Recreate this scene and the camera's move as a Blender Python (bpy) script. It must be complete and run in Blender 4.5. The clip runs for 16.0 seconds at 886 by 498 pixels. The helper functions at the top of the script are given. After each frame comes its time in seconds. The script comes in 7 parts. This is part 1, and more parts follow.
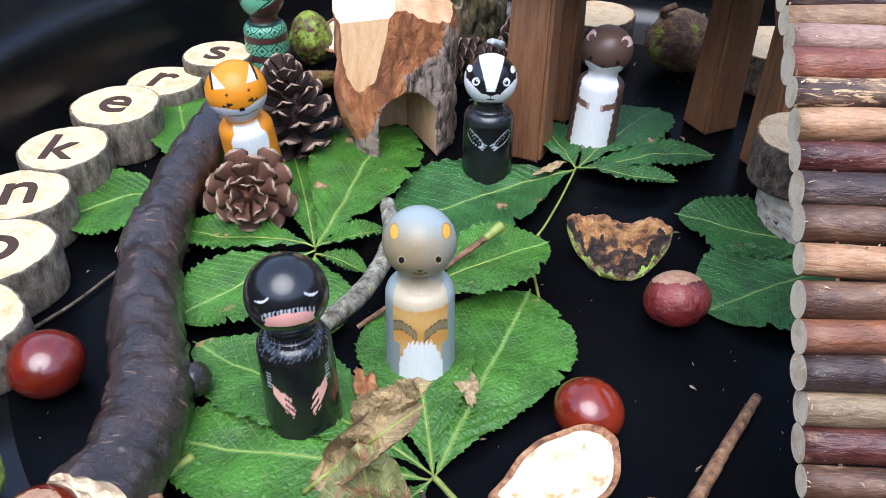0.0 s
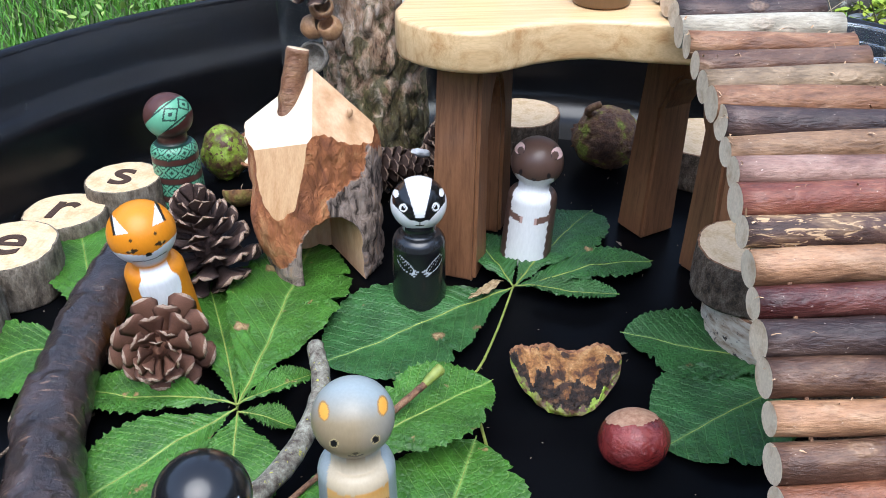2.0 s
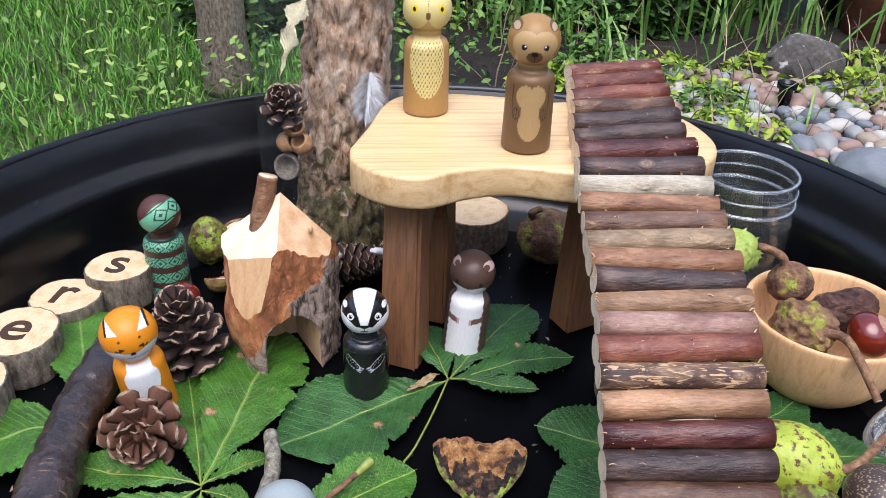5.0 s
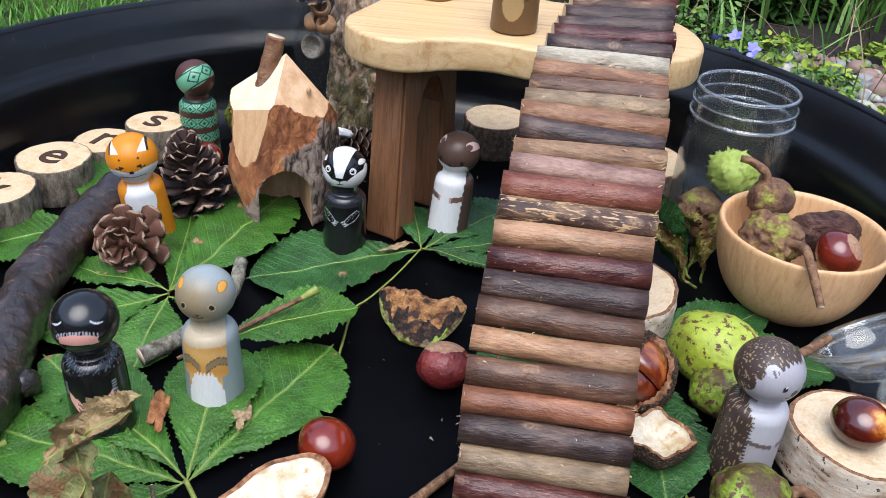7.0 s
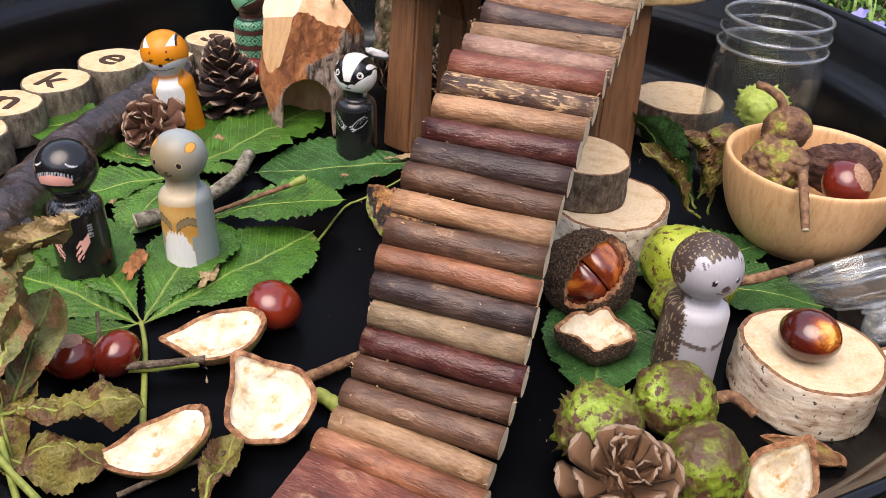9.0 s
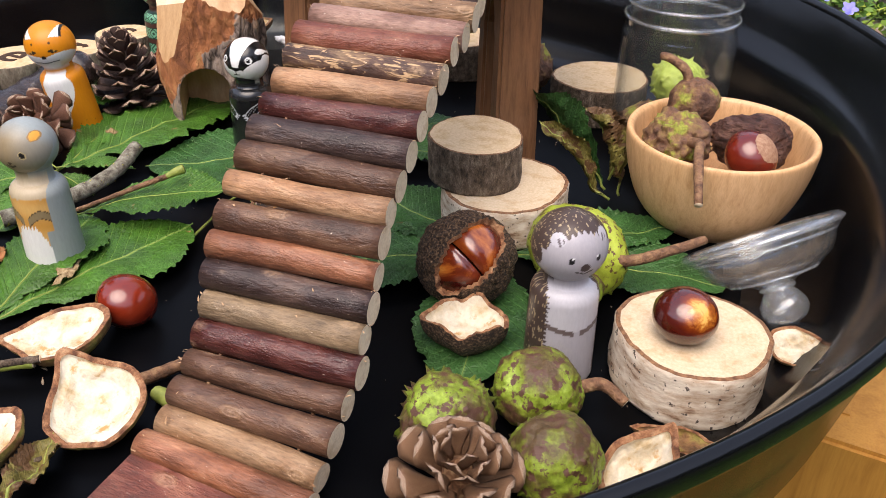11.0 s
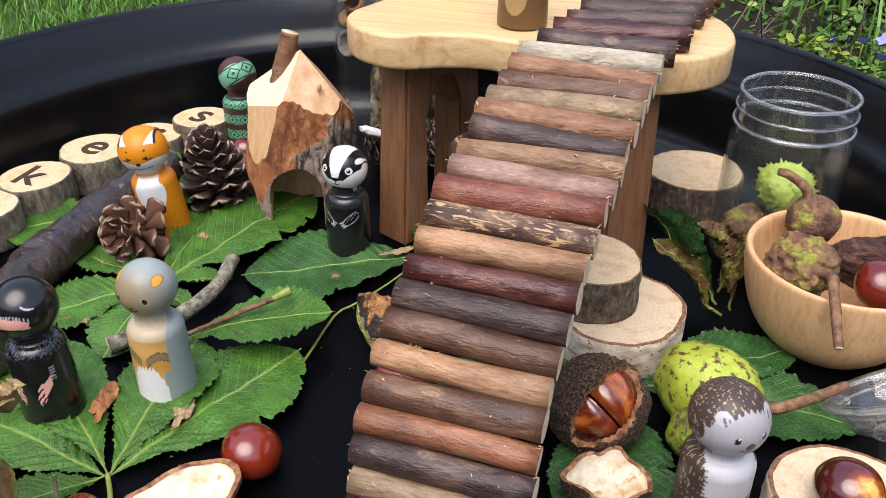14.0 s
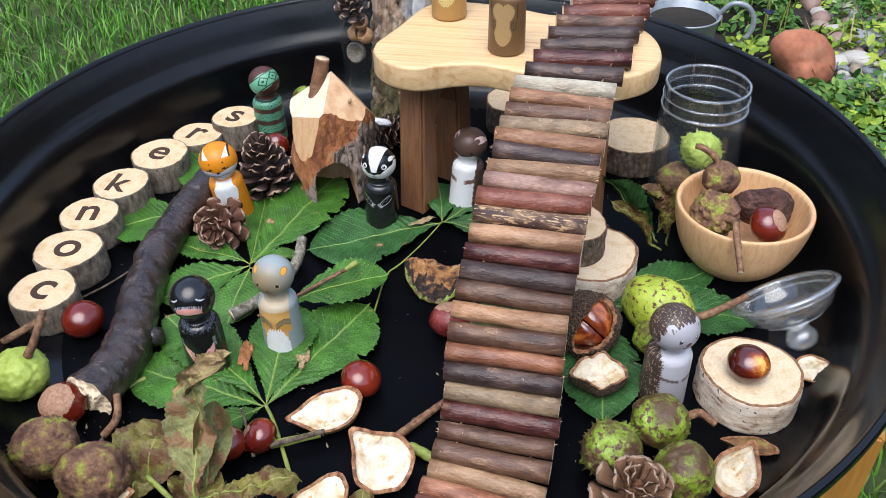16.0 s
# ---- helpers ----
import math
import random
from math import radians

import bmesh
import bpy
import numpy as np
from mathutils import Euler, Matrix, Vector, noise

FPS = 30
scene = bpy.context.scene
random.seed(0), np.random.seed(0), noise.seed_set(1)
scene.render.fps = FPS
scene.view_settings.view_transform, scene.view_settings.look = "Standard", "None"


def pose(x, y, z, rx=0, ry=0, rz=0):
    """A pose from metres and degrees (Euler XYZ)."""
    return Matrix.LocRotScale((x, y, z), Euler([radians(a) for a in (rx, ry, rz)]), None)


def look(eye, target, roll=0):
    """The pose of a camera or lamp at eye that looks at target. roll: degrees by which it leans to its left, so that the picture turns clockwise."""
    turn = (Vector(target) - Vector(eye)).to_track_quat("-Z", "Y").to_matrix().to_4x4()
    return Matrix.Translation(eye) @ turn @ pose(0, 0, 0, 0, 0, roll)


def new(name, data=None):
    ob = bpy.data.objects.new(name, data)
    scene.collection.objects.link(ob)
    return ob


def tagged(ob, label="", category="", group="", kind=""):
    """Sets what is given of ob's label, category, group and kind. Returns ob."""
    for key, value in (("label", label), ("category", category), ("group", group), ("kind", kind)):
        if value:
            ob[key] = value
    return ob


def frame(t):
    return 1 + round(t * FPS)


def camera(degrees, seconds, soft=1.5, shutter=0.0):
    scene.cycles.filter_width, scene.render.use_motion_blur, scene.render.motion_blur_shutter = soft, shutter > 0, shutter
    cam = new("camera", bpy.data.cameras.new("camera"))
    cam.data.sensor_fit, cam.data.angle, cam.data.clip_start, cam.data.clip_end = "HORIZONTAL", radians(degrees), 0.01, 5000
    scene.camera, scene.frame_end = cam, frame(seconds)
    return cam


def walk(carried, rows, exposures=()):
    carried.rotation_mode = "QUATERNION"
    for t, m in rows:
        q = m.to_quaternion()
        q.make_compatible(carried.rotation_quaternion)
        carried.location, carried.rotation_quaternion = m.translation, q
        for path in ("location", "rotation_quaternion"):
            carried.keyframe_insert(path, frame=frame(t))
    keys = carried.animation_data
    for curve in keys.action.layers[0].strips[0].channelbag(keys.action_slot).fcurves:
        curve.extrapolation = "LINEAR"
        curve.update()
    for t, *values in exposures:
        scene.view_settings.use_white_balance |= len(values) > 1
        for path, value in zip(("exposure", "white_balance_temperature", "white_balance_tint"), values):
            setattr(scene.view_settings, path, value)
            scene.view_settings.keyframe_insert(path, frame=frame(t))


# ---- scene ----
cam = camera(55.9, 16.0, 0.6)
METRES, EYE, TILT, LEAN, TURN = 0.77, 0.2448, -36.3, -0.5, 0.0
ROWS = [
    (0.0, 0.0, 0.0, 0.0, 0.0, 0.0, -0.0),
    (0.5, -0.0034, 0.01, 0.0082, -0.14, 1.19, 0.29),
    (1.0, -0.0089, 0.0268, 0.0209, -1.22, 2.24, 1.31),
    (1.5, -0.0106, 0.0379, 0.0343, -2.99, 3.19, 2.64),
    (2.0, 0.0007, 0.0361, 0.0474, -4.65, 3.96, 3.63),
    (2.5, 0.0063, 0.0196, 0.0652, -5.5, 4.51, 4.07),
    (3.0, 0.0103, 0.0011, 0.0826, -5.87, 4.5, 4.0),
    (5.5, 0.0613, -0.0817, 0.0902, -3.91, 5.54, 0.47),
    (6.0, 0.0895, -0.082, 0.0609, -2.98, 4.83, -1.2),
    (6.5, 0.1184, -0.0823, 0.0366, -0.82, 4.32, -3.16),
    (7.0, 0.16, -0.0969, 0.0074, 3.25, 4.33, -6.21),
    (7.5, 0.1943, -0.0984, -0.0085, 7.47, 4.25, -9.1),
    (8.0, 0.2262, -0.0899, -0.0253, 9.74, 3.65, -10.94),
    (8.5, 0.2597, -0.093, -0.0334, 11.34, 3.16, -11.62),
    (9.0, 0.2859, -0.0866, -0.0468, 12.62, 2.75, -11.6),
    (11.5, 0.3754, -0.018, -0.0309, 13.36, 3.19, -9.67),
    (12.0, 0.3799, -0.0104, -0.0162, 12.91, 3.69, -9.62),
    (12.5, 0.3636, -0.0136, 0.0051, 12.87, 4.42, -9.9),
    (13.0, 0.3394, -0.0176, 0.0157, 13.32, 4.82, -10.12),
    (13.5, 0.31, -0.0208, 0.0192, 14.02, 4.42, -10.26),
    (14.0, 0.2812, -0.0419, 0.029, 14.37, 3.18, -10.01),
    (14.5, 0.2688, -0.0903, 0.0362, 13.53, 1.47, -8.44),
    (15.0, 0.2541, -0.1498, 0.0492, 12.07, -0.13, -7.02),
    (15.5, 0.2433, -0.2165, 0.0592, 10.61, -1.29, -5.98),
    (16.0, 0.2414, -0.2801, 0.07, 9.35, -2.6, -5.02),
]
walk(cam, [(t, pose(0, 0, EYE, TILT, LEAN, TURN) @ pose(METRES * x, METRES * y, METRES * z, 90 + pitch, roll, yaw)) for t, x, y, z, yaw, pitch, roll in ROWS],
     exposures=[(0.0, 1.76, 5900, 10), (2.0, 1.68, 5950, 9), (3.2, 1.54, 6150, 10), (5.5, 1.50, 6400, 15), (7.0, 1.41, 6250, 10), (8.0, 1.49, 6950, 13), (9.0, 1.50, 7500, 17),
                (12.0, 1.50, 7500, 17), (13.5, 1.51, 7200, 15), (14.5, 1.45, 6750, 12), (16.0, 1.42, 6350, 10)])

# ---- light ----
SUN_TURN, SUN_HIGH = 185.0, 66.0
world = bpy.data.worlds.new("sky_world")
scene.world = world
world.use_nodes = True
wn = world.node_tree
sky = wn.nodes.new("ShaderNodeTexSky")
sky.sky_type = "NISHITA"
sky.sun_disc = False
sky.sun_elevation, sky.sun_rotation = radians(SUN_HIGH), radians(SUN_TURN)
sky.air_density, sky.dust_density, sky.ozone_density = 1.0, 1.2, 1.5
sky_soft = wn.nodes.new("ShaderNodeHueSaturation")
sky_soft.inputs["Saturation"].default_value = 0.8
wn.links.new(sky.outputs[0], sky_soft.inputs["Color"])
wn.links.new(sky_soft.outputs[0], wn.nodes["Background"].inputs[0])
wn.nodes["Background"].inputs[1].default_value = 0.15
sun = new("sun", bpy.data.lights.new("sun", "SUN"))
sun.data.energy, sun.data.angle, sun.data.color = 1.3, radians(55), (1.0, 0.965, 0.92)
a, b = radians(SUN_TURN), radians(SUN_HIGH)
sun.matrix_basis = look((0, 0, 3), (-math.sin(a) * math.cos(b), -math.cos(a) * math.cos(b), 3 - math.sin(b)))


# ---- mesh helpers ----
class Mb:
    """Gathers vertices and faces; uv and col are given per vertex."""

    def __init__(self):
        self.v, self.f, self.m, self.uv, self.col, self.s = [], [], [], [], [], []

    def add(self, v, f, m=0, uv=None, col=None, smooth=True):
        n = len(self.v)
        self.v += [tuple(p) for p in v]
        self.f += [tuple(n + i for i in q) for q in f]
        self.m += [m] * len(f) if isinstance(m, int) else list(m)
        self.s += [smooth] * len(f)
        self.uv += uv or [(0.0, 0.0)] * len(v)
        self.col += col or [(1.0, 1.0, 1.0)] * len(v)
        return self

    def mesh(self, name, mats):
        me = bpy.data.meshes.new(name)
        me.from_pydata(self.v, [], self.f)
        for k in mats if isinstance(mats, (list, tuple)) else [mats]:
            me.materials.append(k)
        me.polygons.foreach_set("material_index", self.m)
        me.polygons.foreach_set("use_smooth", self.s)
        loops = np.empty(len(me.loops), dtype=np.int32)
        me.loops.foreach_get("vertex_index", loops)
        layer = me.uv_layers.new(name="UVMap")
        layer.data.foreach_set("uv", np.array(self.uv, dtype=np.float32)[loops].ravel())
        ca = me.color_attributes.new("paint", "FLOAT_COLOR", "POINT")
        ca.data.foreach_set("color", np.c_[np.array(self.col, dtype=np.float32), np.ones(len(self.v), dtype=np.float32)].ravel())
        me.update()
        return me

    def ob(self, name, mats, parent=None, label="", m=None):
        o = new(name, self.mesh(name, mats))
        if parent is not None:
            o.parent = parent
        if m is not None:
            o.matrix_basis = m
        return tagged(o, label)


def thing(name, label, category, m, group="", kind=""):
    e = new(name)
    e.empty_display_size = 0.01
    e.matrix_basis = m
    return tagged(e, label, category, group, kind)


def lathe(prof, seg=48, wob=None, cap=True):
    """Turns a profile of (radius, height) round z. wob(angle, radius, z) gives a changed radius."""
    v, f = [], []
    n = len(prof)
    for r, z in prof:
        for k in range(seg):
            a = 2 * math.pi * k / seg
            q = wob(a, r, z) if wob else r
            v.append((q * math.cos(a), q * math.sin(a), z))
    for i in range(n - 1):
        for k in range(seg):
            l = (k + 1) % seg
            f.append((i * seg + k, i * seg + l, (i + 1) * seg + l, (i + 1) * seg + k))
    if cap:
        if prof[0][0] > 1e-5:
            f.append(tuple(reversed(range(seg))))
        if prof[-1][0] > 1e-5:
            f.append(tuple(range((n - 1) * seg, n * seg)))
    return v, f


def tube(pts, rad, seg=12, rough=0.0, seed=0):
    """A closed tube along points, with a radius for each."""
    P = [Vector(p) for p in pts]
    v, f = [], []
    side = None
    for i, p in enumerate(P):
        d = (P[min(i + 1, len(P) - 1)] - P[max(i - 1, 0)]).normalized()
        if side is None:
            side = d.cross(Vector((0.3, 0.2, 1))).normalized()
        side = (side - d * side.dot(d)).normalized()
        up = d.cross(side)
        for k in range(seg):
            a = 2 * math.pi * k / seg
            w = side * math.cos(a) + up * math.sin(a)
            q = rad[i] * (1 + rough * noise.noise((p + w * rad[i]) * (0.8 / max(rad[i], 1e-4)) + Vector((seed, seed * 2.3, 0))))
            v.append(p + w * q)
    for i in range(len(P) - 1):
        for k in range(seg):
            l = (k + 1) % seg
            f.append((i * seg + k, i * seg + l, (i + 1) * seg + l, (i + 1) * seg + k))
    side_faces = len(f)
    f.append(tuple(reversed(range(seg))))
    f.append(tuple(range((len(P) - 1) * seg, len(P) * seg)))
    return v, f, side_faces


def curve_pts(ctrl, n):
    """A smooth line (Catmull-Rom) through control points."""
    C = [Vector(c) for c in ctrl]
    out = []
    for i in range(n):
        s = i / (n - 1) * (len(C) - 1)
        k = min(int(s), len(C) - 2)
        t = s - k
        p0, p1, p2, p3 = C[max(k - 1, 0)], C[k], C[k + 1], C[min(k + 2, len(C) - 1)]
        out.append(0.5 * ((2 * p1) + (p2 - p0) * t + (2 * p0 - 5 * p1 + 4 * p2 - p3) * t * t + (3 * p1 - p0 - 3 * p2 + p3) * t ** 3))
    return out


def lerp(a, b, t):
    return a + (b - a) * t


def mix(c, d, t):
    t = min(max(t, 0.0), 1.0)
    return tuple(lerp(x, y, t) for x, y in zip(c, d))


def ico(sub):
    bm = bmesh.new()
    bmesh.ops.create_icosphere(bm, subdivisions=sub, radius=1.0)
    bm.verts.ensure_lookup_table()
    v = [Vector(p.co) for p in bm.verts]
    f = [[q.index for q in p.verts] for p in bm.faces]
    bm.free()
    return v, f


ICO = {k: ico(k) for k in (1, 2, 3, 4, 5)}


def fbm(p, octaves=4):
    return noise.fractal(p, 1.0, 2.0, octaves)


# ---- materials ----
def nodes_of(name):
    m = bpy.data.materials.new(name)
    m.use_nodes = True
    t = m.node_tree
    return m, t, t.nodes["Principled BSDF"]


def set_in(node, **kw):
    for k, val in kw.items():
        node.inputs[k.replace("_", " ")].default_value = val


def ramp_of(t, src, cols):
    r = t.nodes.new("ShaderNodeValToRGB")
    e = r.color_ramp.elements
    while len(e) < len(cols):
        e.new(0.5)
    for q, (p, c) in zip(e, cols):
        q.position, q.color = p, (*c, 1)
    t.links.new(src, r.inputs[0])
    return r.outputs[0]


def noise_of(t, scale, detail=6.0, stretch=(1, 1, 1), coord="Object", rough=0.6, distort=0.0, shift=None):
    tc = t.nodes.new("ShaderNodeTexCoord")
    mp = t.nodes.new("ShaderNodeMapping")
    mp.inputs["Scale"].default_value = stretch
    t.links.new(tc.outputs[coord], mp.inputs[0])
    if shift:
        oi = t.nodes.new("ShaderNodeObjectInfo")
        cm = t.nodes.new("ShaderNodeCombineXYZ")
        mu = t.nodes.new("ShaderNodeMath")
        mu.operation, mu.inputs[1].default_value = "MULTIPLY", shift
        t.links.new(oi.outputs["Random"], mu.inputs[0])
        for k in range(3):
            t.links.new(mu.outputs[0], cm.inputs[k])
        t.links.new(cm.outputs[0], mp.inputs["Location"])
    n = t.nodes.new("ShaderNodeTexNoise")
    set_in(n, Scale=scale, Detail=detail, Roughness=rough, Distortion=distort)
    t.links.new(mp.outputs[0], n.inputs["Vector"])
    return n.outputs["Fac"], n


def blend(t, fac, a, b, how="MIX"):
    x = t.nodes.new("ShaderNodeMix")
    x.data_type, x.blend_type = "RGBA", how
    for sock, val in ((x.inputs[0], fac), (x.inputs[6], a), (x.inputs[7], b)):
        if isinstance(val, (int, float)):
            sock.default_value = val
        elif isinstance(val, tuple):
            sock.default_value = (*val, 1)
        else:
            t.links.new(val, sock)
    return x.outputs[2]


def bump_to(t, bsdf, src, strength, dist):
    bp = t.nodes.new("ShaderNodeBump")
    set_in(bp, Strength=strength, Distance=dist)
    t.links.new(src, bp.inputs["Height"])
    old = bsdf.inputs["Normal"].links
    if old:
        t.links.new(old[0].from_socket, bp.inputs["Normal"])
    t.links.new(bp.outputs[0], bsdf.inputs["Normal"])


def surf(name, cols, scale, rough=0.6, stretch=(1, 1, 1), bump=0.3, dist=0.0006, spots=None, spot_scale=60.0, fine=None, spec=0.4, coat=0.0, shift=7.0, rough_var=0.15, distort=0.0, pos=(0.42, 0.6), k=4.0):
    """A surface with two scales of colour noise, bump and uneven gloss."""
    m, t, b = nodes_of(name)
    scale, spot_scale = scale * k, spot_scale * k
    fac, _ = noise_of(t, scale, 8, stretch, shift=shift, distort=distort)
    col = ramp_of(t, fac, cols)
    if fine:
        f2, _ = noise_of(t, scale * 6, 4, stretch, shift=shift)
        f2r = ramp_of(t, f2, [(0.3, (fine, fine, fine)), (0.7, (1.0, 1.0, 1.0))])
        col = blend(t, 1.0, col, f2r, "MULTIPLY")
    if spots:
        f3, _ = noise_of(t, spot_scale, 5, shift=shift)
        f3r = ramp_of(t, f3, [(pos[0], (0, 0, 0)), (pos[1], (1, 1, 1))])
        col = blend(t, f3r, col, spots)
    t.links.new(col, b.inputs["Base Color"])
    fr, _ = noise_of(t, scale * 2, 4, stretch, shift=shift)
    rr = t.nodes.new("ShaderNodeMapRange")
    set_in(rr, To_Min=rough - rough_var, To_Max=rough + rough_var)
    t.links.new(fr, rr.inputs["Value"])
    t.links.new(rr.outputs[0], b.inputs["Roughness"])
    b.inputs["Specular IOR Level"].default_value = spec
    b.inputs["Coat Weight"].default_value = coat
    b.inputs["Coat Roughness"].default_value = 0.16
    if bump:
        fb, _ = noise_of(t, scale * 3, 10, stretch, shift=shift)
        bump_to(t, b, fb, bump, dist)
    return m


def painted(name, rough=0.38, coat=0.10):
    """Brush paint on turned wood, its colours laid on the mesh."""
    m, t, b = nodes_of(name)
    at = t.nodes.new("ShaderNodeAttribute")
    at.attribute_name = "paint"
    f, _ = noise_of(t, 900, 4, (1, 1, 0.25))
    r = ramp_of(t, f, [(0.3, (0.90, 0.90, 0.90)), (0.7, (1, 1, 1))])
    t.links.new(blend(t, 1.0, at.outputs["Color"], r, "MULTIPLY"), b.inputs["Base Color"])
    b.inputs["Roughness"].default_value = rough
    b.inputs["Coat Weight"].default_value = coat
    b.inputs["Coat Roughness"].default_value = 0.2
    b.inputs["Specular IOR Level"].default_value = 0.3
    f2, _ = noise_of(t, 500, 5, (1, 1, 0.4))
    bump_to(t, b, f2, 0.12, 0.0003)
    return m


def rings(name, light, dark, scale=260.0, rough=0.7):
    """Sawn end grain with rings round the middle."""
    m, t, b = nodes_of(name)
    tc = t.nodes.new("ShaderNodeTexCoord")
    w = t.nodes.new("ShaderNodeTexWave")
    w.wave_type, w.rings_direction = "RINGS", "Z"
    set_in(w, Scale=scale / 2.4, Distortion=5.0, Detail=4.0, Detail_Scale=1.2)
    t.links.new(tc.outputs["Object"], w.inputs["Vector"])
    f, _ = noise_of(t, 130, 6, shift=5.0)
    col = ramp_of(t, f, [(0.34, dark), (0.52, light)])
    wr = ramp_of(t, w.outputs["Fac"], [(0.0, (0.86, 0.83, 0.78)), (1.0, (1, 1, 1))])
    col = blend(t, 0.3, col, wr, "MULTIPLY")
    f2, _ = noise_of(t, 900, 3)
    col = blend(t, 0.6, col, ramp_of(t, f2, [(0.35, (0.75, 0.72, 0.68)), (0.65, (1, 1, 1))]), "MULTIPLY")
    t.links.new(col, b.inputs["Base Color"])
    b.inputs["Roughness"].default_value = rough
    b.inputs["Specular IOR Level"].default_value = 0.25
    bump_to(t, b, f2, 0.15, 0.0003)
    return m


def timber(name, light, dark, along=(1, 14, 14), scale=22.0, rough=0.45, coat=0.1):
    """Planed timber with grain along one axis."""
    m, t, b = nodes_of(name)
    f, _ = noise_of(t, scale, 6, along, distort=0.6, shift=4.0)
    col = ramp_of(t, f, [(0.25, dark), (0.45, mix(light, dark, 0.35)), (0.62, light), (0.75, mix(light, dark, 0.2))])
    f2, _ = noise_of(t, scale * 7, 4, along)
    col = blend(t, 0.7, col, ramp_of(t, f2, [(0.3, (0.8, 0.76, 0.7)), (0.6, (1, 1, 1))]), "MULTIPLY")
    t.links.new(col, b.inputs["Base Color"])
    b.inputs["Roughness"].default_value = rough
    b.inputs["Coat Weight"].default_value = coat
    bump_to(t, b, f2, 0.12, 0.0004)
    return m


def leafy(name, base, vein, dry, dry_amt, rough=0.42, back=0.2):
    """A leaf with a midrib and side veins; uv runs along and across the blade."""
    m, t, b = nodes_of(name)
    uv = t.nodes.new("ShaderNodeUVMap")
    sx = t.nodes.new("ShaderNodeSeparateXYZ")
    t.links.new(uv.outputs[0], sx.inputs[0])

    def calc(op, x, y=None, z=None):
        n = t.nodes.new("ShaderNodeMath")
        n.operation = op
        for sock, val in zip(n.inputs, (x, y, z)):
            if val is None:
                continue
            if isinstance(val, (int, float)):
                sock.default_value = val
            else:
                t.links.new(val, sock)
        return n.outputs[0]

    across = calc("ABSOLUTE", calc("SUBTRACT", sx.outputs[1], 0.5))
    mid = calc("SMOOTH_MIN", calc("DIVIDE", across, 0.022), 1.0, 0.1)
    wave = calc("SINE", calc("MULTIPLY", calc("SUBTRACT", sx.outputs[0], calc("MULTIPLY", across, 0.55)), 105.0))
    side = calc("SMOOTH_MAX", calc("MULTIPLY", calc("SUBTRACT", wave, 0.9), 10.0), 0.0, 0.05)
    f, _ = noise_of(t, 60, 6, shift=9.0)
    col = ramp_of(t, f, [(0.32, tuple(c * 0.60 for c in base)), (0.5, base), (0.68, tuple(c * 1.5 for c in base))])
    f4, _ = noise_of(t, 700, 5)
    col = blend(t, 0.9, col, ramp_of(t, f4, [(0.3, (0.62, 0.68, 0.6)), (0.7, (1.05, 1.05, 1.05))]), "MULTIPLY")
    # cells between the finest veins
    tc = t.nodes.new("ShaderNodeTexCoord")
    vo = t.nodes.new("ShaderNodeTexVoronoi")
    vo.feature = "DISTANCE_TO_EDGE"
    vo.inputs["Scale"].default_value = 420
    t.links.new(tc.outputs["Object"], vo.inputs["Vector"])
    net = ramp_of(t, vo.outputs["Distance"], [(0.0, (1, 1, 1)), (0.10, (0, 0, 0))])
    col = blend(t, calc("MULTIPLY", net, 0.10), col, vein)
    col = blend(t, calc("MULTIPLY", side, 0.38), col, vein)
    col = blend(t, calc("SUBTRACT", 1.0, mid), col, vein)
    fd, _ = noise_of(t, 75, 5, shift=11.0)
    dr = ramp_of(t, fd, [(0.72 - dry_amt, (0, 0, 0)), (0.76 - dry_amt, (1, 1, 1))])
    col = blend(t, dr, col, dry)
    # round dry spots with a darker edge
    vs_ = t.nodes.new("ShaderNodeTexVoronoi")
    vs_.inputs["Scale"].default_value = 52
    t.links.new(tc.outputs["Object"], vs_.inputs["Vector"])
    sp = t.nodes.new("ShaderNodeSeparateColor")
    t.links.new(vs_.outputs["Color"], sp.inputs[0])
    some = calc("GREATER_THAN", sp.outputs[0], 0.86 - dry_amt)
    wob, _ = noise_of(t, 300, 3)
    near = calc("ADD", vs_.outputs["Distance"], calc("MULTIPLY", calc("SUBTRACT", wob, 0.5), 0.16))
    spot = calc("MULTIPLY", ramp_of(t, near, [(0.15, (1, 1, 1)), (0.19, (0, 0, 0))]), some)
    rim = calc("MULTIPLY", ramp_of(t, near, [(0.11, (0, 0, 0)), (0.15, (1, 1, 1)), (0.20, (0, 0, 0))]), some)
    col = blend(t, spot, col, mix(dry, (0.36, 0.26, 0.13), 0.5))
    col = blend(t, calc("MULTIPLY", rim, 0.8), col, mix(dry, (0.05, 0.025, 0.01), 0.75))
    # pale scratches and dust
    fs, _ = noise_of(t, 260, 6, (1, 2.6, 1), shift=5.0)
    col = blend(t, calc("MULTIPLY", ramp_of(t, fs, [(0.66, (0, 0, 0)), (0.72, (1, 1, 1))]), 0.35), col, mix(vein, (0.5, 0.55, 0.4), 0.5))
    t.links.new(col, b.inputs["Base Color"])
    fr, _ = noise_of(t, 90, 4)
    rr = t.nodes.new("ShaderNodeMapRange")
    set_in(rr, To_Min=rough - 0.12, To_Max=rough + 0.18)
    t.links.new(fr, rr.inputs["Value"])
    t.links.new(rr.outputs[0], b.inputs["Roughness"])
    b.inputs["Specular IOR Level"].default_value = 0.36
    bump_to(t, b, side, 0.5, -0.0006)
    bump_to(t, b, vo.outputs["Distance"], 0.6, 0.0012)
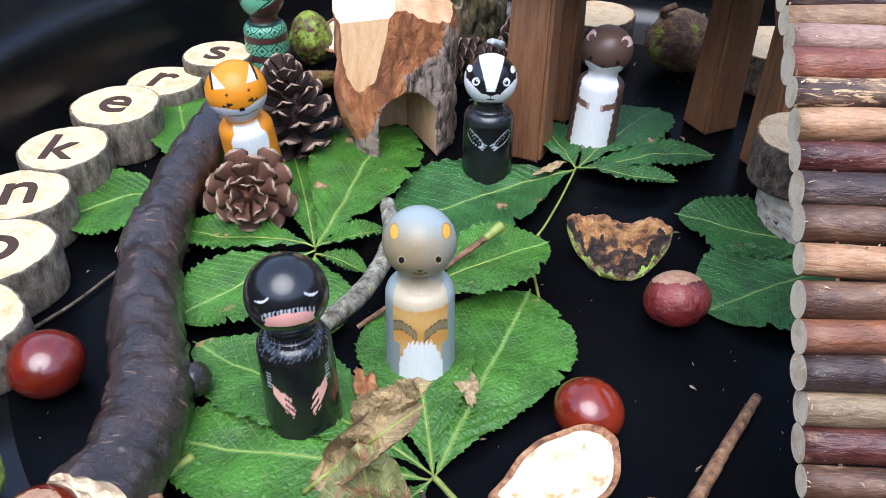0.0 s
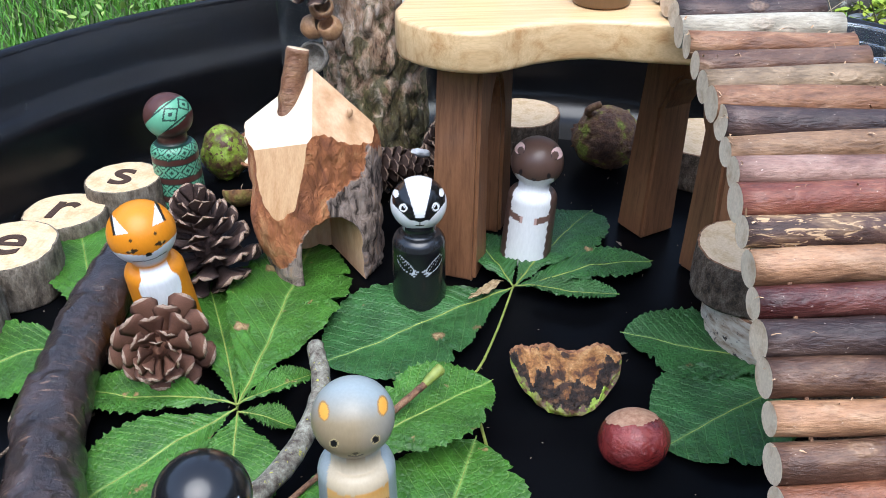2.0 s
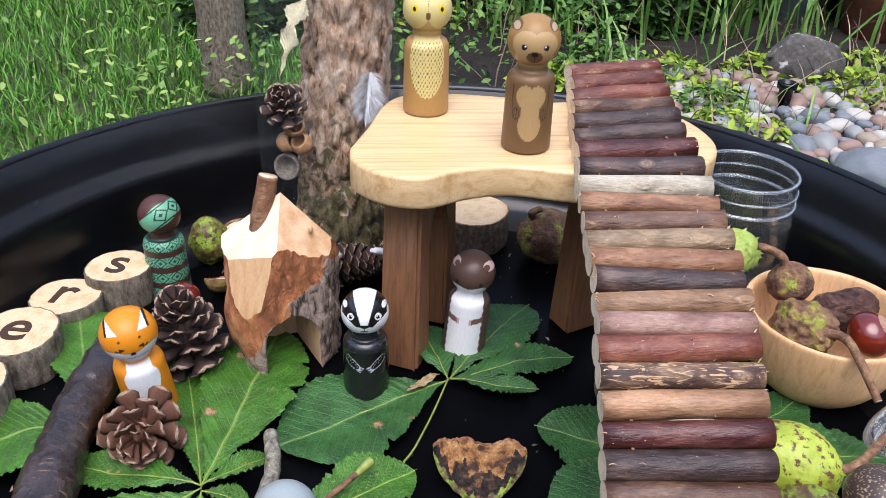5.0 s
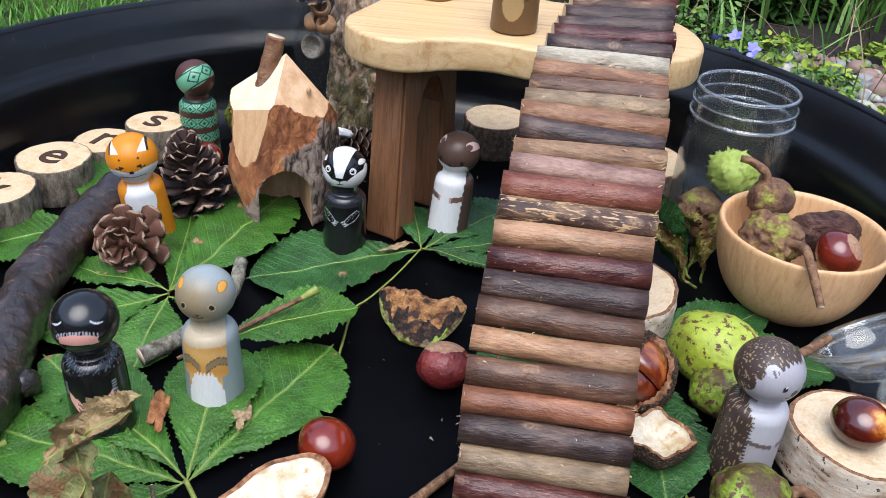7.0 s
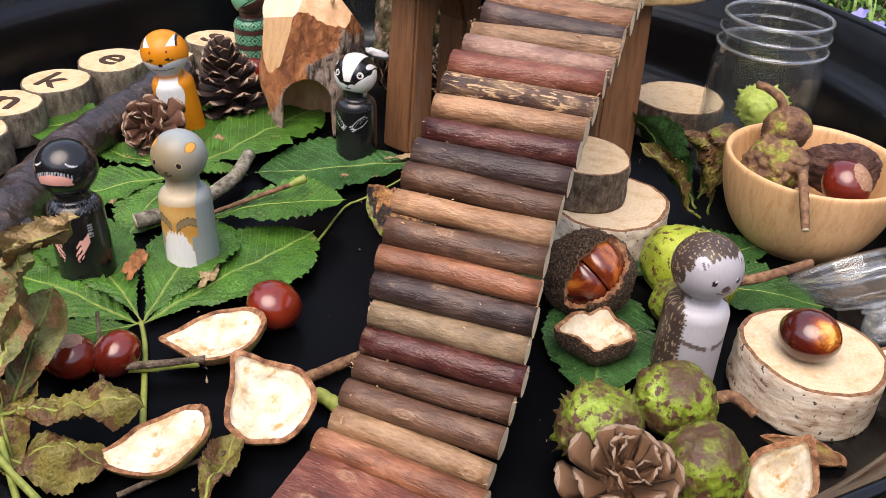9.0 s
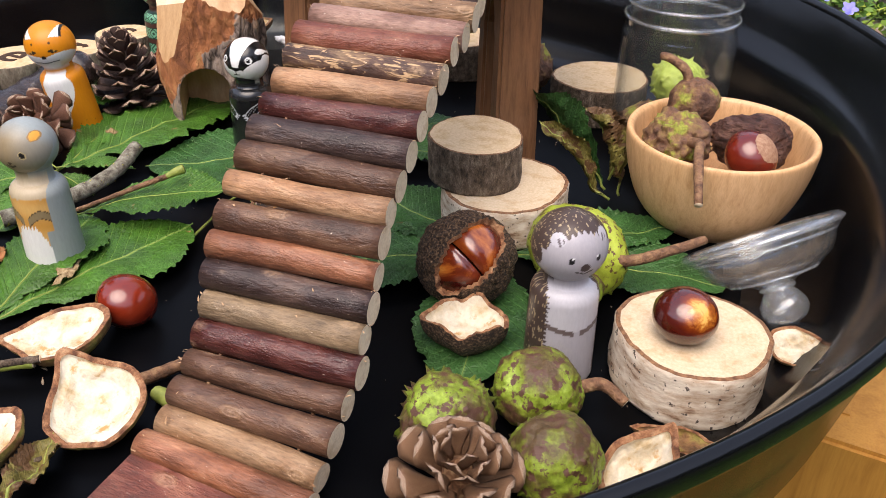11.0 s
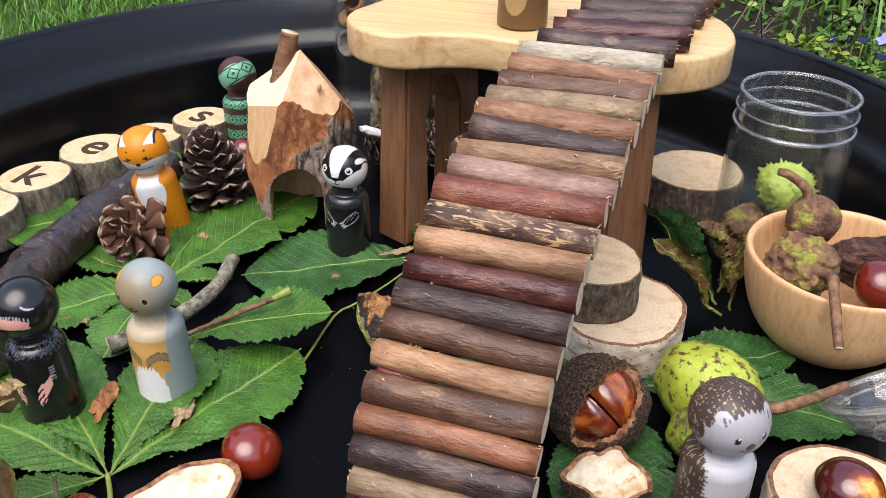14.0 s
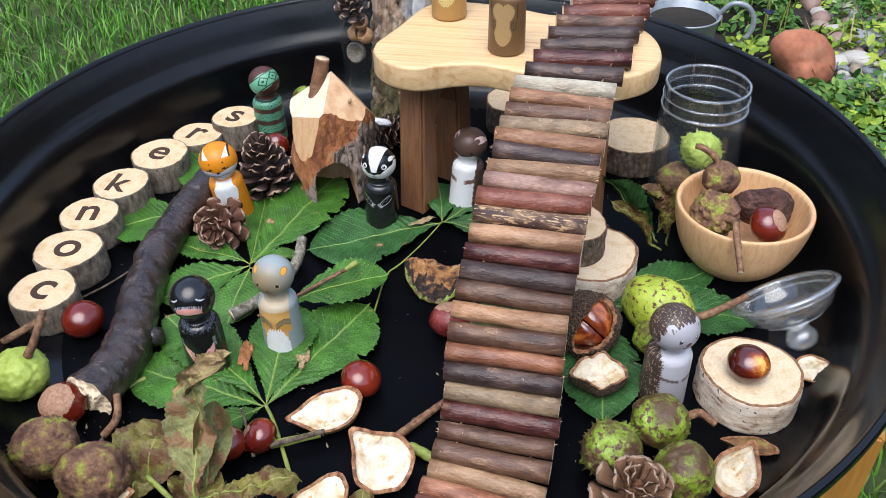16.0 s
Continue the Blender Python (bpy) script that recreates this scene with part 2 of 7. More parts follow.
    bump_to(t, b, f, 0.5, 0.003)
    return m


def glassy(name, base=0.04, gain=0.85, power=3.0, sky_white=0.008):
    """Thin clear plastic: mostly see-through, with gloss that grows towards the edges."""
    m, t, b = nodes_of(name)
    tr = t.nodes.new("ShaderNodeBsdfTransparent")
    gl = t.nodes.new("ShaderNodeBsdfGlossy")
    tr.inputs[0].default_value = (0.97, 0.985, 0.985, 1)
    gl.inputs["Roughness"].default_value = 0.05
    lw = t.nodes.new("ShaderNodeLayerWeight")
    lw.inputs["Blend"].default_value = 0.5
    fr = t.nodes.new("ShaderNodeMath")
    fr.operation, fr.inputs[1].default_value = "POWER", power
    t.links.new(lw.outputs["Facing"], fr.inputs[0])
    ad = t.nodes.new("ShaderNodeMath")
    ad.operation, ad.inputs[1].default_value, ad.inputs[2].default_value = "MULTIPLY_ADD", gain, base
    ad.use_clamp = True
    t.links.new(fr.outputs[0], ad.inputs[0])
    mx = t.nodes.new("ShaderNodeMixShader")
    t.links.new(ad.outputs[0], mx.inputs[0])
    t.links.new(tr.outputs[0], mx.inputs[1])
    t.links.new(gl.outputs[0], mx.inputs[2])
    # diffuse white mixed in to imitate bright sky refracted by the plastic
    df = t.nodes.new("ShaderNodeBsdfDiffuse")
    df.inputs[0].default_value = (0.8, 0.83, 0.85, 1)
    mh = t.nodes.new("ShaderNodeMixShader")
    mh.inputs[0].default_value = sky_white
    t.links.new(mx.outputs[0], mh.inputs[1])
    t.links.new(df.outputs[0], mh.inputs[2])
    t.links.new(mh.outputs[0], t.nodes["Material Output"].inputs["Surface"])
    return m


def log_bark(name, dark, base, light, rough=0.5, crack=0.0):
    """Thin branch bark: fine lines along the branch, knots with rings, pale specks."""
    m, t, b = nodes_of(name)
    f, _ = noise_of(t, 90, 5, (0.45, 1, 1), shift=7.0, distort=0.4)
    col = ramp_of(t, f, [(0.34, mix(base, dark, 0.7)), (0.5, base), (0.68, mix(base, light, 0.75))])
    w, _ = noise_of(t, 34, 4, (0.5, 1, 1), shift=3.0)
    col = blend(t, 0.8, col, ramp_of(t, w, [(0.36, (0.62, 0.60, 0.60)), (0.6, (1.1, 1.08, 1.06))]), "MULTIPLY")
    g, _ = noise_of(t, 1100, 6, (0.22, 1, 1), shift=7.0)
    col = blend(t, 0.85, col, ramp_of(t, g, [(0.30, (0.46, 0.44, 0.43)), (0.45, (0.80, 0.79, 0.78)), (0.66, (1.08, 1.07, 1.06))]), "MULTIPLY")
    if crack:
        c, _ = noise_of(t, 520, 8, (0.22, 1, 1), shift=5.0, distort=1.2)
        col = blend(t, ramp_of(t, c, [(0.56, (0, 0, 0)), (0.58, (1, 1, 1))]), col, light)
    vo = t.nodes.new("ShaderNodeTexVoronoi")
    vo.inputs["Scale"].default_value = 62
    _, kn = noise_of(t, 1.0, 0, (0.55, 1, 1), shift=7.0)
    t.links.new(kn.inputs["Vector"].links[0].from_socket, vo.inputs["Vector"])
    k1 = ramp_of(t, vo.outputs["Distance"], [(0.0, (0.9, 0.9, 0.9)), (0.09, (0.45, 0.45, 0.45)), (0.13, (0.7, 0.7, 0.7)), (0.20, (0, 0, 0))])
    fk, _ = noise_of(t, 700, 4, shift=3.0)
    k2 = blend(t, 1.0, k1, ramp_of(t, fk, [(0.35, (0.2, 0.2, 0.2)), (0.6, (1, 1, 1))]), "MULTIPLY")
    col = blend(t, k2, col, mix(light, (0.42, 0.27, 0.16), 0.5))
    sp, _ = noise_of(t, 1000, 3, (0.6, 1, 1), shift=9.0)
    col = blend(t, ramp_of(t, sp, [(0.70, (0, 0, 0)), (0.73, (1, 1, 1))]), col, mix(light, (0.7, 0.6, 0.5), 0.5))
    t.links.new(col, b.inputs["Base Color"])
    fr, _ = noise_of(t, 240, 4, (0.3, 1, 1), shift=7.0)
    rr = t.nodes.new("ShaderNodeMapRange")
    set_in(rr, To_Min=rough - 0.12, To_Max=rough + 0.2)
    t.links.new(fr, rr.inputs["Value"])
    t.links.new(rr.outputs[0], b.inputs["Roughness"])
    b.inputs["Specular IOR Level"].default_value = 0.42
    bump_to(t, b, g, 0.7, 0.0005)
    bump_to(t, b, k1, 0.8, 0.0008)
    bump_to(t, b, fr, 0.7, 0.0012)
    bump_to(t, b, f, 0.7, 0.0020)
    return m


def flaking_bark(name):
    """Grey cracked bark that has peeled to orange inner bark towards its upper edge."""
    m, t, b = nodes_of(name)
    f, _ = noise_of(t, 75, 8, (1, 1, 0.6), distort=0.5)
    inner = ramp_of(t, f, [(0.34, (0.17, 0.055, 0.022)), (0.5, (0.38, 0.135, 0.048)), (0.66, (0.54, 0.28, 0.12))])
    g, _ = noise_of(t, 210, 8, (1, 1, 0.5), distort=0.8)
    outer = ramp_of(t, g, [(0.38, (0.040, 0.026, 0.020)), (0.47, (0.20, 0.145, 0.115)), (0.56, (0.30, 0.23, 0.19)), (0.68, (0.40, 0.24, 0.14))])
    tc = t.nodes.new("ShaderNodeTexCoord")
    sx = t.nodes.new("ShaderNodeSeparateXYZ")
    t.links.new(tc.outputs["Object"], sx.inputs[0])
    e, _ = noise_of(t, 45, 6, (1, 1, 0.8))
    mu = t.nodes.new("ShaderNodeMath")
    mu.operation, mu.inputs[1].default_value = "MULTIPLY_ADD", 12.0
    t.links.new(sx.outputs[2], mu.inputs[0])
    # the side beside the chimney has lost its grey bark
    lean = t.nodes.new("ShaderNodeMath")
    lean.operation, lean.inputs[1].default_value = "MULTIPLY_ADD", -13.0
    t.links.new(sx.outputs[0], lean.inputs[0])
    t.links.new(e, lean.inputs[2])
    t.links.new(lean.outputs[0], mu.inputs[2])
    peel = ramp_of(t, mu.outputs[0], [(0.938, (0, 0, 0)), (0.966, (1, 1, 1))])
    t.links.new(blend(t, peel, outer, inner), b.inputs["Base Color"])
    set_in(b, Roughness=0.82)
    bump_to(t, b, g, 1.0, 0.0035)
    bump_to(t, b, peel, 0.6, -0.002)
    return m


def cherry_bark(name):
    """Smooth dark bark with pale dashes that run round the branch."""
    m, t, b = nodes_of(name)
    f, _ = noise_of(t, 55, 6, (1, 0.8, 1), distort=0.5)
    col = ramp_of(t, f, [(0.34, (0.008, 0.004, 0.004)), (0.5, (0.022, 0.011, 0.009)), (0.62, (0.050, 0.028, 0.024)), (0.74, (0.12, 0.085, 0.075))])
    g, _ = noise_of(t, 700, 5, (0.4, 1, 0.4))
    col = blend(t, 0.85, col, ramp_of(t, g, [(0.34, (0.45, 0.42, 0.42)), (0.6, (1.1, 1.1, 1.1))]), "MULTIPLY")
    d, _ = noise_of(t, 520, 3, (0.16, 1, 0.16), shift=3.0)
    dash = ramp_of(t, d, [(0.63, (0, 0, 0)), (0.67, (1, 1, 1))])
    col = blend(t, dash, col, (0.20, 0.115, 0.075))
    t.links.new(col, b.inputs["Base Color"])
    fr, _ = noise_of(t, 190, 8, rough=0.7)
    rr = t.nodes.new("ShaderNodeMapRange")
    set_in(rr, To_Min=0.10, To_Max=0.55)
    t.links.new(fr, rr.inputs["Value"])
    t.links.new(rr.outputs[0], b.inputs["Roughness"])
    b.inputs["Specular IOR Level"].default_value = 0.5
    b.inputs["Coat Weight"].default_value = 0.6
    b.inputs["Coat Roughness"].default_value = 0.18
    bump_to(t, b, g, 0.25, 0.0006)
    bump_to(t, b, dash, 0.6, 0.0008)
    bump_to(t, b, fr, 0.9, 0.0030)
    bump_to(t, b, f, 0.6, 0.0020)
    return m


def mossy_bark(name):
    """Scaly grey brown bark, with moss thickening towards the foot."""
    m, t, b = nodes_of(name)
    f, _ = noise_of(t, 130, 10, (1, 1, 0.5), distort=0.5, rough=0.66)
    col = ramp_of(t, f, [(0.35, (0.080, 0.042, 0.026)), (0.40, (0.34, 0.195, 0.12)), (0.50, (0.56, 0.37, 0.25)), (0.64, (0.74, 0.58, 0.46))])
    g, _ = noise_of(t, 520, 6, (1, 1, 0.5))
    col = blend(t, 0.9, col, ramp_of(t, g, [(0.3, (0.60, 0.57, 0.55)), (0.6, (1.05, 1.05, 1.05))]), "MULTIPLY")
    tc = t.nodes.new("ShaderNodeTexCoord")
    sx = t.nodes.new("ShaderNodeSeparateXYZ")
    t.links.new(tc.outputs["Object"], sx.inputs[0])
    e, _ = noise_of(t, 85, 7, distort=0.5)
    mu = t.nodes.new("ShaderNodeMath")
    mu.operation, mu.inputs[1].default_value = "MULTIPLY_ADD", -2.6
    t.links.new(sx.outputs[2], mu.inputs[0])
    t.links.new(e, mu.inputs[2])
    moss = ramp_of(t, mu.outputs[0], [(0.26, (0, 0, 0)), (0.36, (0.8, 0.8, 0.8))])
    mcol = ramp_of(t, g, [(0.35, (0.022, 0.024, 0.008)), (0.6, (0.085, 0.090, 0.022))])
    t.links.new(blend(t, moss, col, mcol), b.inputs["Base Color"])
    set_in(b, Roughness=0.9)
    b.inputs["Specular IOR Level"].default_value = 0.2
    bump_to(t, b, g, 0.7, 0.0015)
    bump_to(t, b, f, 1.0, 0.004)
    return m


def amber_highlight(name, way):
    """Dark polished conker skin; a ragged pale amber highlight is painted on one side."""
    m, t, b = nodes_of(name)
    tc = t.nodes.new("ShaderNodeTexCoord")
    nm = t.nodes.new("ShaderNodeVectorMath")
    nm.operation = "NORMALIZE"
    t.links.new(tc.outputs["Object"], nm.inputs[0])
    dt = t.nodes.new("ShaderNodeVectorMath")
    dt.operation, dt.inputs[1].default_value = "DOT_PRODUCT", Vector(way).normalized()
    t.links.new(nm.outputs[0], dt.inputs[0])
    f, _ = noise_of(t, 190, 5, distort=0.8)
    ad = t.nodes.new("ShaderNodeMath")
    ad.operation, ad.inputs[1].default_value = "MULTIPLY_ADD", 0.42
    t.links.new(f, ad.inputs[0])
    t.links.new(dt.outputs["Value"], ad.inputs[2])
    sc = t.nodes.new("ShaderNodeMath")
    sc.operation, sc.inputs[1].default_value = "MULTIPLY", 0.8
    t.links.new(ad.outputs[0], sc.inputs[0])
    col = ramp_of(t, sc.outputs[0], [(0.0, (0.040, 0.004, 0.003)), (0.70, (0.075, 0.008, 0.004)), (0.83, (0.17, 0.028, 0.006)), (0.89, (0.42, 0.13, 0.02)), (0.95, (0.70, 0.40, 0.10))])
    t.links.new(col, b.inputs["Base Color"])
    set_in(b, Roughness=0.16)
    b.inputs["Specular IOR Level"].default_value = 0.6
    b.inputs["Coat Weight"].default_value = 0.5
    b.inputs["Coat Roughness"].default_value = 0.12
    return m


M_BRANCH = cherry_bark("cherry_bark")
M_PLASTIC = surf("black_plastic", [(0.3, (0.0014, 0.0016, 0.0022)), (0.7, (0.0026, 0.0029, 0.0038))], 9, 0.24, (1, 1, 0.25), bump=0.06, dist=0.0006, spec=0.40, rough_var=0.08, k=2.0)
# floor copy of the plastic, sheen cut to stand in for dark reflections
M_PLASTIC_MATT = surf("dulled_black_plastic", [(0.3, (0.0012, 0.0013, 0.0018)), (0.7, (0.0022, 0.0024, 0.0030))], 9, 0.34, bump=0.05, dist=0.0004, spec=0.05, rough_var=0.08, k=2.0)
M_SLICE_TOP = rings("sawn_slice", (0.66, 0.50, 0.32), (0.55, 0.38, 0.21))
M_BIRCH_TOP = rings("sawn_birch", (0.66, 0.53, 0.37), (0.58, 0.42, 0.26))
M_LOG_END = rings("log_end_grain", (0.80, 0.66, 0.48), (0.62, 0.46, 0.30), 900)
M_BARK_GREY = surf("grey_bark", [(0.3, (0.06, 0.045, 0.032)), (0.5, (0.20, 0.16, 0.115)), (0.7, (0.34, 0.29, 0.22))], 60, 0.85, (1, 1, 0.45), 0.9, 0.0016, fine=0.55)
M_BARK_DARK = surf("dark_bark", [(0.32, (0.045, 0.030, 0.020)), (0.48, (0.15, 0.105, 0.072)), (0.6, (0.24, 0.18, 0.13)), (0.72, (0.36, 0.31, 0.24))], 70, 0.85, (1, 1, 0.6), 1.0, 0.0018, fine=0.45)
M_BIRCH = surf("birch_bark", [(0.32, (0.22, 0.12, 0.07)), (0.42, (0.52, 0.39, 0.28)), (0.6, (0.74, 0.65, 0.53))], 40, 0.75, (0.6, 0.6, 1.6), 0.5, 0.0010, spots=(0.07, 0.05, 0.04), spot_scale=80, pos=(0.61, 0.65))
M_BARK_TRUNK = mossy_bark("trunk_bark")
M_BIRCH_RIM = surf("birch_inner_bark", [(0.35, (0.10, 0.045, 0.022)), (0.65, (0.28, 0.14, 0.07))], 120, 0.85, bump=0.6, dist=0.0006)
M_PINE = timber("pale_pine", (0.72, 0.51, 0.27), (0.48, 0.25, 0.09), (0.35, 20, 9), 20)
M_STAIN = timber("stained_wood", (0.25, 0.115, 0.055), (0.10, 0.042, 0.020), (14, 14, 1), 34, 0.42, 0.15)
M_BOWL = timber("beech", (0.70, 0.43, 0.225), (0.50, 0.26, 0.105), (9, 9, 1.2), 34, 0.5, 0.0)
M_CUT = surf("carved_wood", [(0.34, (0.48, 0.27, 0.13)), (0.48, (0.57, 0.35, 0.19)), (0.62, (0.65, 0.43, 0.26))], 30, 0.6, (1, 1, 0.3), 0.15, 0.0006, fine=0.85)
# paler copy of the carved wood: strong light on one roof face, painted in
M_CUT_LIT = surf("lit_carved_wood", [(0.3, (0.66, 0.50, 0.33)), (0.6, (0.76, 0.62, 0.44))], 30, 0.6, (1, 1, 0.3), 0.1, 0.0006, fine=0.88)
M_CUT_SAWN = timber("sawn_log_face", (0.60, 0.38, 0.20), (0.42, 0.22, 0.09), (8, 8, 1), 26, 0.6, 0.0)
M_BARK_HOUSE = flaking_bark("flaking_bark")
M_PAINT = painted("doll_paint")
M_PAINT_GLOSS = painted("glossy_doll_paint", 0.22, 0.5)
M_CONKER = surf("conker_skin", [(0.32, (0.055, 0.006, 0.004)), (0.5, (0.13, 0.011, 0.005)), (0.7, (0.23, 0.026, 0.008))], 16, 0.18, (1, 1, 1), 0.03, 0.0003, spec=0.5, coat=0.55, distort=0.6, rough_var=0.05, k=1.6)
M_CONKER_AMBER = surf("amber_conker_skin", [(0.40, (0.045, 0.004, 0.003)), (0.52, (0.15, 0.022, 0.006)), (0.60, (0.42, 0.12, 0.02)), (0.70, (0.72, 0.34, 0.07))], 15, 0.18, (1, 1, 1), 0.02, 0.0002, spec=0.6, coat=0.5, distort=0.8, rough_var=0.03, k=1.6)
# bright highlight painted into the skin on the upper right front
M_CONKER_HIGHLIGHT = amber_highlight("highlit_conker_skin", (0.47, 0.60, -0.64))
M_CONKER_DULL = surf("wrinkled_conker_skin", [(0.32, (0.085, 0.012, 0.012)), (0.5, (0.16, 0.018, 0.016)), (0.7, (0.26, 0.040, 0.030))], 24, 0.24, (1, 1, 1), 0.9, 0.004, spec=0.5, coat=0.3, distort=1.5, rough_var=0.06, k=1.7)
M_SCAR = surf("conker_scar", [(0.3, (0.24, 0.11, 0.06)), (0.7, (0.46, 0.28, 0.18))], 120, 0.7, fine=0.8)
M_HUSK_GREEN = surf("green_husk", [(0.40, (0.10, 0.060, 0.025)), (0.47, (0.15, 0.15, 0.025)), (0.56, (0.23, 0.33, 0.030)), (0.75, (0.33, 0.46, 0.07))], 42, 0.5, bump=0.7, dist=0.0016, fine=0.6, spots=(0.085, 0.038, 0.025), spot_scale=130, pos=(0.52, 0.57), k=2.0)
M_HUSK_PALE = surf("pale_green_husk", [(0.36, (0.30, 0.38, 0.06)), (0.6, (0.42, 0.52, 0.10)), (0.75, (0.52, 0.60, 0.18))], 42, 0.5, bump=0.4, dist=0.0012, fine=0.8, spots=(0.22, 0.16, 0.05), spot_scale=70, pos=(0.66, 0.72), k=2.0)
M_HUSK_SMOOTH = surf("smooth_lime_husk", [(0.34, (0.22, 0.25, 0.030)), (0.5, (0.34, 0.42, 0.040)), (0.68, (0.44, 0.52, 0.075))], 30, 0.45, bump=0.35, dist=0.0012, fine=0.8, spots=(0.10, 0.045, 0.022), spot_scale=125, pos=(0.545, 0.60), k=2.0)
M_HUSK_WRINKLED = surf("wrinkled_brown_husk", [(0.34, (0.030, 0.012, 0.009)), (0.5, (0.105, 0.042, 0.030)), (0.66, (0.22, 0.11, 0.075))], 40, 0.55, (1, 1, 2.2), 1.0, 0.004, fine=0.5, k=2.2, distort=1.0)
M_HUSK_BROWN = surf("brown_husk", [(0.34, (0.09, 0.040, 0.025)), (0.48, (0.21, 0.105, 0.06)), (0.56, (0.30, 0.18, 0.07)), (0.61, (0.32, 0.34, 0.05)), (0.78, (0.42, 0.48, 0.09))], 34, 0.7, bump=1.0, dist=0.0025, fine=0.5, k=2.6)
M_HUSK_DARK = surf("dark_spiky_husk", [(0.40, (0.045, 0.026, 0.016)), (0.52, (0.14, 0.078, 0.044)), (0.64, (0.40, 0.25, 0.14))], 200, 0.8, bump=1.0, dist=0.0030, fine=0.4)
M_HUSK_IN = surf("husk_lining", [(0.30, (0.46, 0.31, 0.14)), (0.42, (0.62, 0.51, 0.34)), (0.56, (0.72, 0.65, 0.52))], 26, 0.65, bump=0.5, dist=0.003, fine=0.85, spots=(0.46, 0.27, 0.10), spot_scale=34, pos=(0.58, 0.68))
M_HUSK_RIM = surf("husk_rim", [(0.35, (0.13, 0.05, 0.025)), (0.5, (0.34, 0.15, 0.07)), (0.68, (0.55, 0.32, 0.17))], 60, 0.8, bump=0.9, dist=0.0014, fine=0.6)
M_HUSK_SKIN = surf("brown_green_husk_skin", [(0.36, (0.09, 0.045, 0.02)), (0.5, (0.26, 0.13, 0.05)), (0.62, (0.30, 0.24, 0.06)), (0.75, (0.30, 0.33, 0.07))], 34, 0.75, bump=0.9, dist=0.0018, fine=0.55, k=2.6)
M_TWIG = surf("twig_bark", [(0.34, (0.08, 0.038, 0.022)), (0.52, (0.23, 0.115, 0.06)), (0.68, (0.36, 0.22, 0.11))], 60, 0.7, bump=0.9, dist=0.0012, fine=0.7)
M_LICHEN = surf("lichen_twig", [(0.35, (0.08, 0.06, 0.045)), (0.52, (0.24, 0.22, 0.17)), (0.7, (0.42, 0.42, 0.33))], 70, 0.85, bump=0.8, dist=0.001, fine=0.6, spots=(0.42, 0.40, 0.06), spot_scale=90, pos=(0.62, 0.68))
M_STALK = surf("green_stalk", [(0.3, (0.14, 0.18, 0.03)), (0.7, (0.30, 0.34, 0.08))], 50, 0.55, bump=0.1)
M_CONE = surf("cone_scale", [(0.35, (0.07, 0.026, 0.015)), (0.55, (0.18, 0.075, 0.042)), (0.75, (0.34, 0.19, 0.12))], 90, 0.7, (1, 1, 1), 0.5, 0.0006, fine=0.6)
M_LEAF = leafy("chestnut_leaf_green", (0.042, 0.125, 0.013), (0.17, 0.31, 0.07), (0.26, 0.16, 0.07), 0.055)
M_LEAF_DARK = leafy("chestnut_leaf_dark", (0.027, 0.090, 0.022), (0.09, 0.19, 0.06), (0.20, 0.13, 0.06), 0.01)
M_LEAF_DRY = leafy("withered_leaf", (0.19, 0.19, 0.070), (0.36, 0.32, 0.13), (0.20, 0.11, 0.05), 0.22, 0.6)
M_LEAF_CREST = leafy("tan_withered_leaf", (0.30, 0.20, 0.095), (0.44, 0.34, 0.18), (0.20, 0.10, 0.045), 0.16, 0.6)
M_LEAF_DRY2 = leafy("brown_curled_leaf", (0.165, 0.135, 0.032), (0.32, 0.26, 0.07), (0.10, 0.050, 0.02), 0.22, 0.5)
M_BURN = surf("burnt_line", [(0.3, (0.02, 0.011, 0.008)), (0.7, (0.07, 0.035, 0.02))], 300, 0.8, bump=0.6, dist=0.0004)
M_CLEAR = glassy("clear_plastic", 0.025, 0.85, 3.0, 0.008)
M_CLEAR_RING = glassy("thick_clear_plastic", 0.10, 0.9, 2.0, 0.07)
M_CLEAR_NECK = glassy("threaded_clear_plastic", 0.05, 0.9, 2.4, 0.012)
M_CLEAR_LID = glassy("cast_clear_plastic", 0.05, 0.70, 2.2, 0.02)
M_CLEAR_THIN = glassy("thin_clear_plastic", 0.004, 0.30, 5.0, 0.004)


# ---- ground and tray ----
GROUND = -0.24
CX, CY = 0.066, 0.345

M_SOIL = surf("lawn_soil", [(0.3, (0.025, 0.035, 0.010)), (0.55, (0.05, 0.075, 0.018)), (0.75, (0.09, 0.12, 0.03))], 9, 0.95, bump=0.6, dist=0.01, fine=0.5, k=1.0)
g = Mb()
gv, gf = lathe([(60.0, 0.0), (9.0, 0.0), (3.0, 0.0), (1.0, 0.0), (0.0, 0.0)], 48, cap=False)
g.add(gv, gf)
tagged(g.ob("ground", M_SOIL, m=pose(CX, 1.0, GROUND)), "green lawn and dark garden soil around the stand", "ground", kind="structure")

tray = thing("round_tray", "round black plastic mixing tray with a rolled rim", "tray", pose(CX, CY, 0))
prof = [(0.0, 0.0), (0.15, 0.0), (0.262, 0.0), (0.277, 0.0008), (0.289, 0.004), (0.298, 0.011), (0.3025, 0.022), (0.3045, 0.035), (0.3062, 0.048), (0.3072, 0.054), (0.3090, 0.0590), (0.3122, 0.0625), (0.3155, 0.0655), (0.3180, 0.0700), (0.3212, 0.078), (0.3250, 0.0860), (0.3280, 0.0910), (0.3294, 0.0932), (0.3300, 0.0950), (0.3312, 0.0964), (0.3330, 0.0968), (0.3346, 0.0958), (0.3352, 0.0940), (0.3348, 0.0900)]
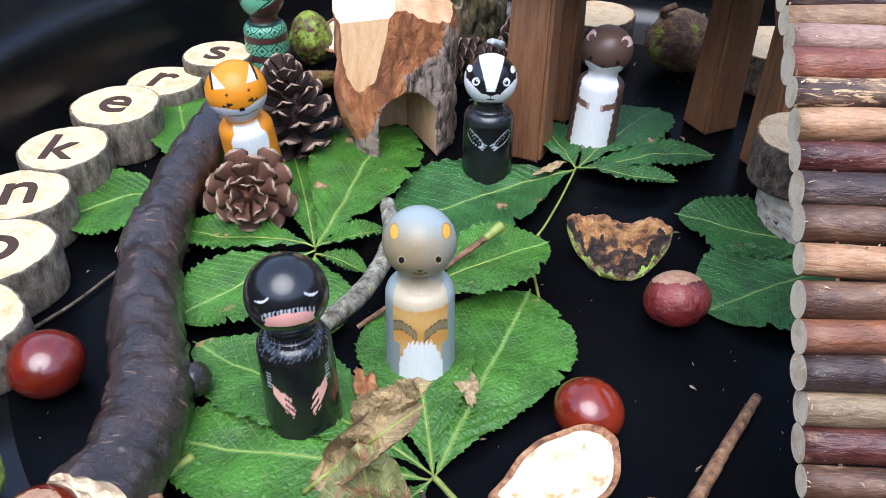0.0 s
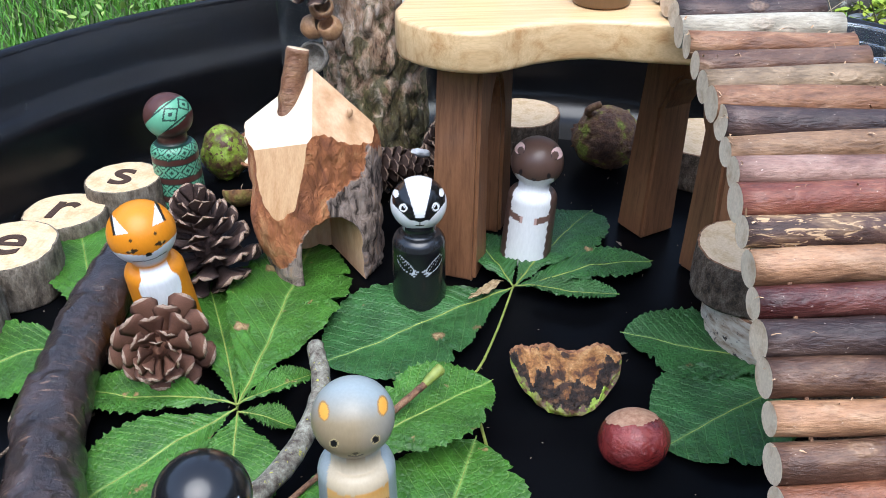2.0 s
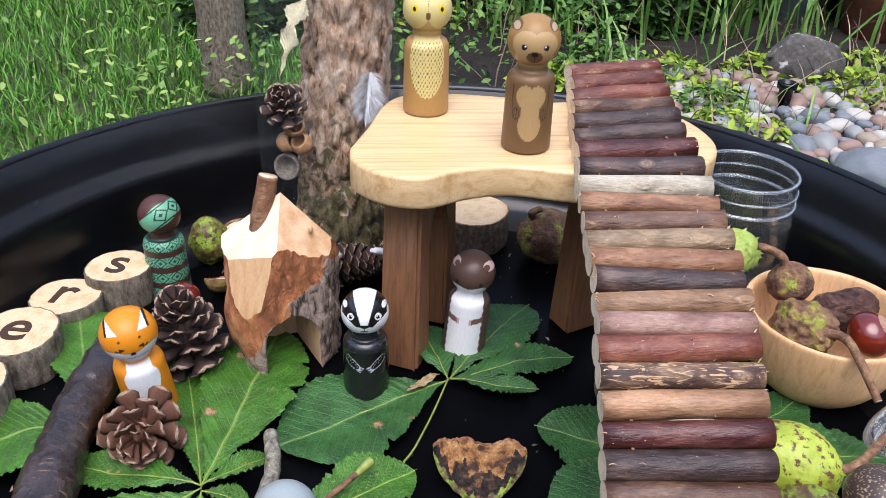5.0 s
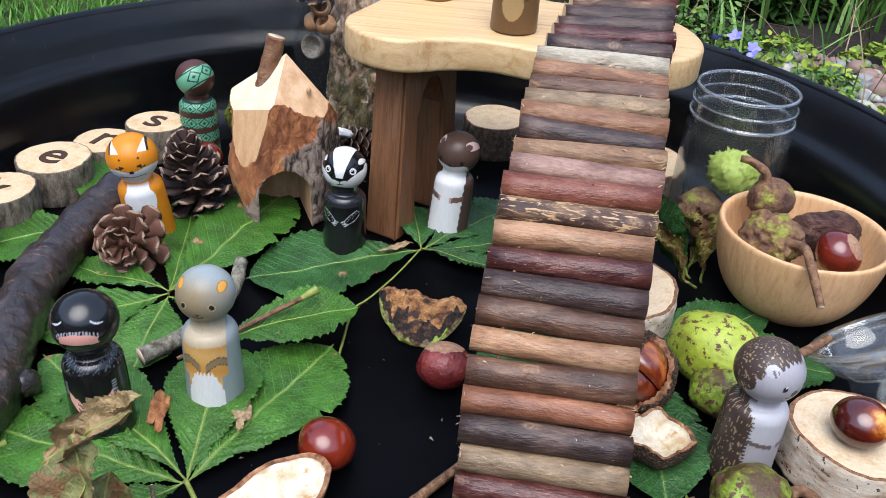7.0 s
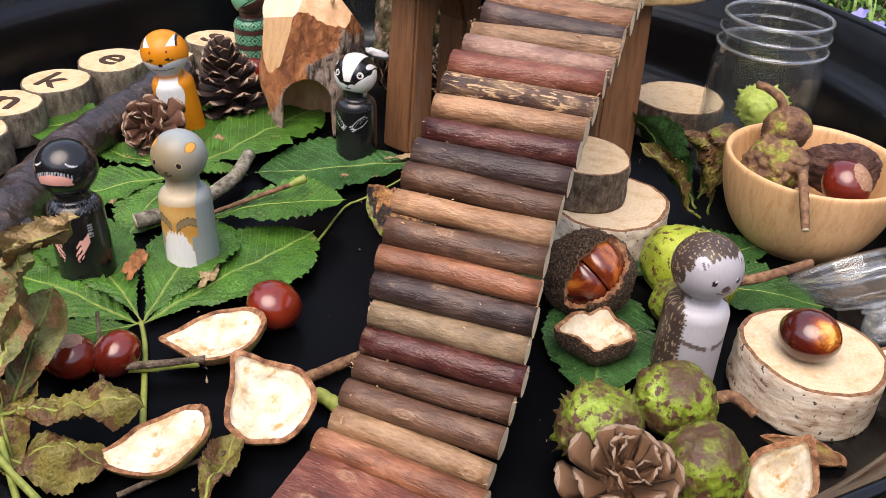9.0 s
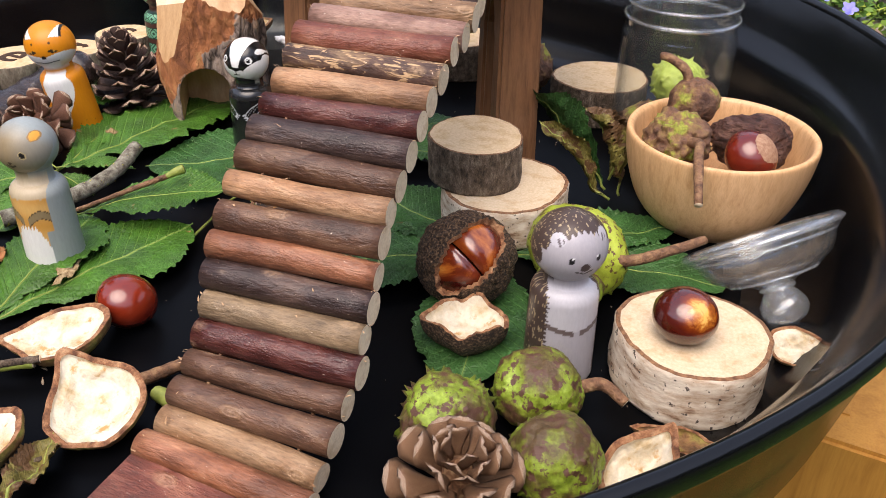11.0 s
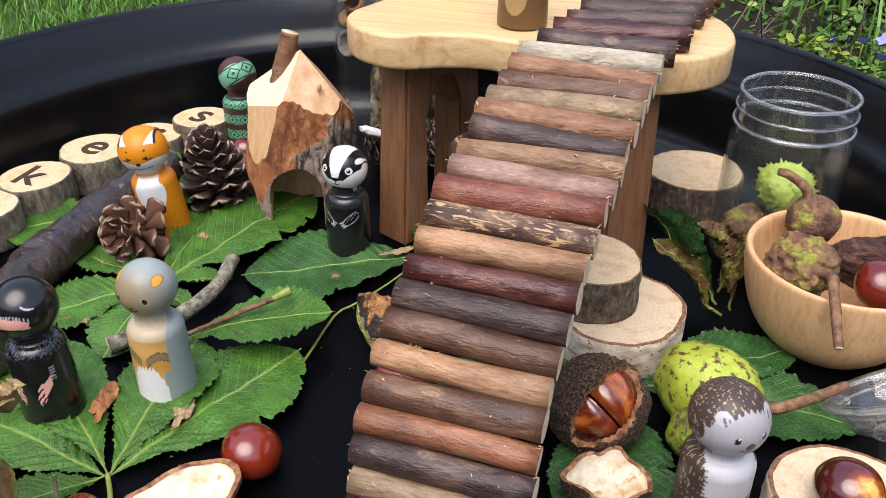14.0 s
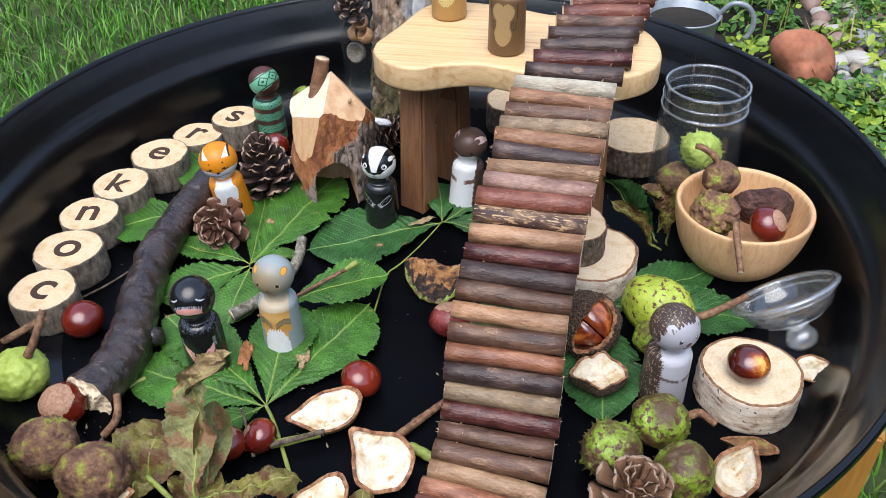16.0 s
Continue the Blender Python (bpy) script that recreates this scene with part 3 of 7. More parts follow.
prof += [(0.3330, 0.0860), (0.329, 0.080), (0.322, 0.05), (0.315, 0.015), (0.305, -0.004), (0.285, -0.010), (0.0, -0.010)]
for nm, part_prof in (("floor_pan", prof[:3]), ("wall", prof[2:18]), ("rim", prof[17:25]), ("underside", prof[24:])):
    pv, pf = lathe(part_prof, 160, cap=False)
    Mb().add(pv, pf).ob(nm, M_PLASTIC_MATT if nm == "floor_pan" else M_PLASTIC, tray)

M_ORANGE = timber("orange_stained_wood", (0.50, 0.24, 0.045), (0.34, 0.14, 0.02), (12, 12, 1), 10, 0.6, 0.0)


def box(mb, size, m, bevel=0.002, mi=0):
    bm = bmesh.new()
    bmesh.ops.create_cube(bm, size=1.0)
    bmesh.ops.scale(bm, vec=size, verts=bm.verts)
    bmesh.ops.bevel(bm, geom=bm.edges[:], offset=bevel, segments=2, affect="EDGES")
    bmesh.ops.transform(bm, matrix=m, verts=bm.verts)
    bm.verts.index_update()
    mb.add([v.co[:] for v in bm.verts], [[v.index for v in f.verts] for f in bm.faces], mi, smooth=False)
    bm.free()
    return mb


stand = thing("tray_stand", "orange stained wooden stand under the tray", "stand", pose(CX, CY, GROUND))
for ang in (-11, 79, 169, 259):
    ca, sa = math.cos(radians(ang)), math.sin(radians(ang))
    box(Mb(), (0.045, 0.075, 0.226), pose(0, 0, 0)).ob("leg", M_ORANGE, stand, m=pose(0.318 * ca, 0.318 * sa, 0.113, 0, 0, ang))
for ang in (-11, 79):
    box(Mb(), (0.64, 0.04, 0.03), pose(0, 0, 0)).ob("rail", M_ORANGE, stand, m=pose(0, 0, 0.212 - (0.03 if ang > 0 else 0), 0, 0, ang))


# ---- wood slices ----
def slice_mesh(r, h, seed, dent=0.05, bev=0.0012, flare=0.0, rim=0.95):
    """A slice of branch: bark round the side, sawn faces above and below."""
    rng = random.Random(seed)
    ph = [rng.uniform(0, 6.28) for _ in range(4)]
    top, side, lip = Mb(), Mb(), Mb()

    def wob(a, q, z):
        k = 1 + dent * (0.5 * math.sin(2 * a + ph[0]) + 0.35 * math.sin(3 * a + ph[1]) + 0.2 * math.sin(5 * a + ph[2]))
        k *= 1 + 0.030 * noise.noise(Vector((math.cos(a) * 6 + seed, math.sin(a) * 6, z * 130)))
        return q * k * (1 + flare * (1 - z / h))

    n = 7
    prof = [(0.0, 0.0), (r * 0.99, 0)] + [(r, lerp(bev, h - bev, k / n)) for k in range(n + 1)] + [(r * 0.985, h)]
    v, f = lathe(prof, 72, wob, cap=False)
    side.add(v, f)
    # bark lip seen from above
    v, f = lathe([(r * 0.985, h), (r * rim, h + 0.0002)], 72, wob, cap=False)
    lip.add(v, f)
    v, f = lathe([(r * rim, h + 0.0002), (r * 0.6, h + 0.0003), (r * 0.25, h + 0.0003), (0.0, h + 0.0003)], 72, wob, cap=False)
    top.add(v, f)
    return side, top, lip


def wood_slice(x, y, z, r, h, seed, bark, face, label, rx=0, ry=0, rz=0, group="", dent=0.05, name="wood_slice", flare=0.0):
    e = thing(name, label, "wood slice", pose(x, y, z, rx, ry, rz), group)
    s, t, l = slice_mesh(r, h, seed, dent, flare=flare, rim=0.925 if bark is M_BIRCH else 0.95)
    s.ob("bark", bark, e)
    l.ob("bark_edge", M_BIRCH_RIM if bark is not M_BARK_GREY else M_BARK_GREY, e)
    t.ob("sawn_face", face, e)
    return e


def letter(ch, parent, h, size, turn):
    cu = bpy.data.curves.new("letter", "FONT")
    cu.body, cu.size, cu.extrude, cu.offset = ch, size, 0.0004, 0.0004
    cu.align_x, cu.align_y = "CENTER", "CENTER"
    tmp = new("tmp_text", cu)
    me = bpy.data.meshes.new_from_object(tmp.evaluated_get(bpy.context.evaluated_depsgraph_get()))
    bpy.data.objects.remove(tmp)
    me.materials.clear()
    me.materials.append(M_BURN)
    xs = [v.co.x for v in me.vertices]
    ys = [v.co.y for v in me.vertices]
    for v in me.vertices:
        v.co.x -= (min(xs) + max(xs)) / 2
        v.co.y -= (min(ys) + max(ys)) / 2
    o = new("letter", me)
    o.parent = parent
    o.matrix_basis = pose(0, 0, h + 0.0004, 0, 0, turn)
    return tagged(o, "burnt letter " + ch)


LET = [("s", -0.1435, 0.5085, 0.0215, 0.026, -8), ("r", -0.1730, 0.4845, 0.0225, 0.018, -12), ("e", -0.1860, 0.4350, 0.0255, 0.026, -10), ("k", -0.1985, 0.3870, 0.0235, 0.025, 0),
       ("n", -0.2040, 0.3430, 0.0235, 0.024, 10), ("o", -0.1965, 0.2975, 0.0255, 0.024, 0), ("c", -0.1890, 0.2505, 0.0240, 0.024, -6)]
for k, (ch, x, y, r, h, turn) in enumerate(LET):
    e = wood_slice(x, y, 0.0004, r, h, k + 3, M_BARK_GREY, M_SLICE_TOP, "sawn branch slice with a burnt letter " + ch, group="letter slices", rz=0)
    letter(ch, e, h, 0.040 if ch != "k" else 0.036, turn)

wood_slice(0.2275, 0.5325, 0.0004, 0.033, 0.026, 21, M_BARK_DARK, M_SLICE_TOP, "thick sawn log slice with dark bark behind the bowl")
wood_slice(0.113, 0.580, 0.0004, 0.0265, 0.028, 22, M_BARK_DARK, M_SLICE_TOP, "sawn log slice with dark bark under the table")
wood_slice(0.1990, 0.3575, 0.003, 0.0345, 0.022, 23, M_BIRCH, M_BIRCH_TOP, "pale birch slice at the bottom of a stack", group="stacked slices")
wood_slice(0.1815, 0.3610, 0.0256, 0.0258, 0.024, 24, M_BARK_DARK, M_SLICE_TOP, "dark barked slice lying on a birch slice", group="stacked slices", rz=40)
wood_slice(0.3035, 0.2520, 0.0004, 0.0312, 0.0258, 25, M_BIRCH, M_BIRCH_TOP, "birch slice with a conker on its sawn top", dent=0.06)


# ---- table ----
TOP_Z = 0.143
table = thing("wooden_table", "small table with a wavy pale top on dark arched legs", "table", pose(0, 0, 0))
outline = [(0.019, 0.442), (0.021, 0.425), (0.036, 0.408), (0.058, 0.402), (0.082, 0.412), (0.107, 0.416), (0.138, 0.408), (0.170, 0.402), (0.202, 0.408), (0.226, 0.425), (0.235, 0.450), (0.229, 0.483), (0.209, 0.508), (0.180, 0.518), (0.150, 0.514), (0.118, 0.524), (0.085, 0.530), (0.055, 0.528), (0.040, 0.510), (0.030, 0.475)]
ring = curve_pts([(x, y, 0) for x, y in outline + outline[:1]], 120)[:-1]
n = len(ring)
tt = Mb()
cen = Vector((sum(p.x for p in ring) / n, sum(p.y for p in ring) / n, 0))
lv = []
for inset, z in ((0.0025, TOP_Z - 0.0195), (0.0006, TOP_Z - 0.0187), (0.0, TOP_Z - 0.0170), (0.0, TOP_Z - 0.0022), (0.0006, TOP_Z - 0.0006), (0.0022, TOP_Z), (0.012, TOP_Z)):
    for p in ring:
        d = (p - cen).normalized()
        q = p - d * inset
        lv.append((q.x, q.y, z))
lf = [(r * n + k, r * n + (k + 1) % n, (r + 1) * n + (k + 1) % n, (r + 1) * n + k) for r in range(6) for k in range(n)]
tt.add(lv, lf + [tuple(range(6 * n, 7 * n)), tuple(reversed(range(n)))])
tt.ob("tabletop", M_PINE, table)


def leg_frame(cx, cy, rz, w, d, gap):
    """Two splayed legs joined above by an arch."""
    zt = TOP_Z - 0.0190
    out = []
    half = w / 2
    inner = []
    for k in range(13):
        a = math.pi * k / 12
        inner.append((-math.cos(a) * gap * (0.55 + 0.1 * (k % 12 == 0)), zt - 0.042 + math.sin(a) * 0.022))
    inner = [(-gap * 0.62, 0.0)] + inner + [(gap * 0.62, 0.0)]
    outer = [(-half, 0.0), (-half * 0.90, zt * 0.55), (-half * 0.82, zt), (half * 0.82, zt), (half * 0.90, zt * 0.55), (half, 0.0)]
    bm = bmesh.new()
    poly = outer + inner[::-1]
    vs = [bm.verts.new((x, -d / 2 * (1.0 + 0.12 * (1 - z / zt)), z)) for x, z in poly]
    face = bm.faces.new(vs)
    r = bmesh.ops.extrude_face_region(bm, geom=[face])
    for q in r["geom"]:
        if isinstance(q, bmesh.types.BMVert):
            q.co.y = -q.co.y
    bmesh.ops.recalc_face_normals(bm, faces=bm.faces[:])
    bmesh.ops.bevel(bm, geom=[e for e in bm.edges if len(e.link_faces) == 2 and e.calc_face_angle() > 0.6], offset=0.002, segments=2, affect="EDGES")
    bm.verts.index_update()
    mb = Mb()
    mb.add([v.co[:] for v in bm.verts], [[v.index for v in f.verts] for f in bm.faces], smooth=False)
    bm.free()
    return mb.ob("leg_frame", M_STAIN, table, "dark stained arched leg frame", pose(cx, cy, 0, 0, 0, rz))


leg_frame(0.0615, 0.4565, 66, 0.078, 0.023, 0.024)
leg_frame(0.1790, 0.4420, 114, 0.076, 0.023, 0.024)


# ---- bridge of branch logs ----
bridge = thing("log_bridge", "flexible bridge ramp of cut branch lengths", "bridge", pose(0, 0, 0))
BARKS = {}


def bark_of(key, dark, base, light, rough=0.55):
    BARKS[key] = log_bark("branch_bark_" + key, dark, base, light, rough, 1.0 if key == "flaky" else 0.0)


bark_of("plum", (0.020, 0.006, 0.005), (0.075, 0.020, 0.017), (0.17, 0.065, 0.050), 0.26)
bark_of("red", (0.06, 0.016, 0.010), (0.165, 0.048, 0.030), (0.32, 0.14, 0.085), 0.36)
bark_of("rust", (0.09, 0.034, 0.016), (0.225, 0.105, 0.052), (0.38, 0.22, 0.12), 0.42)
bark_of("tan", (0.13, 0.064, 0.030), (0.31, 0.180, 0.096), (0.44, 0.29, 0.17), 0.48)
bark_of("copper", (0.12, 0.040, 0.020), (0.29, 0.115, 0.060), (0.46, 0.24, 0.14), 0.38)
bark_of("clay", (0.15, 0.070, 0.034), (0.37, 0.20, 0.105), (0.50, 0.32, 0.19), 0.44)
bark_of("dun", (0.11, 0.072, 0.038), (0.25, 0.172, 0.100), (0.38, 0.28, 0.17), 0.5)
bark_of("grey", (0.17, 0.145, 0.10), (0.36, 0.32, 0.24), (0.50, 0.46, 0.37))
bark_of("brown", (0.036, 0.016, 0.010), (0.125, 0.062, 0.038), (0.28, 0.165, 0.10), 0.40)
bark_of("dark", (0.014, 0.007, 0.006), (0.058, 0.034, 0.030), (0.17, 0.11, 0.085), 0.40)
bark_of("mauve", (0.10, 0.050, 0.038), (0.255, 0.140, 0.108), (0.42, 0.28, 0.22), 0.46)
bark_of("flaky", (0.03, 0.018, 0.014), (0.085, 0.045, 0.034), (0.46, 0.30, 0.16))
LOG_KINDS = "red red red brown dark dark plum dark grey rust brown dun rust dark tan mauve red flaky clay plum dark brown clay brown copper dark dun plum brown brown tan copper".split()
# centre line of the bridge: x, y, z by log number
LINE = [(0, 0.2005, 0.557, 0.1495), (2, 0.191, 0.506, 0.1500), (5, 0.179, 0.4415, 0.1502), (6, 0.177, 0.4190, 0.1502), (8, 0.168, 0.373, 0.1505), (12, 0.163, 0.318, 0.1405), (15, 0.1602, 0.2865, 0.128), (16, 0.158, 0.276, 0.1235), (19, 0.155, 0.245, 0.104), (22, 0.1518, 0.2165, 0.0812), (24, 0.1513, 0.201, 0.0625), (27, 0.1525, 0.180, 0.034), (30, 0.1487, 0.1515, 0.0105), (31, 0.1475, 0.1400, 0.0070)]


def on_line(k):
    for p, q in zip(LINE, LINE[1:]):
        if p[0] <= k <= q[0]:
            t = (k - p[0]) / (q[0] - p[0])
            return tuple(lerp(p[i], q[i], t) for i in (1, 2, 3))
    return LINE[-1][1:]


YAWS = [(0, 12.5), (2, 12.0), (5, 5.5), (6, 5.0), (8, -3.0), (12, -4.0), (15, -1.0), (16, -3.0), (22, -1.0), (24, 0.0), (27, -3.0), (30, -7.5), (31, -8.0)]


def yaw_at(k):
    for p, q in zip(YAWS, YAWS[1:]):
        if p[0] <= k <= q[0]:
            return lerp(p[1], q[1], (k - p[0]) / (q[0] - p[0]))
    return -8.0


rng = random.Random(5)
for k, key in enumerate(LOG_KINDS):
    x, y, z = on_line(k)
    x2, y2, z2 = on_line(min(k + 0.5, 31))
    x1, y1, z1 = on_line(max(k - 0.5, 0))
    pitch = math.hypot(y2 - y1, z2 - z1)
    r = 0.0061 * rng.uniform(0.92, 1.08)
    L = 0.0685 * rng.uniform(0.98, 1.02)
    if k > 30:
        L = 0.073
    pts = [(L * (s / 8 - 0.5), 0.0003 * math.sin(s * 0.5 + k), 0.0003 * math.cos(s * 0.6 + 2 * k)) for s in range(9)]
    taper = rng.uniform(-0.07, 0.07)
    rad = [r * (1 + taper * (s / 4 - 1)) * (1 + 0.015 * math.sin(s * 1.2 + k * 1.7)) for s in range(9)]
    v, f, ns = tube(pts, rad, 18, 0.035, k)
    mb = Mb()
    mb.add(v, f, [0] * ns + [1, 1])
    for q in (-1, -2):
        mb.s[q] = False
    yaw = yaw_at(k) + rng.uniform(-1.2, 1.2)
    o = mb.ob("log", [BARKS[key], M_LOG_END], bridge, m=pose(x, y, z, 0, rng.uniform(-1.5, 1.5), yaw))

# wires through the logs that hold them together
for side in (-0.022, 0.022):
    pts = []
    for k in range(0, 32):
        x, y, z = on_line(k)
        pts.append((x + side, y, z))
    v, f, ns = tube(pts, [0.0008] * len(pts), 6)
    Mb().add(v, f).ob("cord", M_TWIG, bridge)

# loose splinters and fibres of bark caught on the logs
M_FIBRE = surf("bark_fibre", [(0.3, (0.30, 0.15, 0.07)), (0.7, (0.66, 0.46, 0.28))], 200, 0.85, bump=0)
fib = Mb()
rng = random.Random(44)
for k in range(32):
    x, y, z = on_line(k)
    for _ in range(9):
        end = rng.random() < 0.55
        sx = rng.choice((-1, 1)) * 0.0335 if end else rng.uniform(-0.03, 0.03)
        c = Vector((x + sx, y + rng.uniform(-0.004, 0.004), z + 0.0062 - rng.uniform(0, 0.003)))
        d = Vector((rng.gauss(0, 1) + (1.2 if sx > 0 else -1.2) * end, rng.gauss(0, 0.7), rng.uniform(-0.2, 0.7))).normalized() * rng.uniform(0.0012, 0.0036)
        w = Vector((-d.y, d.x, 0.0004)).normalized() * rng.uniform(0.00015, 0.0005)
        up = Vector((0, 0, rng.uniform(0.0002, 0.0008)))
        fib.add([c - w, c + w, c + d * 0.5 + w * 0.8 + up, c + d * 0.5 - w * 0.8 + up, c + d], [(0, 1, 2, 3), (3, 2, 4)], smooth=False)
tagged(fib.ob("bark_splinters", M_FIBRE, bridge), kind="stuff")

# flat strip of red bark that ends the ramp on the tray floor
strip = Mb()
box(strip, (0.073, 0.036, 0.0045), pose(0, 0, 0), 0.0012)
strip.ob("bark_strip", BARKS["red"], bridge, "flat strip of red bark", pose(0.143, 0.1175, 0.0042, 4, 0, -9))


# ---- peg dolls ----
def doll_profile(h, rb, rh):
    """Half outline of a peg doll: body, shoulder, neck, round head."""
    zs = h * 0.565
    p = [(0.0, 0.0), (rb * 0.93, 0.0), (rb * 0.985, 0.0006), (rb, 0.0016)]
    p += [(rb * lerp(1.0, 0.95, k / 54), lerp(0.0016, zs - 0.0035, k / 54)) for k in range(1, 55)]
    for k in range(1, 13):
        a = math.pi / 2 * k / 12
        p.append((rb * 0.95 - (1 - math.cos(a)) * rb * 0.34, zs - 0.0035 + math.sin(a) * 0.006))
    neck_r = rb * 0.60
    zc = h - rh * 0.96
    a0 = -math.acos(min(neck_r / rh, 1.0))
    z_start = zc + rh * 0.96 * math.sin(a0)
    zl = p[-1][1]
    p.append((neck_r, (zl + z_start) / 2 if z_start > zl else zl + 0.0002))
    for k in range(0, 81):
        a = lerp(a0, math.pi / 2, k / 80)
        p.append((max(rh * math.cos(a), 0.0), zc + rh * 0.96 * math.sin(a)))
    return p, zc


def doll(name, label, x, y, z, yaw, h, rb, rh, paint, high, coat=None, lean=(0.0, 0.0)):
    """One painted peg doll, a single mesh. paint() gets height, side offset, and on the head the place on a face plane tilted up by high degrees."""
    prof, zc = doll_profile(h, rb, rh)
    seg = 176
    v, f = lathe(prof, seg, cap=False)
    ce, se = math.cos(radians(high)), math.sin(radians(high))
    col = []
    neck = (zc - rh * 0.80)
    for r, zz in prof:
        for k in range(seg):
            a = 2 * math.pi * k / seg + math.pi / 2
            a = (a + math.pi) % (2 * math.pi) - math.pi
            jit = noise.noise(Vector((math.cos(a) * 9, math.sin(a) * 9, zz * 700)))
            fr, up = r * math.cos(a) / rh, (zz - zc) / (rh * 0.96)
            u = r * math.sin(a) / rh + jit * 0.006
            w = up * ce - fr * se + jit * 0.006
            d = fr * ce + up * se
            col.append(paint(zz > neck, a, zz / h + jit * 0.002, a * r / rb + jit * 0.006, u, w, d))
    o = Mb().add(v, f, col=col).ob(name, coat or M_PAINT, m=pose(x, y, z, lean[0], lean[1], 0) @ pose(0, 0, 0, 0, 0, yaw))
    return tagged(o, label, "peg doll")


def dot(s, z, cs, cz, rs, rz):
    return ((s - cs) / rs) ** 2 + ((z - cz) / rz) ** 2 < 1


WHITE, BLACK = (0.74, 0.74, 0.73), (0.008, 0.008, 0.009)


def paint_mole(head, a, z, s, u, w, d):
    if head:
        if d > 0:
            if abs(u) < 0.56 and -0.80 + 0.30 * u * u < w < -0.50 - 0.12 * u * u:
                return (0.74, 0.36, 0.30)
            if abs(u) < 0.62 and -0.55 - 0.12 * u * u < w < -0.40 - 0.10 * u * u and math.sin(u * 70) > -0.1 - (0.45 + w) * 5:
                return (0.36, 0.37, 0.41)
            q = abs(u)
            if 0.40 < q < 0.72 and abs(w + 0.13 - 1.2 * (q - 0.56) ** 2 * 2 + 0.02) < 0.028:
                return (0.55, 0.56, 0.60)
        return BLACK
    for c in (-1, 1):
        q = c * s
        run = (0.74 - q) / 0.54
        off = (z - (0.375 - 0.120 * run)) / 0.060
        if 0.0 < run < 0.58 and abs(off) < 0.55 + 0.5 * run:
            return (0.78, 0.40, 0.34)
        if 0.5 < run < 1.0 - 0.12 * abs(off) and abs(off) < 1.05 and math.sin(off * 9.5) > -0.25:
            return (0.78, 0.40, 0.34)
        if 0.72 < q < 0.9 and 0.38 < z < 0.47 and math.sin(z * 300) > 0:
            return (0.30, 0.30, 0.32)
    if 0.545 < z < 0.63 and noise.noise(Vector((s * 14, z * 160, 3))) > 0.22:
        return (0.07, 0.08, 0.09)
    return BLACK


def paint_squirrel(head, a, z, s, u, w, d):
    grey, tan, orange = (0.27, 0.31, 0.31), (0.25, 0.175, 0.08), (0.55, 0.27, 0.06)
    if head:
        if d > 0:
            for c in (-0.66, 0.70):
                if dot(u, w, c, 0.28, 0.135, 0.23):
                    return (0.66, 0.32, 0.05) if dot(u, w, c, 0.28, 0.10, 0.19) else (0.30, 0.17, 0.06)
            for c in (-0.48, 0.48):
                if dot(u, w, c, -0.48, 0.105, 0.115):
                    return BLACK if dot(u, w, c, -0.48, 0.085, 0.09) else (0.5, 0.4, 0.2)
            if dot(u, w, 0, -0.78, 0.07, 0.035) or (abs(u) < 0.17 and abs(w + 0.88 - 0.25 * abs(u)) < 0.022) or (abs(u) < 0.014 and -0.88 < w < -0.78):
                return (0.05, 0.03, 0.02)
        return mix(tan, grey, 0.15 + max(0.0, w) * 1.1 + max(0.0, u) * 0.45 + (0.6 if d < 0 else 0))
    if 0.0 <= z < 0.335 - 0.55 * max(abs(s) - 0.30, 0) ** 1.2 + 0.012 * math.sin(s * 50) and abs(s) < 0.66:
        return WHITE
    if abs(s) > 0.84 or (z < 0.30 and abs(s) > 0.6):
        return grey
    for c in (-1, 1):
        q = c * s
        mid = 0.375 + 0.05 * math.sin((q - 0.10) * 3.6)
        if 0.10 < q < 0.88 and abs(z - mid) < 0.032:
            return (0.24, 0.18, 0.10) if abs(z - mid) < 0.025 else (0.07, 0.04, 0.02)
    if z > 0.53:
        return (0.46, 0.38, 0.26)
    return mix(orange, (0.64, 0.38, 0.13), 0.5 + 0.5 * math.sin(z * 30 + s))


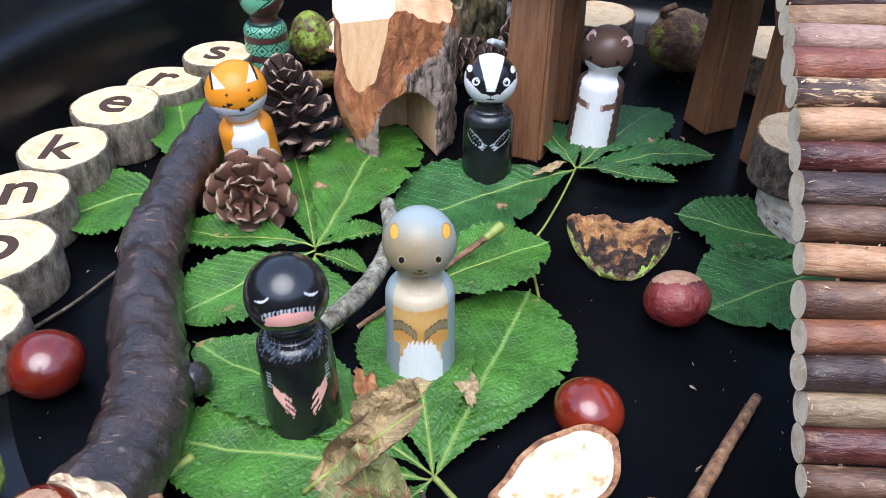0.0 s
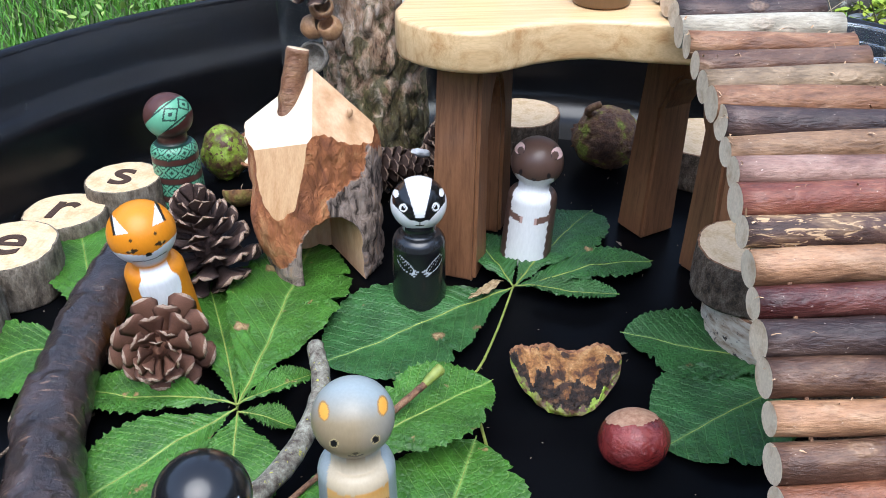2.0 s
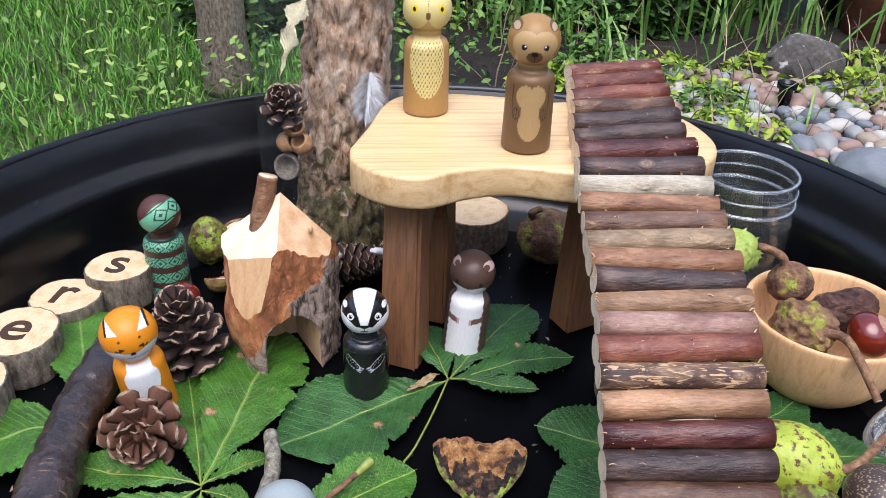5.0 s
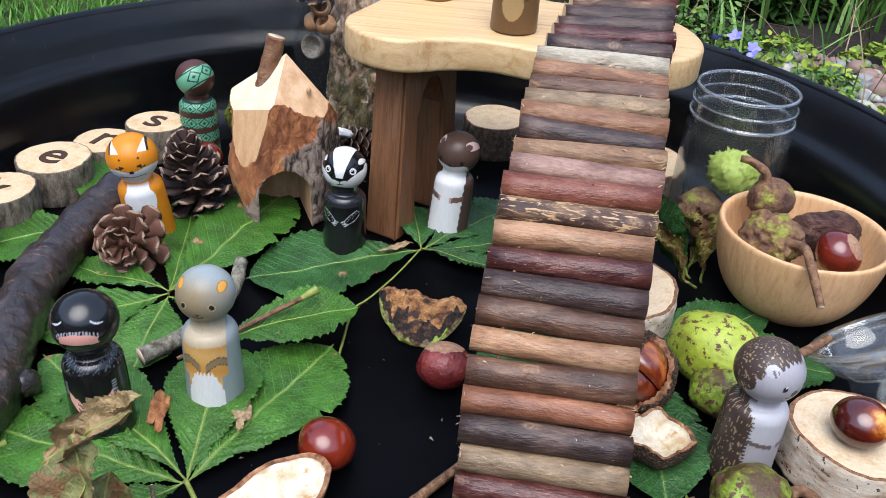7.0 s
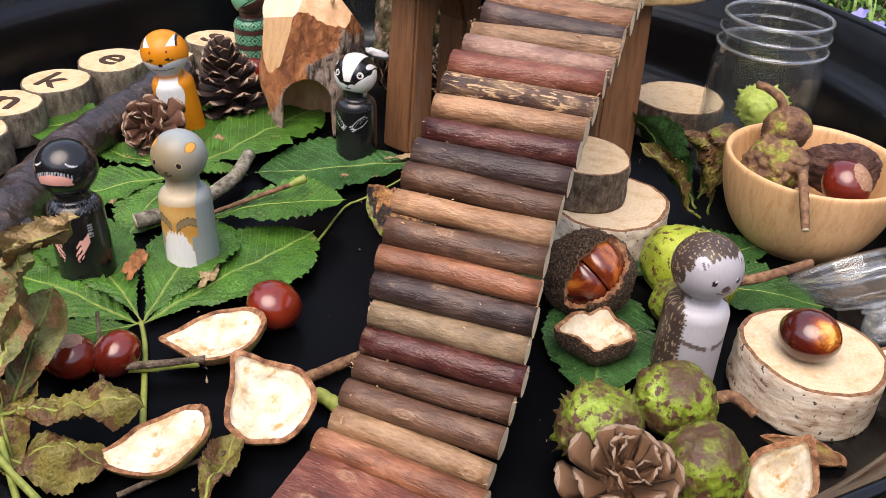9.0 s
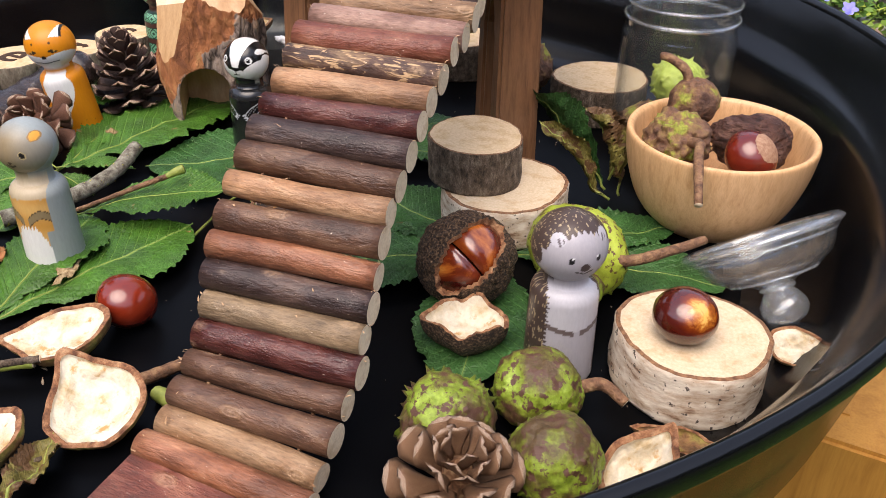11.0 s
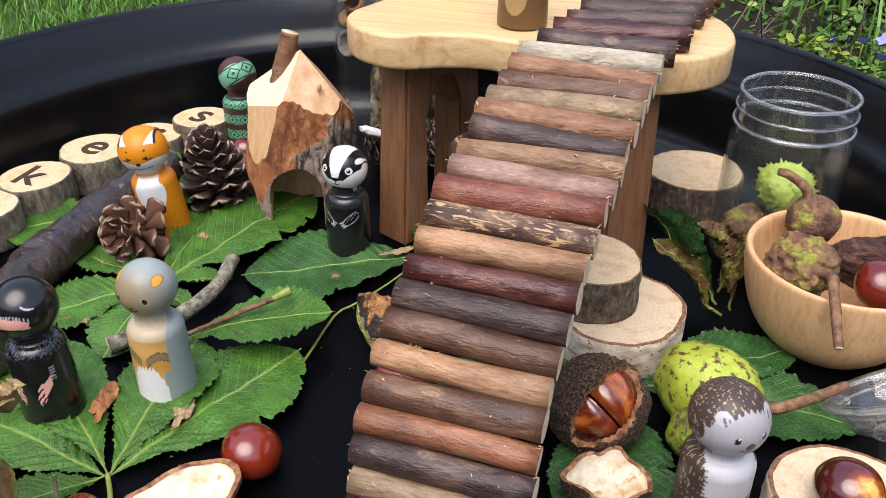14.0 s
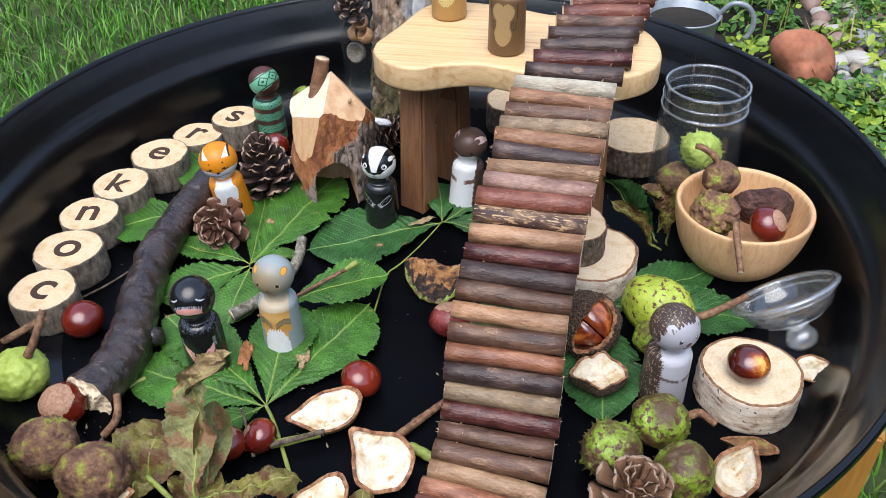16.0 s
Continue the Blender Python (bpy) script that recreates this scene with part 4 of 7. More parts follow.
def paint_badger(head, a, z, s, u, w, d):
    if head:
        if d < -0.25:
            return BLACK if abs(u) > 0.35 else WHITE
        q = abs(u)
        if dot(u, w, 0, -0.52, 0.17, 0.085) or (q < 0.02 and -0.72 < w < -0.5) or (q < 0.16 and abs(w + 0.74 - 0.5 * q * q) < 0.02):
            return BLACK
        if dot(q, w, 0.56, -0.08, 0.135, 0.15):
            return BLACK if dot(q, w, 0.55, -0.09, 0.08, 0.09) and not dot(q, w, 0.52, -0.05, 0.03, 0.03) else WHITE
        if dot(q, w, 0.80, 0.42, 0.15, 0.20):
            return WHITE if dot(q, w, 0.80, 0.40, 0.10, 0.14) else BLACK
        inner = 0.13 + 0.26 * (w + 0.5)
        outer = 0.34 + 0.95 * max(0.0, w + 0.55)
        if w > -0.55 and inner < q < min(outer, 0.92):
            return BLACK
        if w < -0.86:
            return BLACK
        return WHITE
    for c in (-1, 1):
        q = c * s
        dq, dz = q - 0.60, (z - 0.43) * 5.35
        run, off = -0.80 * dq - 0.60 * dz, 0.60 * dq - 0.80 * dz
        e = (run / 0.48) ** 2 + (off / 0.19) ** 2
        if (0.80 < e < 1.08 and run > -0.35) or (0.42 < run < 0.58 and min(abs(off - k) for k in (-0.12, 0.0, 0.12)) < 0.024):
            return (0.46, 0.48, 0.51)
        if e < 0.8 and off < 0.02 and math.sin(run * 46 + off * 20) > 0.90:
            return (0.30, 0.31, 0.33)
    return (0.016, 0.017, 0.019) if 0.52 < z else BLACK


def paint_weasel(head, a, z, s, u, w, d):
    br = (0.090, 0.052, 0.040)
    if head:
        if d > -0.2:
            q = abs(u)
            if dot(q, w, 0.70, 0.42, 0.24, 0.27):
                if dot(q, w, 0.64, 0.33, 0.13, 0.15):
                    return (0.10, 0.058, 0.045)
                return (0.70, 0.50, 0.47) if dot(q, w, 0.70, 0.42, 0.205, 0.235) else (0.03, 0.018, 0.015)
            if dot(q, w, 0.52, -0.48, 0.07, 0.10):
                return BLACK
            if dot(u, w, 0, -0.70, 0.10, 0.05):
                return (0.03, 0.02, 0.02)
            if w < -0.66 - 0.10 * math.cos(u * 4) and q < 0.72:
                return WHITE
        return br
    q = abs(s)
    if q > 0.22 and abs(z - 0.395 - 0.03 * q) < 0.027 and q < 0.9:
        return (0.16, 0.09, 0.07) if q > 0.34 else (0.50, 0.33, 0.29)
    return WHITE if q < 0.84 + 0.03 * math.sin(z * 90) else br


def paint_fox(head, a, z, s, u, w, d):
    orange = (0.62, 0.215, 0.010)
    if head:
        if d > -0.2:
            q = abs(u)
            if 0.34 < q < 0.95 and 0.22 < w < 0.80:
                t = (w - 0.22) / 0.55
                mid = 0.52 + 0.10 * t
                half = 0.17 * (1 - t)
                if abs(q - mid) < half:
                    return WHITE
                if mid + half * 0.2 < q < mid + half + 0.075:
                    return BLACK
            if dot(q, w, 0.40, -0.36, 0.17, 0.055) or dot(q, w, 0.40, -0.36, 0.06, 0.085):
                return (0.03, 0.015, 0.008) if not dot(q, w, 0.46, -0.34, 0.04, 0.03) else (0.5, 0.3, 0.1)
            if dot(q, w, 0.36, -0.02, 0.05, 0.05):
                return (0.06, 0.03, 0.01)
            if dot(u, w, 0, -0.60, 0.10, 0.065):
                return BLACK
            if q < 0.5 and abs(w + 0.80 - 0.35 * q * q) < 0.018:
                return (0.16, 0.16, 0.18)
            if w < -0.62 + 0.34 * min(q, 0.95) and q < 1.0:
                return (0.66, 0.66, 0.67)
        return orange
    t = min(max((z - 0.22) / 0.35, 0.0), 1.0)
    half = 0.70 * math.sin(math.pi * 0.5 * min(1.0, t * 1.25)) * (1.0 if t < 0.8 else 1.0 - 0.3 * ((t - 0.8) / 0.2) ** 2)
    if 0.22 < z < 0.60 and abs(s) < half:
        return WHITE
    if z < 0.2 and noise.noise(Vector((s * 9, z * 60, 1))) > 0.62:
        return (0.20, 0.07, 0.01)
    return orange


def paint_green(head, a, z, s, u, w, d):
    gr, br, dk = (0.13, 0.36, 0.22), (0.070, 0.026, 0.020), (0.012, 0.040, 0.028)
    if head:
        v, t = (w - 0.60 * u) / 1.17, (u + 0.60 * w) / 1.17
        if abs(v + 0.05) < 0.42 + 0.08 * math.cos(t * 3) and d > -0.3:
            e = abs(t) / 0.42 + abs(v + 0.05) / 0.36
            if 0.78 < e < 1.02 or e < 0.28 or abs(abs(v + 0.05) - 0.40) < 0.035:
                return dk
            g2 = abs(t - 0.72) / 0.30 + abs(v + 0.05) / 0.36
            if 0.7 < g2 < 1.0 or g2 < 0.25:
                return dk
            return gr
        return br
    for lo, hi in ((0.02, 0.125), (0.170, 0.290), (0.335, 0.455), (0.500, 0.60)):
        if lo < z < hi:
            m = (lo + hi) / 2
            p = (a * 4.5 / math.pi) % 1.0 - 0.5
            e = abs(p) / 0.5 + abs(z - m) / ((hi - lo) / 2)
            if abs(z - lo) < 0.009 or abs(z - hi) < 0.009 or 0.72 < e < 0.98 or e < 0.32 or 1.35 < e < 1.5:
                return dk
            return gr
    return br


def paint_owl(head, a, z, s, u, w, d):
    tan, pale = (0.40, 0.225, 0.075), (0.64, 0.53, 0.21)
    if head:
        if d > -0.1:
            q = abs(u)
            if dot(q, w, 0.54, -0.08, 0.13, 0.17):
                return BLACK if dot(q, w, 0.54, -0.08, 0.06, 0.10) else (0.74, 0.54, 0.02)
            if dot(u, w, 0, -0.36, 0.10, 0.15):
                return (0.14, 0.08, 0.03)
            if q < 0.03 and -0.2 < w < 0.5 and math.sin(w * 60) > 0:
                return (0.10, 0.06, 0.03)
            if dot(q, w, 0.46, -0.12, 0.54, 0.72):
                return pale
        return (0.46, 0.33, 0.13)
    if abs(s) < 0.80 * math.sqrt(max(0.0, 1 - ((z - 0.44) / 0.285) ** 2)) and z < 0.60:
        row = math.floor(z * 40)
        if (z * 40) % 1 < 0.6 and ((s * 6.5 + 0.5 * (row % 2)) % 1) < 0.26:
            return (0.09, 0.065, 0.022)
        return pale
    return tan


def paint_bear(head, a, z, s, u, w, d):
    br, tan = (0.155, 0.085, 0.036), (0.44, 0.285, 0.125)
    if head:
        if d > -0.2:
            q = abs(u)
            if dot(q, w, 0.68, 0.58, 0.20, 0.26):
                return (0.42, 0.29, 0.18) if dot(q, w, 0.68, 0.52, 0.12, 0.17) else (0.09, 0.05, 0.02)
            if dot(q, w, 0.40, -0.30, 0.10, 0.11):
                return BLACK if not dot(q, w, 0.37, -0.26, 0.03, 0.03) else WHITE
            if dot(u, w, 0, -0.66, 0.30, 0.20):
                return BLACK if dot(u, w, 0, -0.56, 0.13, 0.09) or (q < 0.02 and w < -0.6) else (0.12, 0.065, 0.03)
            if dot(q, w, 0.36, -0.15, 0.46, 0.46) or dot(u, w, 0, -0.6, 0.7, 0.4):
                return tan
        return (0.30, 0.165, 0.055)
    q = abs(s)
    if dot(q, z, 0.58, 0.31, 0.16, 0.045):
        return (0.05, 0.03, 0.015) if math.sin(q * 60) > 0.6 or ((q - 0.58) / 0.16) ** 2 + ((z - 0.31) / 0.045) ** 2 > 0.70 else (0.16, 0.095, 0.042)
    if 0.74 < q < 0.79 and 0.33 < z < 0.52:
        return (0.06, 0.035, 0.016)
    if dot(q, z, 0.24, 0.445, 0.36, 0.085) or dot(s, z, 0, 0.225, 0.46, 0.115) or (q < 0.37 and 0.21 < z < 0.45):
        return tan
    return br


def paint_hedgehog(head, a, z, s, u, w, d):
    br, gy, cr = (0.058, 0.038, 0.032), (0.36, 0.345, 0.37), (0.36, 0.28, 0.17)
    if head:
        line = noise.noise(Vector((u * 21, w * 7, d * 21))) > 0.36
    else:
        line = noise.noise(Vector((math.cos(a) * 19, math.sin(a) * 19, z * 32))) > 0.36
    spines = cr if line else br
    if head:
        if d > -0.25:
            q = abs(u)
            if dot(q, w, 0.36, -0.50, 0.075, 0.085):
                return WHITE if dot(q, w, 0.33, -0.46, 0.025, 0.025) else BLACK
            if dot(u, w, 0, -0.72, 0.14, 0.09):
                return (0.05, 0.035, 0.035)
            if q < 0.25 and abs(w + 0.86 - 0.3 * q) < 0.016:
                return (0.06, 0.05, 0.05)
            if dot(q, w, 0.60, 0.10, 0.16, 0.20):
                return (0.44, 0.43, 0.46) if not (dot(q, w, 0.58, 0.02, 0.09, 0.12) and math.sin(u * 60) > 0) else (0.12, 0.10, 0.11)
            if w < 0.12 - 0.25 * (q - 0.3) + 0.06 * math.sin(u * 38) and q < 0.93:
                return gy
        return spines
    edge = 0.86 + 0.05 * math.sin(z * 230)
    if abs(s) < edge:
        if abs(z - 0.36 - 0.045 * abs(s)) < 0.016 and abs(s) > 0.08:
            return (0.12, 0.09, 0.085)
        return (0.46, 0.45, 0.48) if 0.38 < z < 0.60 else gy
    return spines


doll("peg_doll", "black mole peg doll with pink hands on a leaf", -0.0500, 0.2175, 0.003, 13, 0.0755, 0.0141, 0.0145, paint_mole, 39, M_PAINT_GLOSS, (-2.0, -1.5))
doll("peg_doll", "grey squirrel peg doll with orange chest and white belly", -0.0070, 0.2475, 0.003, 2, 0.0765, 0.0140, 0.0137, paint_squirrel, 36)
doll("peg_doll", "black and white badger peg doll on a leaf", 0.0262, 0.3985, 0.0010, -2, 0.0730, 0.0140, 0.0138, paint_badger, 25, M_PAINT_GLOSS)
doll("peg_doll", "brown weasel peg doll with white front", 0.0890, 0.4370, 0.002, -17, 0.0720, 0.0142, 0.0142, paint_weasel, 23, None, (-2.5, 4.0))
doll("peg_doll", "orange fox peg doll with white chest", -0.0965, 0.3870, 0.0002, 19, 0.0770, 0.0146, 0.0152, paint_fox, 25, None, (5.5, -4.3))
doll("peg_doll", "green and brown patterned peg doll", -0.1130, 0.5185, 0.0004, 17, 0.0740, 0.0146, 0.0142, paint_green, 27)
doll("peg_doll", "pale owl peg doll with speckled breast on the table", 0.0659, 0.4999, TOP_Z + 0.0004, -2, 0.0775, 0.0143, 0.0147, paint_owl, 17)
doll("peg_doll", "brown bear peg doll with tan belly on the table", 0.1198, 0.4430, TOP_Z + 0.0004, -7, 0.0758, 0.0141, 0.0146, paint_bear, 17)
doll("peg_doll", "hedgehog peg doll with brown spines and grey front", 0.2500, 0.2445, 0.0004, 34, 0.0770, 0.0150, 0.0152, paint_hedgehog, 38)


# ---- leaves ----
def leaflet_mesh(L, W, seed, arch=0.006, curl=0.0, wave=0.0013, teeth=1.0, droop=0.0, nu=108, nv=20, wide=0.66, fall=0.0):
    """One blade of a chestnut leaf: narrow at the base, widest past the middle, pointed, toothed, pleated along its veins."""
    rng = random.Random(seed)
    ph = rng.uniform(0, 6.28)
    bend = rng.uniform(-0.06, 0.06)
    nicks = [(rng.uniform(0.35, 0.95), rng.choice((-1, 1)), rng.uniform(0.10, 0.24)) for _ in range(2 if teeth > 0.5 else 0)]
    v, f, uv = [], [], []
    for i in range(nu + 1):
        u = i / nu
        if u < wide:
            w = max(math.sin(math.pi / 2 * u / wide), 0.0) ** 1.55
        else:
            q = (u - wide) / (1 - wide)
            w = 0.86 * max(math.cos(math.pi / 2 * min(1.0, q * 1.07)), 0.0) ** 0.62 + 0.14 * (1 - q)
        w = max(w, 0.010)
        tooth = (0.0, 0.45, 1.0)[i % 3] * rng.uniform(0.4, 1.5) * 0.0010 * teeth * min(1.0, 5 * w)
        for j in range(nv + 1):
            c = 2 * j / nv - 1
            cut = 1.0
            for nu_, side, deep in nicks:
                if c * side > 0:
                    cut -= deep * math.exp(-((u - nu_) / 0.014) ** 2)
            half = w * W / 2 * cut
            x = u * L - 0.10 * tooth * abs(c)
            y = c * (half + tooth * abs(c) ** 4) + bend * L * u * u
            q = (105.0 * (u - abs(c) * w * 0.27)) / 6.2832 % 1.0
            pleat = wave * (2.2 * abs(q - 0.5) - 0.55) * 1.5 * min(1.0, 2.0 * abs(c)) * min(1, 4 * (1 - u)) * min(1.0, 3 * w)
            z = arch * math.sin(math.pi * u * 0.9) + pleat - droop * u * u - fall * u
            z += 0.0030 * abs(c) * w + curl * (abs(c) * w) ** 2 * W
            z += 0.0030 * fbm(Vector((x * 26 + ph, y * 26, seed)), 3)
            z += 0.0030 * max(0.0, abs(c) - 0.6) * noise.noise(Vector((x * 45 + ph, c * 2, seed * 1.7)))
            v.append((x, y, z))
            uv.append((u, 0.5 + c * w * 0.5))
    for i in range(nu):
        for j in range(nv):
            k = i * (nv + 1) + j
            f.append((k, k + nv + 1, k + nv + 2, k + 1))
    return v, f, uv


def midrib(v, blade, nv=20, r=0.0005, mat=None):
    """The raised rib along the middle of a blade."""
    mid = [Vector(p) for p in v[nv // 2::nv + 1]][::3]
    tv, tf, ns = tube(mid, [lerp(r, r * 0.25, i / (len(mid) - 1)) for i in range(len(mid))], 6)
    return Mb().add(tv, tf).ob("midrib", mat or M_STALK, blade)


def leaf(label, hub, tips, mat, stem=None, z=0.003, seed=0, stem_r=0.0016, step=0.0016, **kw):
    """A palmate leaf: its leaflets run from the hub to the tips, each with a width."""
    e = thing("chestnut_leaf", label, "leaf", pose(hub[0], hub[1], z))
    for k, (tx, ty, w, *rest) in enumerate(tips):
        dx, dy = tx - hub[0], ty - hub[1]
        L = math.hypot(dx, dy)
        lift = rest[0] if rest else 0.0
        v, f, uv = leaflet_mesh(L, w, seed * 17 + k, droop=-lift, **kw)
        v = [(a, b, max(c, 0.0008 - z)) for a, b, c in v]
        blade = Mb().add(v, f, uv=uv).ob("leaflet", mat, e, m=pose(0, 0, step * (k % 3), 0, 0, math.degrees(math.atan2(dy, dx))))
        midrib(v, blade)
    if stem:
        p = [(q[0] - hub[0], q[1] - hub[1], q[2] - z) for q in stem]
        pts = curve_pts([(0, 0, 0.001)] + p, 14)
        v, f, ns = tube(pts, [lerp(0.7, 1.0, i / 13) * stem_r for i in range(14)], 8)
        Mb().add(v, f).ob("stem", M_STALK, e)
    return e


leaf("broad green horse chestnut leaf lying on the tray", (-0.0578, 0.3145), [(-0.083, 0.432, 0.030), (-0.028, 0.462, 0.062), (-0.0250, 0.3420, 0.015), (-0.057, 0.259, 0.040), (-0.117, 0.275, 0.047), (-0.133, 0.338, 0.027), (-0.0335, 0.3105, 0.014)], M_LEAF, seed=1, z=0.0110, fall=0.0095, arch=0.0015)
leaf("bright green chestnut leaf with brown spots under the dolls", (-0.0013, 0.1905), [(0.0430, 0.2950, 0.062), (-0.012, 0.288, 0.048), (-0.098, 0.263, 0.046), (-0.107, 0.203, 0.052), (-0.036, 0.149, 0.026)], M_LEAF, stem=[(0.0100, 0.1765, 0.003), (0.0290, 0.1465, 0.002), (0.047, 0.118, 0.002)], seed=2, z=0.0040, arch=0.0020, step=0.0008)
leaf("dark green chestnut leaf beneath the badger and table", (0.0760, 0.4010), [(-0.025, 0.351, 0.076), (0.159, 0.430, 0.033), (0.130, 0.388, 0.018), (0.138, 0.490, 0.046), (0.064, 0.464, 0.036)], M_LEAF_DARK, stem=[(0.0645, 0.3740, 0.003), (0.0520, 0.3465, 0.002), (0.0450, 0.333, 0.002), (0.0455, 0.3000, 0.002), (0.0465, 0.282, 0.003)], seed=3, stem_r=0.0008, z=0.0060, fall=0.0045, arch=0.0015, step=0.0008)
leaf("green chestnut leaflet folded over a twig", (-0.020, 0.280), [(0.054, 0.314, 0.047, 0.006)], M_LEAF, seed=4, z=0.0090)
leaf("dark green chestnut leaf beneath the stacked slices", (0.205, 0.325), [(0.117, 0.285, 0.064), (0.121, 0.357, 0.050), (0.218, 0.213, 0.056), (0.322, 0.331, 0.050), (0.294, 0.378, 0.042), (0.200, 0.42, 0.05)], M_LEAF_DARK, seed=5, z=0.0018, arch=0.0015, step=0.0006)
leaf("green chestnut leaf behind the curved branch", (-0.130, 0.378), [(-0.196, 0.350, 0.062), (-0.168, 0.488, 0.046), (-0.10, 0.44, 0.05)], M_LEAF, seed=6)


# ---- branch ----
br = thing("branch", "thick dark curved cherry branch with a broken end", "branch", pose(0, 0, 0))
pts = curve_pts([(-0.1105, 0.1700, 0.0150), (-0.1065, 0.1850, 0.0160), (-0.1050, 0.2040, 0.0165), (-0.1090, 0.2270, 0.0165), (-0.1175, 0.2510, 0.0160), (-0.1252, 0.2790, 0.0160), (-0.1310, 0.3070, 0.0160), (-0.1330, 0.3320, 0.0170), (-0.1325, 0.3550, 0.0185), (-0.1290, 0.3800, 0.0215), (-0.1230, 0.4080, 0.0260), (-0.1170, 0.4280, 0.0300)], 150)
rad = []
for i in range(150):
    t = i / 149
    q = lerp(0.0165, 0.0122, t ** 0.8) * (1 + 0.03 * noise.noise(Vector((i * 0.13, 2.0, 5.0))) + 0.02 * noise.noise(Vector((i * 0.45, 7.0, 1.0))))
    q *= 1 + 0.06 * math.exp(-((i - 34) / 5.0) ** 2) + 0.04 * math.exp(-((i - 92) / 6.0) ** 2) - 0.03 * math.exp(-((i - 74) / 7.0) ** 2) + 0.06 * math.exp(-(i / 7.0) ** 2)
    rad.append(q)
v, f, ns = tube(pts, rad, 44, 0.07, 4)
v = [p + (p - pts[min(149, k // 44)]).normalized() * (0.0016 * fbm(p * 110, 4)) for k, p in enumerate(v)]
# the broken end is ragged
v = [p + Vector((0, -1, 0)) * 0.003 * noise.noise(p * 260) if k < 44 else p for k, p in enumerate(v)]
Mb().add(v, f[:ns] + [f[-1]]).ob("bark", M_BRANCH, br)
cap_ring = v[:44]
cen_b = sum(cap_ring, Vector()) / 44
cv = []
for r in range(8):
    for p in cap_ring:
        q = lerp(p, cen_b, r / 7.3)
        cv.append(q + Vector((0, (0.005 * fbm(q * 120, 4) + 0.001 * noise.noise(q * 600)) * min(1.0, r / 2), 0)))
cf = [(r * 44 + k, r * 44 + 44 + k, r * 44 + 44 + (k + 1) % 44, r * 44 + (k + 1) % 44) for r in range(7) for k in range(44)]
Mb().add(cv, cf + [tuple(range(7 * 44, 8 * 44))], smooth=False).ob("broken_end", M_LOG_END, br, "pale splintered end")
kv, kf = ICO[3]
Mb().add([Vector((-0.0930, 0.2275, 0.0150)) + Vector((p.x * 0.0065, p.y * 0.0075, p.z * 0.0070)) * (1 + 0.3 * noise.noise(p * 3)) for p in kv], kf).ob("knot", M_BRANCH, br)


# ---- house cut from a log ----
def evaluated_boolean(ob, cutter):
    md = ob.modifiers.new("cut", "BOOLEAN")
    md.operation, md.solver, md.object = "DIFFERENCE", "EXACT", cutter
    md.material_mode = "TRANSFER"
    me = bpy.data.meshes.new_from_object(ob.evaluated_get(bpy.context.evaluated_depsgraph_get()))
    ob.modifiers.clear()
    ob.data = me
    bpy.data.objects.remove(cutter)


house = thing("log_house", "toy house carved from a log with bark walls", "toy house", pose(-0.0245, 0.4450, 0.0015, 0, 0, 0))
bm = bmesh.new()
segs, rows = 192, 84
vs = []
for i in range(rows + 1):
    z = 0.125 * i / rows
    ring_v = []
    for k in range(segs):
        a = 2 * math.pi * k / segs
        d = Vector((math.cos(a), math.sin(a), 0))
        r = 0.0335 * (1 + 0.03 * math.sin(2 * a + 0.6) + 0.02 * math.sin(5 * a))
        # the foot left of the door spreads, with a knotty swelling above it
        r += 0.0040 * math.exp(-(((a - 4.40) / 0.40) ** 2 + (z / 0.030) ** 2)) + 0.0042 * math.exp(-(((a - 3.75) / 0.40) ** 2 + ((z - 0.036) / 0.014) ** 2))
        r -= 0.0045 * math.exp(-(((a - 3.7) / 0.5) ** 2 + (z / 0.012) ** 2))
        front = d.x * 0.39 - d.y * 0.92
        if front > 0.05:
            r = min(r, (0.0300 - 0.085 * z) / front)
        rough_side = 0.35 + 0.65 / (1 + math.exp(-(d.x - 0.05) * 14))
        cell = noise.voronoi(Vector((d.x * 3.6, d.y * 3.6, z * 62)))[0]
        r += rough_side * (0.0017 * min((cell[1] - cell[0]) * 2.2, 1.0) - 0.0014)
        r += 0.0016 * fbm(Vector((d.x * 3.0, d.y * 3.0, z * 40)), 5)
        ring_v.append(bm.verts.new((d.x * r, d.y * r, z)))
    vs.append(ring_v)
for i in range(rows):
    for k in range(segs):
        bm.faces.new((vs[i][k], vs[i][(k + 1) % segs], vs[i + 1][(k + 1) % segs], vs[i + 1][k])).smooth = True
bm.faces.new(list(reversed(vs[0])))
bm.faces.new(vs[-1])


def slab(bm, co, no, mi):
    geo = bm.verts[:] + bm.edges[:] + bm.faces[:]
    r = bmesh.ops.bisect_plane(bm, geom=geo, plane_co=co, plane_no=no, clear_outer=True)
    edges = [e for e in r["geom_cut"] if isinstance(e, bmesh.types.BMEdge)]
    fill = bmesh.ops.contextual_create(bm, geom=edges)
    for q in fill["faces"]:
        q.material_index = mi
        q.smooth = False


APEX, JOIN = Vector((0.0021, 0.0015, 0.1088)), Vector((0.0006, -0.0259, 0.0838))
# left slope gets the wood colour with bright light painted in
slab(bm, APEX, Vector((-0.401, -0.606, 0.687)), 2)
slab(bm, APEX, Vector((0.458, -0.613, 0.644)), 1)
slab(bm, APEX + Vector((0, 0.004, 0)), Vector((-0.577, 0.60, 0.70)).normalized(), 1)
slab(bm, APEX + Vector((0, 0.004, 0)), Vector((0.80, 0.60, 0.70)).normalized(), 1)
slab(bm, JOIN, Vector((-0.395, -0.877, 0.285)), 3)
